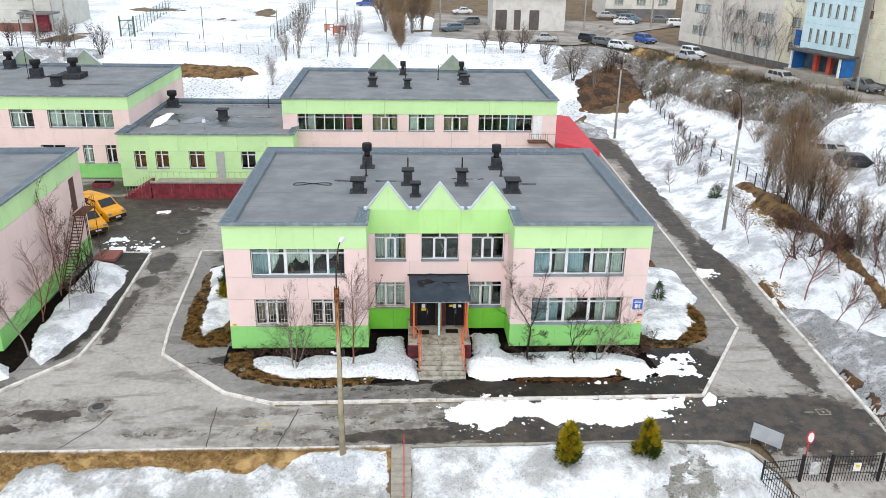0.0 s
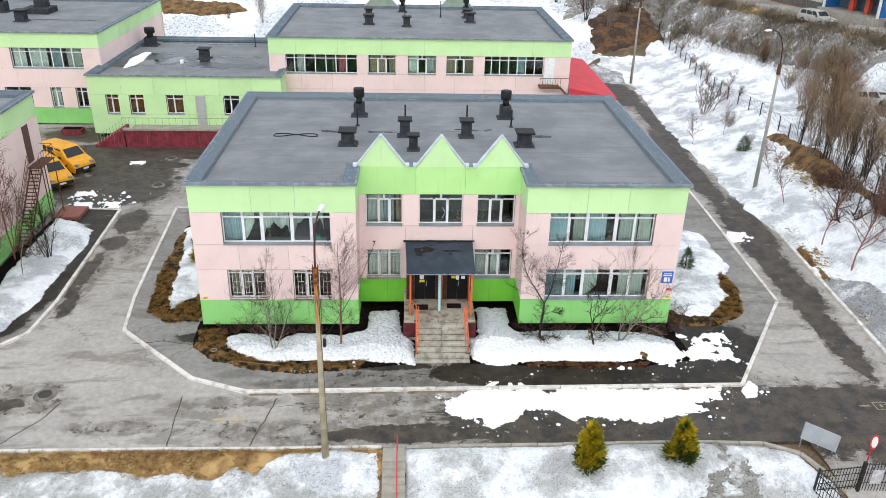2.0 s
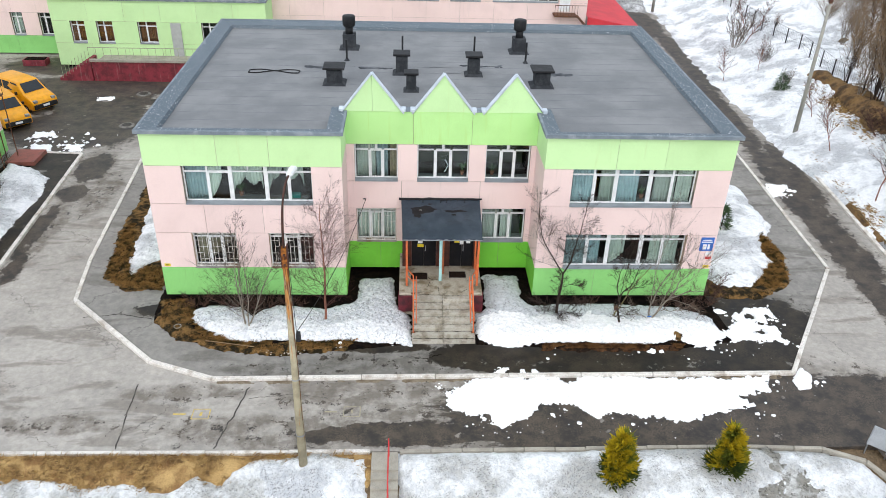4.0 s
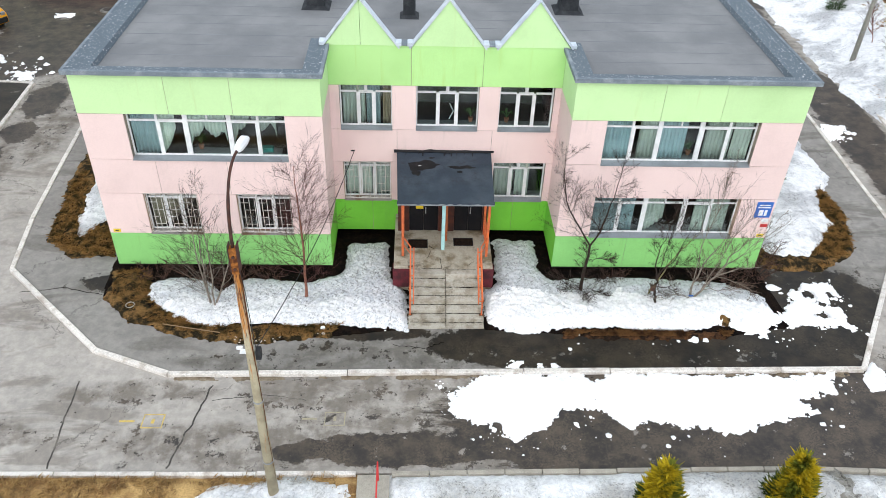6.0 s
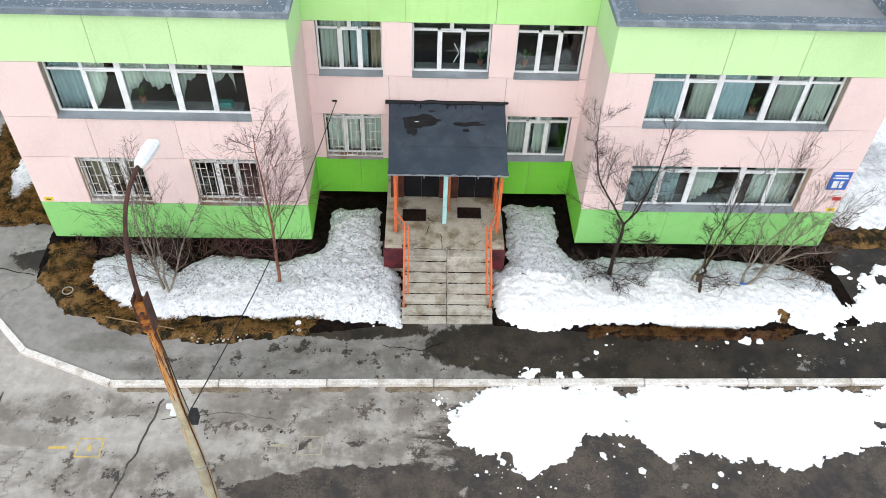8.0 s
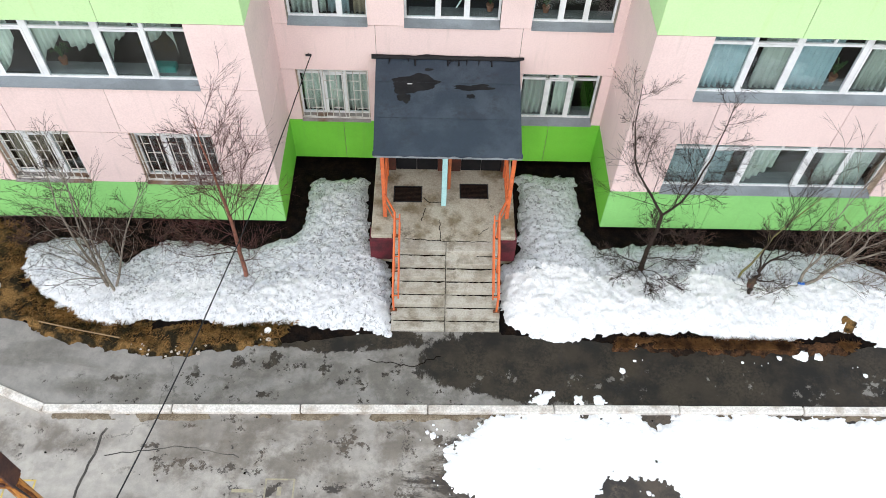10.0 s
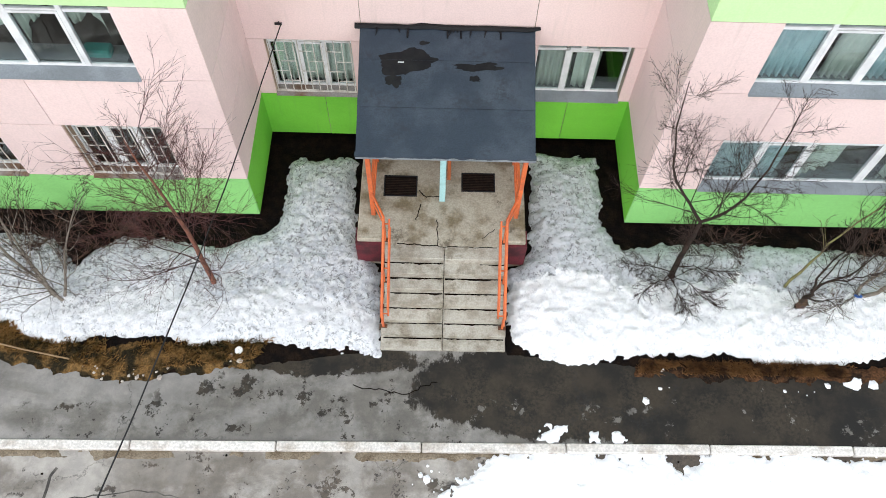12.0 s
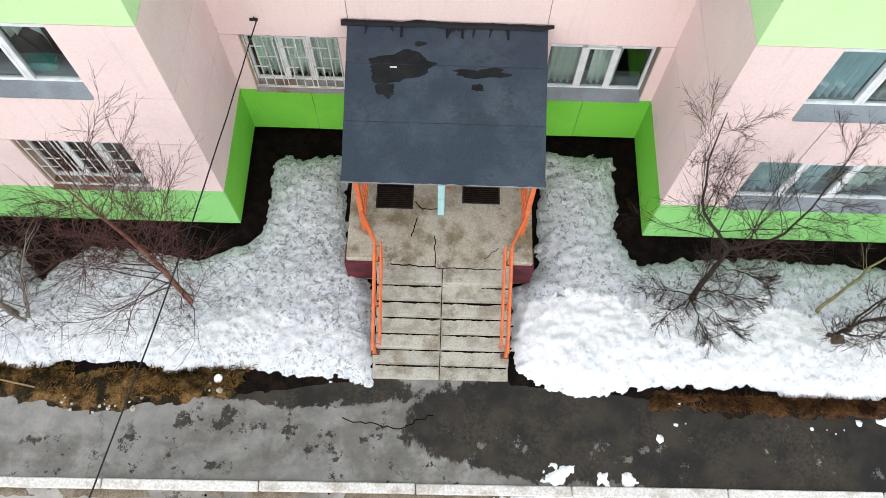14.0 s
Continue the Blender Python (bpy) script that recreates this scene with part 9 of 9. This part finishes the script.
def storeys(n, windows, paint, first=0.95, h=3.35):
    out = [(G - 0.5, G + first, TOWERBASE, [], [])]
    for k in range(n):
        z = G + first + k * h
        out += [(z, z + 1.55, paint, [3, 6, 9, 12, 15, 18, 21], []), (z + 1.55, z + 2.85, paint, [], windows), (z + 2.85, z + h, paint, [3, 6, 9, 12, 15, 18, 21], [])]
    return out


def on_line(u, d=0.0):
    ux, uy = 0.257, -0.967
    return (47.3 + ux * u - uy * d, 135.0 + uy * u + ux * d)


panel_wall(tower, on_line(0), on_line(24), storeys(3, [(3.6, 7.4, "three_plain"), (14.2, 16.6, "two"), (19.1, 22.7, "three_plain")], TOWER))
panel_wall(tower, on_line(24), on_line(29.9), storeys(3, [(2.2, 3.9, "two")], YELLOWISH))
panel_wall(tower, on_line(29.9, -1.3), on_line(39.3, -1.3), [(G - 0.5, G + 3.6, SKYPANEL, [], [])] + [b for k in range(3) for b in ((G + 3.6 + k * 3.25, G + 4.5 + k * 3.25, SKYPANEL, [3, 6], []), (G + 4.5 + k * 3.25, G + 6.2 + k * 3.25, SKYPANEL, [], [(1.25 + j * 1.32, 1.75 + j * 1.32, "slot") for j in range(6)]), (G + 6.2 + k * 3.25, G + 6.85 + k * 3.25, SKYPANEL, [3, 6], []))])
panel_wall(tower, on_line(39.3), on_line(56), storeys(3, [(4.0, 5.7, "two"), (9.5, 12.1, "three_plain")], YELLOWISH))
part("body", (lambda bm: (hexa(bm, [(*on_line(0.2, 0.5), G - 1), (*on_line(55.8, 0.5), G - 1), (*on_line(55.8, 12), G - 1), (*on_line(0.2, 12), G - 1), (*on_line(0.2, 0.5), G + 11.6), (*on_line(55.8, 0.5), G + 11.6), (*on_line(55.8, 12), G + 11.6), (*on_line(0.2, 12), G + 11.6)]), bm)[1])(bmesh.new()), TOWER, tower)
bm = bmesh.new()
def line_box(bm, u0, u1, d0, d1, z0, z1):
    hexa(bm, [(*on_line(u, d), z) for z in (z0, z1) for u, d in ((u0, d0), (u1, d0), (u1, d1), (u0, d1))])
line_box(bm, 31.0, 40.2, -3.9, -1.3, G + 3.5, G + 3.72)
part("entrance_canopy", bm, surface("canopy_tar", (0.07, 0.066, 0.064), (0.11, 0.10, 0.095), 1.0, rough=0.9), tower, "dark tarred entrance canopy")
REDPILLAR = surface("red_pillar", (0.60, 0.09, 0.05), (0.5, 0.07, 0.045), 1)
for u in (34.2, 36.6):
    bm = bmesh.new()
    line_box(bm, u, u + 0.6, -2.6, -2.1, G + 1.2, G + 3.5)
    part("entrance_pillar", bm, REDPILLAR, tower, "red painted pillar")
for u in (31.2, 39.6):
    bm = bmesh.new()
    line_box(bm, u, u + 0.22, -3.7, -3.45, G + 1.2, G + 3.5)
    part("entrance_post", bm, WHITE, tower, "white corner post")
    bm = bmesh.new()
    line_box(bm, u, u + 0.2, -3.3, -1.35, G + 1.2, G + 3.5)
    part("entrance_side", bm, BRIGHTBLUE, tower, "bright blue side wall")
bm = bmesh.new()
line_box(bm, 31.5, 39.5, -1.5, -1.32, G + 1.2, G + 3.5)
part("entrance_front", bm, surface("blue_grey_doors", (0.10, 0.15, 0.18), (0.06, 0.08, 0.10), 0.8), tower, "dark blue-grey entrance doors")
bm = bmesh.new()
line_box(bm, 27.2, 29.6, -0.15, -0.01, G + 0.2, G + 2.2), line_box(bm, 27.4, 28.4, -0.15, -0.01, G + 3.6, G + 5.6)
part("blue_paint", bm, BRIGHTBLUE, tower, "bright blue painted patch")
bm = bmesh.new()
line_box(bm, 31.0, 40.0, -4.2, -1.3, G - 0.3, G + 1.2)
part("entrance_terrace", bm, CONCRETE, tower)

def far_block(name, label, x0, x1, y0, y1, z, h, paint, base, wins, storey=3.0):
    t = thing(name, label, "building", ((x0 + x1) / 2, (y0 + y1) / 2, z))
    bands = [(z - 1, z + 1.0, base, [], [])]
    k = 0
    while z + 1.0 + (k + 1) * storey <= z + h + 0.01:
        q = z + 1.0 + k * storey
        bands += [(q, q + 0.8, paint, [6, 12, 18], []), (q + 0.8, q + 2.3, paint, [], wins), (q + 2.3, q + storey, paint, [6, 12, 18], [])]
        k += 1
    panel_wall(t, (x0, y0), (x1, y0), bands)
    part("body", boxes((x0 + 0.05, x1 - 0.05, y0 + 0.5, y1, z - 1, z + h)), paint, t)
    return t


far_block("schoolhouse", "pale two-storey building beyond the fence", -92, -62, 150, 168, 8.4, 7.0, surface("pale_grey_plaster", (0.55, 0.54, 0.49), (0.48, 0.47, 0.43), 0.6), surface("red_brown_plinth", (0.22, 0.10, 0.08), (0.17, 0.08, 0.06), 1), [(16, 18, "two"), (24.5, 26, "two")])
far_block("far_apartment_block", "beige apartment block far behind the car park", 46, 62, 182, 195, 9.6, 12.0, TOWER, TOWERBASE, [(2, 4, "three_plain"), (7, 9, "three_plain"), (12, 14, "three_plain")])
porch2 = thing("far_porch", "red-brown porch of the pale building", "porch", (-63, 149, 8.4))
part("roof", boxes((-66.5, -60.5, 146.5, 150, 11.2, 11.5)), TOWERBASE, porch2)
part("wall", boxes((-65, -62.5, 149.0, 149.9, 8.2, 11.2)), MAROON, porch2)
for x in (-66.2, -60.8):
    part("post", boxes((x - 0.1, x + 0.1, 146.7, 146.9, 8.2, 11.2)), STEEL, porch2)
sub = thing("substation", "white rendered substation with dark steel doors and a flat grey roof", "building", (25.5, 163, 8.2))
part("body", boxes((18.2, 32.4, 158.5, 168, 7.5, 14.2)), surface("white_render", (0.66, 0.64, 0.60), (0.56, 0.54, 0.50), 0.7, streak=(0.45, 0.42, 0.38)), sub, "stained white walls")
part("roof", boxes((17.9, 32.7, 158.1, 168.4, 14.2, 14.5)), ROOFING, sub)
for x, w in ((18.8, 2.2), (22.4, 1.3), (25.4, 1.9)):
    part("door", boxes((x, x + w, 158.4, 158.5, 8.3, 12.0)), surface("brown_steel_door", (0.12, 0.10, 0.09), (0.09, 0.08, 0.07), 1), sub, "dark brown steel door")

# ---- yard details ----
for x, y in ((-18.7, 67.8), (-17.5, 69.4), (-19.4, 74.4), (-16.2, 39.6)):
    t = thing("manhole", "round iron manhole cover in a raised concrete ring", "manhole", (x, y, 0), "manholes")
    part("ring", tube(bmesh.new(), [(x, y, -0.05), (x, y, 0.05), (x, y, 0.055)], [0.62, 0.5, 0.36], 20), surface("damp_ring", (0.20, 0.185, 0.165), (0.11, 0.10, 0.09), 2.5), t)
    part("cover", tube(bmesh.new(), [(x, y, 0.03), (x, y, 0.075)], 0.33, 18), surface("iron_cover", (0.045, 0.04, 0.037), (0.075, 0.065, 0.055), 5, rough=0.6, metal=0.3), t)
planter = thing("red_planter", "low red wooden box on the yard", "planter", (-30.5, 81.5, 0))
part("box", boxes((-31.5, -29.6, 81, 82, 0, 0.5)), MAROON, planter)
part("soil", boxes((-31.4, -29.7, 81.1, 81.9, 0.5, 0.52)), SOIL, planter)
ramp_red = part("red_ramp", boxes((-24.1, -22.3, 60.6, 62.6, 0.0, 0.35)), surface("faded_red_wood", (0.30, 0.10, 0.08), (0.22, 0.09, 0.07), 2))
tagged(ramp_red, "low faded red wooden platform beside the fire escape", "platform")
BRIGHTMARK, DULLMARK = surface("faded_yellow", (0.62, 0.44, 0.10), (0.40, 0.32, 0.15), 5), surface("worn_yellow", (0.36, 0.32, 0.22), (0.27, 0.245, 0.19), 5)
for x, y, mark in ((-6.9, 37.6, BRIGHTMARK), (-22.5, 37.6, DULLMARK), (-0.9, 37.7, DULLMARK), (24.6, 38.2, DULLMARK)):
    t = thing("road_marking", "faded yellow painted sign on the asphalt", "road marking", (x, y, 0), "yellow markings")
    part("bar", boxes((x - 0.75, x - 0.25, y - 0.04, y + 0.04, -0.01, 0.004)), mark, t)
    part("outline", boxes((x, x + 0.7, y - 0.3, y - 0.26, -0.01, 0.004), (x, x + 0.7, y + 0.26, y + 0.3, -0.01, 0.004), (x, x + 0.04, y - 0.26, y + 0.26, -0.01, 0.004), (x + 0.66, x + 0.7, y - 0.26, y + 0.26, -0.01, 0.004), (x + 0.3, x + 0.4, y - 0.1, y + 0.1, -0.01, 0.004)), mark, t)
hose = part("roof_cable", tube(bmesh.new(), [(-5.4 + 1.35 * math.sin(k * 0.157) + 0.06 * math.sin(k * 1.1), 54.3 + 0.28 * math.sin(k * 0.314 + 0.3), 8.63) for k in range(42)], 0.03, 5), BLACKMETAL)
tagged(hose, "dark cable loop lying on the felt roof", "cable")

# ---- grass blades, crumbs of snow, litter ----
def blades(name, poly, count, tall, mat, base=None, seed=1, label=""):
    """Dry grass, each blade a bent sliver."""
    rng = np.random.default_rng(seed)
    px, py = [p[0] for p in poly], [p[1] for p in poly]
    x, y = rng.uniform(min(px), max(px), count * 4), rng.uniform(min(py), max(py), count * 4)
    keep = (inside_distance(x, y, poly) > 0) & (value_noise(x * 1.4, y * 1.4, seed, 3) > 0.36)
    x, y = x[keep][:count], y[keep][:count]
    z = (land(x, y) + 0.05) if base is None else np.full(x.shape, base)
    v, f = [], []
    for a, b, c in zip(x, y, z):
        q, h, l = rng.uniform(0, 6.28), tall * rng.uniform(0.5, 1.2), rng.uniform(0.4, 1.6)
        dx, dy, w = math.cos(q), math.sin(q), 0.012
        i = len(v)
        v += [(a - dy * w, b + dx * w, c), (a + dy * w, b - dx * w, c), (a + dx * h * l * 0.4, b + dy * h * l * 0.4, c + h * 0.6), (a + dx * h * l, b + dy * h * l, c + h * 0.75)]
        f += [(i, i + 1, i + 2), (i + 1, i + 3, i + 2)]
    tagged(sheet(name, v, f, mat), label, "grass", kind="stuff")


blades("grass_blades", [(-9.9, 45.3), (-9.7, 43.8), (-8.4, 42.5), (-6.4, 41.7), (-4.0, 41.3), (-1.0, 41.65), (-0.6, 42.2), (-2.4, 42.05), (-4.0, 42.0), (-6.2, 42.15), (-8.0, 43.3), (-8.7, 45.3)], 13000, 0.13, BEDBLADES, 0.2, 1, "matted dry brown grass blades round the western bed")
blades("grass_blades", [(7.75, 41.54), (14.0, 41.54), (14.3, 41.8), (7.85, 41.84)], 5000, 0.11, REDBLADES, 0.2, 2, "dry brown grass blades along the eastern bed")
blades("grass_blades", [(-20, 35.3), (0.2, 35.3), (0.2, 34.4), (-8, 33.8), (-20, 33.4)], 9000, 0.16, BLADES, None, 3, "dry tan grass blades on the verge")
blades("grass_blades", [(-13.5, 47.5), (-12.2, 46.3), (-10.4, 46.3), (-10.4, 48), (-12.6, 48.4), (-13.6, 53), (-14.1, 53)], 5000, 0.16, BEDBLADES, 0.2, 4, "dry brown grass blades at the west wall")
blades("grass_blades", [(19.4, 45.7), (21.4, 47.1), (22.1, 50), (21.8, 53), (21.2, 53), (21.2, 49.2), (19.2, 46.4)], 5000, 0.16, BEDBLADES, 0.2, 5, "dry brown grass blades at the east bed")
blades("grass_blades", [(28.5, 46), (29.0, 55), (29.8, 64), (30.3, 63), (29.8, 54), (29.2, 46)], 2500, 0.25, BLADES, None, 6, "dry grass blades behind the eastern kerb")
blades("grass_blades", [(33.6, 74), (34.8, 74), (34.2, 67), (34.9, 61), (35.2, 54), (33.9, 47), (32.4, 45.5), (33.2, 52), (33.4, 58), (32.6, 66)], 5000, 0.35, BLADES, None, 7, "long dry grass on the bank")


def crumbs(name, places, mat, base, seed, label, size=(0.03, 0.12), category="snow"):
    """Loose lumps, each an uneven little stone of eight faces; places: x, y, spread, number."""
    rng = random.Random(seed)
    v, f = [], []
    for x, y, sp, n in places:
        for k in range(n):
            a, b = x + rng.gauss(0, sp), y + rng.gauss(0, sp * 0.7)
            r = size[0] + (size[1] - size[0]) * rng.random() ** 3
            i = len(v)
            ring_p = [(a + r * (0.7 + 0.5 * rng.random()) * math.cos(q), b + r * (0.7 + 0.5 * rng.random()) * math.sin(q), base + r * 0.2 * rng.random()) for q in (0.2, 1.3, 2.4, 3.5, 4.5, 5.5)]
            v += ring_p + [(a + r * 0.2, b, base + r * (0.6 + 0.4 * rng.random())), (a, b, base - r * 0.3)]
            for q in range(6):
                f += [(i + q, i + (q + 1) % 6, i + 6), (i + (q + 1) % 6, i + q, i + 7)]
    tagged(sheet(name, v, f, mat), label, category, kind="stuff")


crumbs("snow_crumbs", [(3.4, 38.0, 0.35, 18), (3.1, 39.2, 0.3, 10), (4.6, 36.9, 0.5, 12), (6.0, 36.6, 0.4, 12), (8.0, 37.3, 0.6, 12), (10, 36.7, 0.8, 10), (13, 36.6, 0.9, 10), (16, 37.4, 0.6, 12), (17.5, 39.0, 0.4, 10), (18.9, 39.4, 0.5, 12), (5.6, 40.3, 0.5, 16)], ROADSNOW, 0.01, 3, "crumbs of snow scattered on the wet road", (0.015, 0.13))
crumbs("snow_crumbs", [(8, 41.6, 0.5, 10), (11, 41.6, 0.6, 12), (13.5, 41.6, 0.5, 12), (15.8, 41.8, 0.6, 18), (18, 42.2, 0.7, 20), (19.3, 43.6, 0.4, 14), (16.8, 44.3, 0.6, 10)], ROADSNOW, 0.11, 4, "crumbs of snow along the eastern bed", (0.015, 0.14))
crumbs("snow_crumbs", [(-23, 64.5, 1.0, 30), (-21, 64.8, 0.8, 24), (-24, 66, 0.8, 16), (25.5, 58, 0.6, 18), (-20.8, 63.5, 0.5, 18)], ROADSNOW, 0.01, 5, "crumbs of snow on the yard", (0.05, 0.25))
crumbs("border_stones", [(-4.4, 41.35, 0.18, 9), (-3.7, 41.3, 0.2, 9), (-3.0, 41.35, 0.15, 6), (-6.6, 42.0, 0.2, 4), (-1.4, 41.75, 0.15, 5)], surface("pale_pebble", (0.52, 0.46, 0.40), (0.36, 0.31, 0.27), 6.0, rough=0.9), 0.2, 6, "small pale stones edging the bed", (0.035, 0.085), "stone")
crumbs("grit", [(3.3, 41.0, 1.6, 60), (9, 40.9, 2.5, 60), (0, 37.5, 3, 60), (-6, 37.8, 4, 60)], SOIL, 0.005, 7, "dark grit on the asphalt", (0.012, 0.035), "grit")


SEAMDIRT = surface("seam_dirt", (0.05, 0.045, 0.04), (0.15, 0.135, 0.115), 2.0, (0.45, 0.65))


def seam(points, z, width, label, sd):
    bm = bmesh.new()
    line = []
    for p, q in zip(points, points[1:]):
        line += wander(p, q, 9, 0.12, sd)[:-1]
    crack(bm, line + [points[-1]], z, width)
    tagged(part("asphalt_seam", bm, SEAMDIRT if z < 0.05 else SOIL), label, "crack")


seam([(-9.3, 35.7), (-9.45, 37.5), (-9.55, 39.4)], 0.006, 0.055, "dark seam across the asphalt road", 1)
seam([(-5.65, 35.7), (-5.3, 37.25), (-4.9, 39.2)], 0.006, 0.06, "dark seam across the asphalt road", 2)
seam([(-16.9, 35.7), (-15.6, 37.7), (-15.2, 39.0)], 0.006, 0.06, "dark seam across the asphalt road", 3)
seam([(-4.8, 38.5), (-3.0, 38.75), (-1.6, 38.5)], 0.005, 0.025, "thin crack in the asphalt road", 4)
seam([(-13.4, 44.0), (-11.8, 44.3), (-10.2, 43.9)], 0.106, 0.03, "thin crack in the walkway", 5)
seam([(1.3, 41.15), (2.4, 40.95), (3.2, 41.25)], 0.106, 0.02, "thin crack in the walkway", 6)

# litter round the western bed
ringv = [(-8.8 + 0.16 * math.cos(k * 0.5236), 43.05 + 0.16 * math.sin(k * 0.5236), 0.32) for k in range(13)]
tagged(part("plastic_hoop", tube(bmesh.new(), ringv, 0.018, 6, False), CONCRETE), "small pale hoop lying in the dead grass", "hoop")
tagged(part("wooden_stick", tube(bmesh.new(), [(-7.3, 42.0, 0.3), (-6.2, 41.75, 0.32), (-5.1, 41.55, 0.3)], 0.02, 5), TANTWIG), "thin dry stick lying in the dead grass", "stick")
tagged(part("snow_lump", tube(bmesh.new(), [(-1.35, 41.85, 0.1), (-1.33, 41.86, 0.3)], [0.16, 0.08], 8), ROADSNOW), "small lump of snow at the bed's end", "snow")
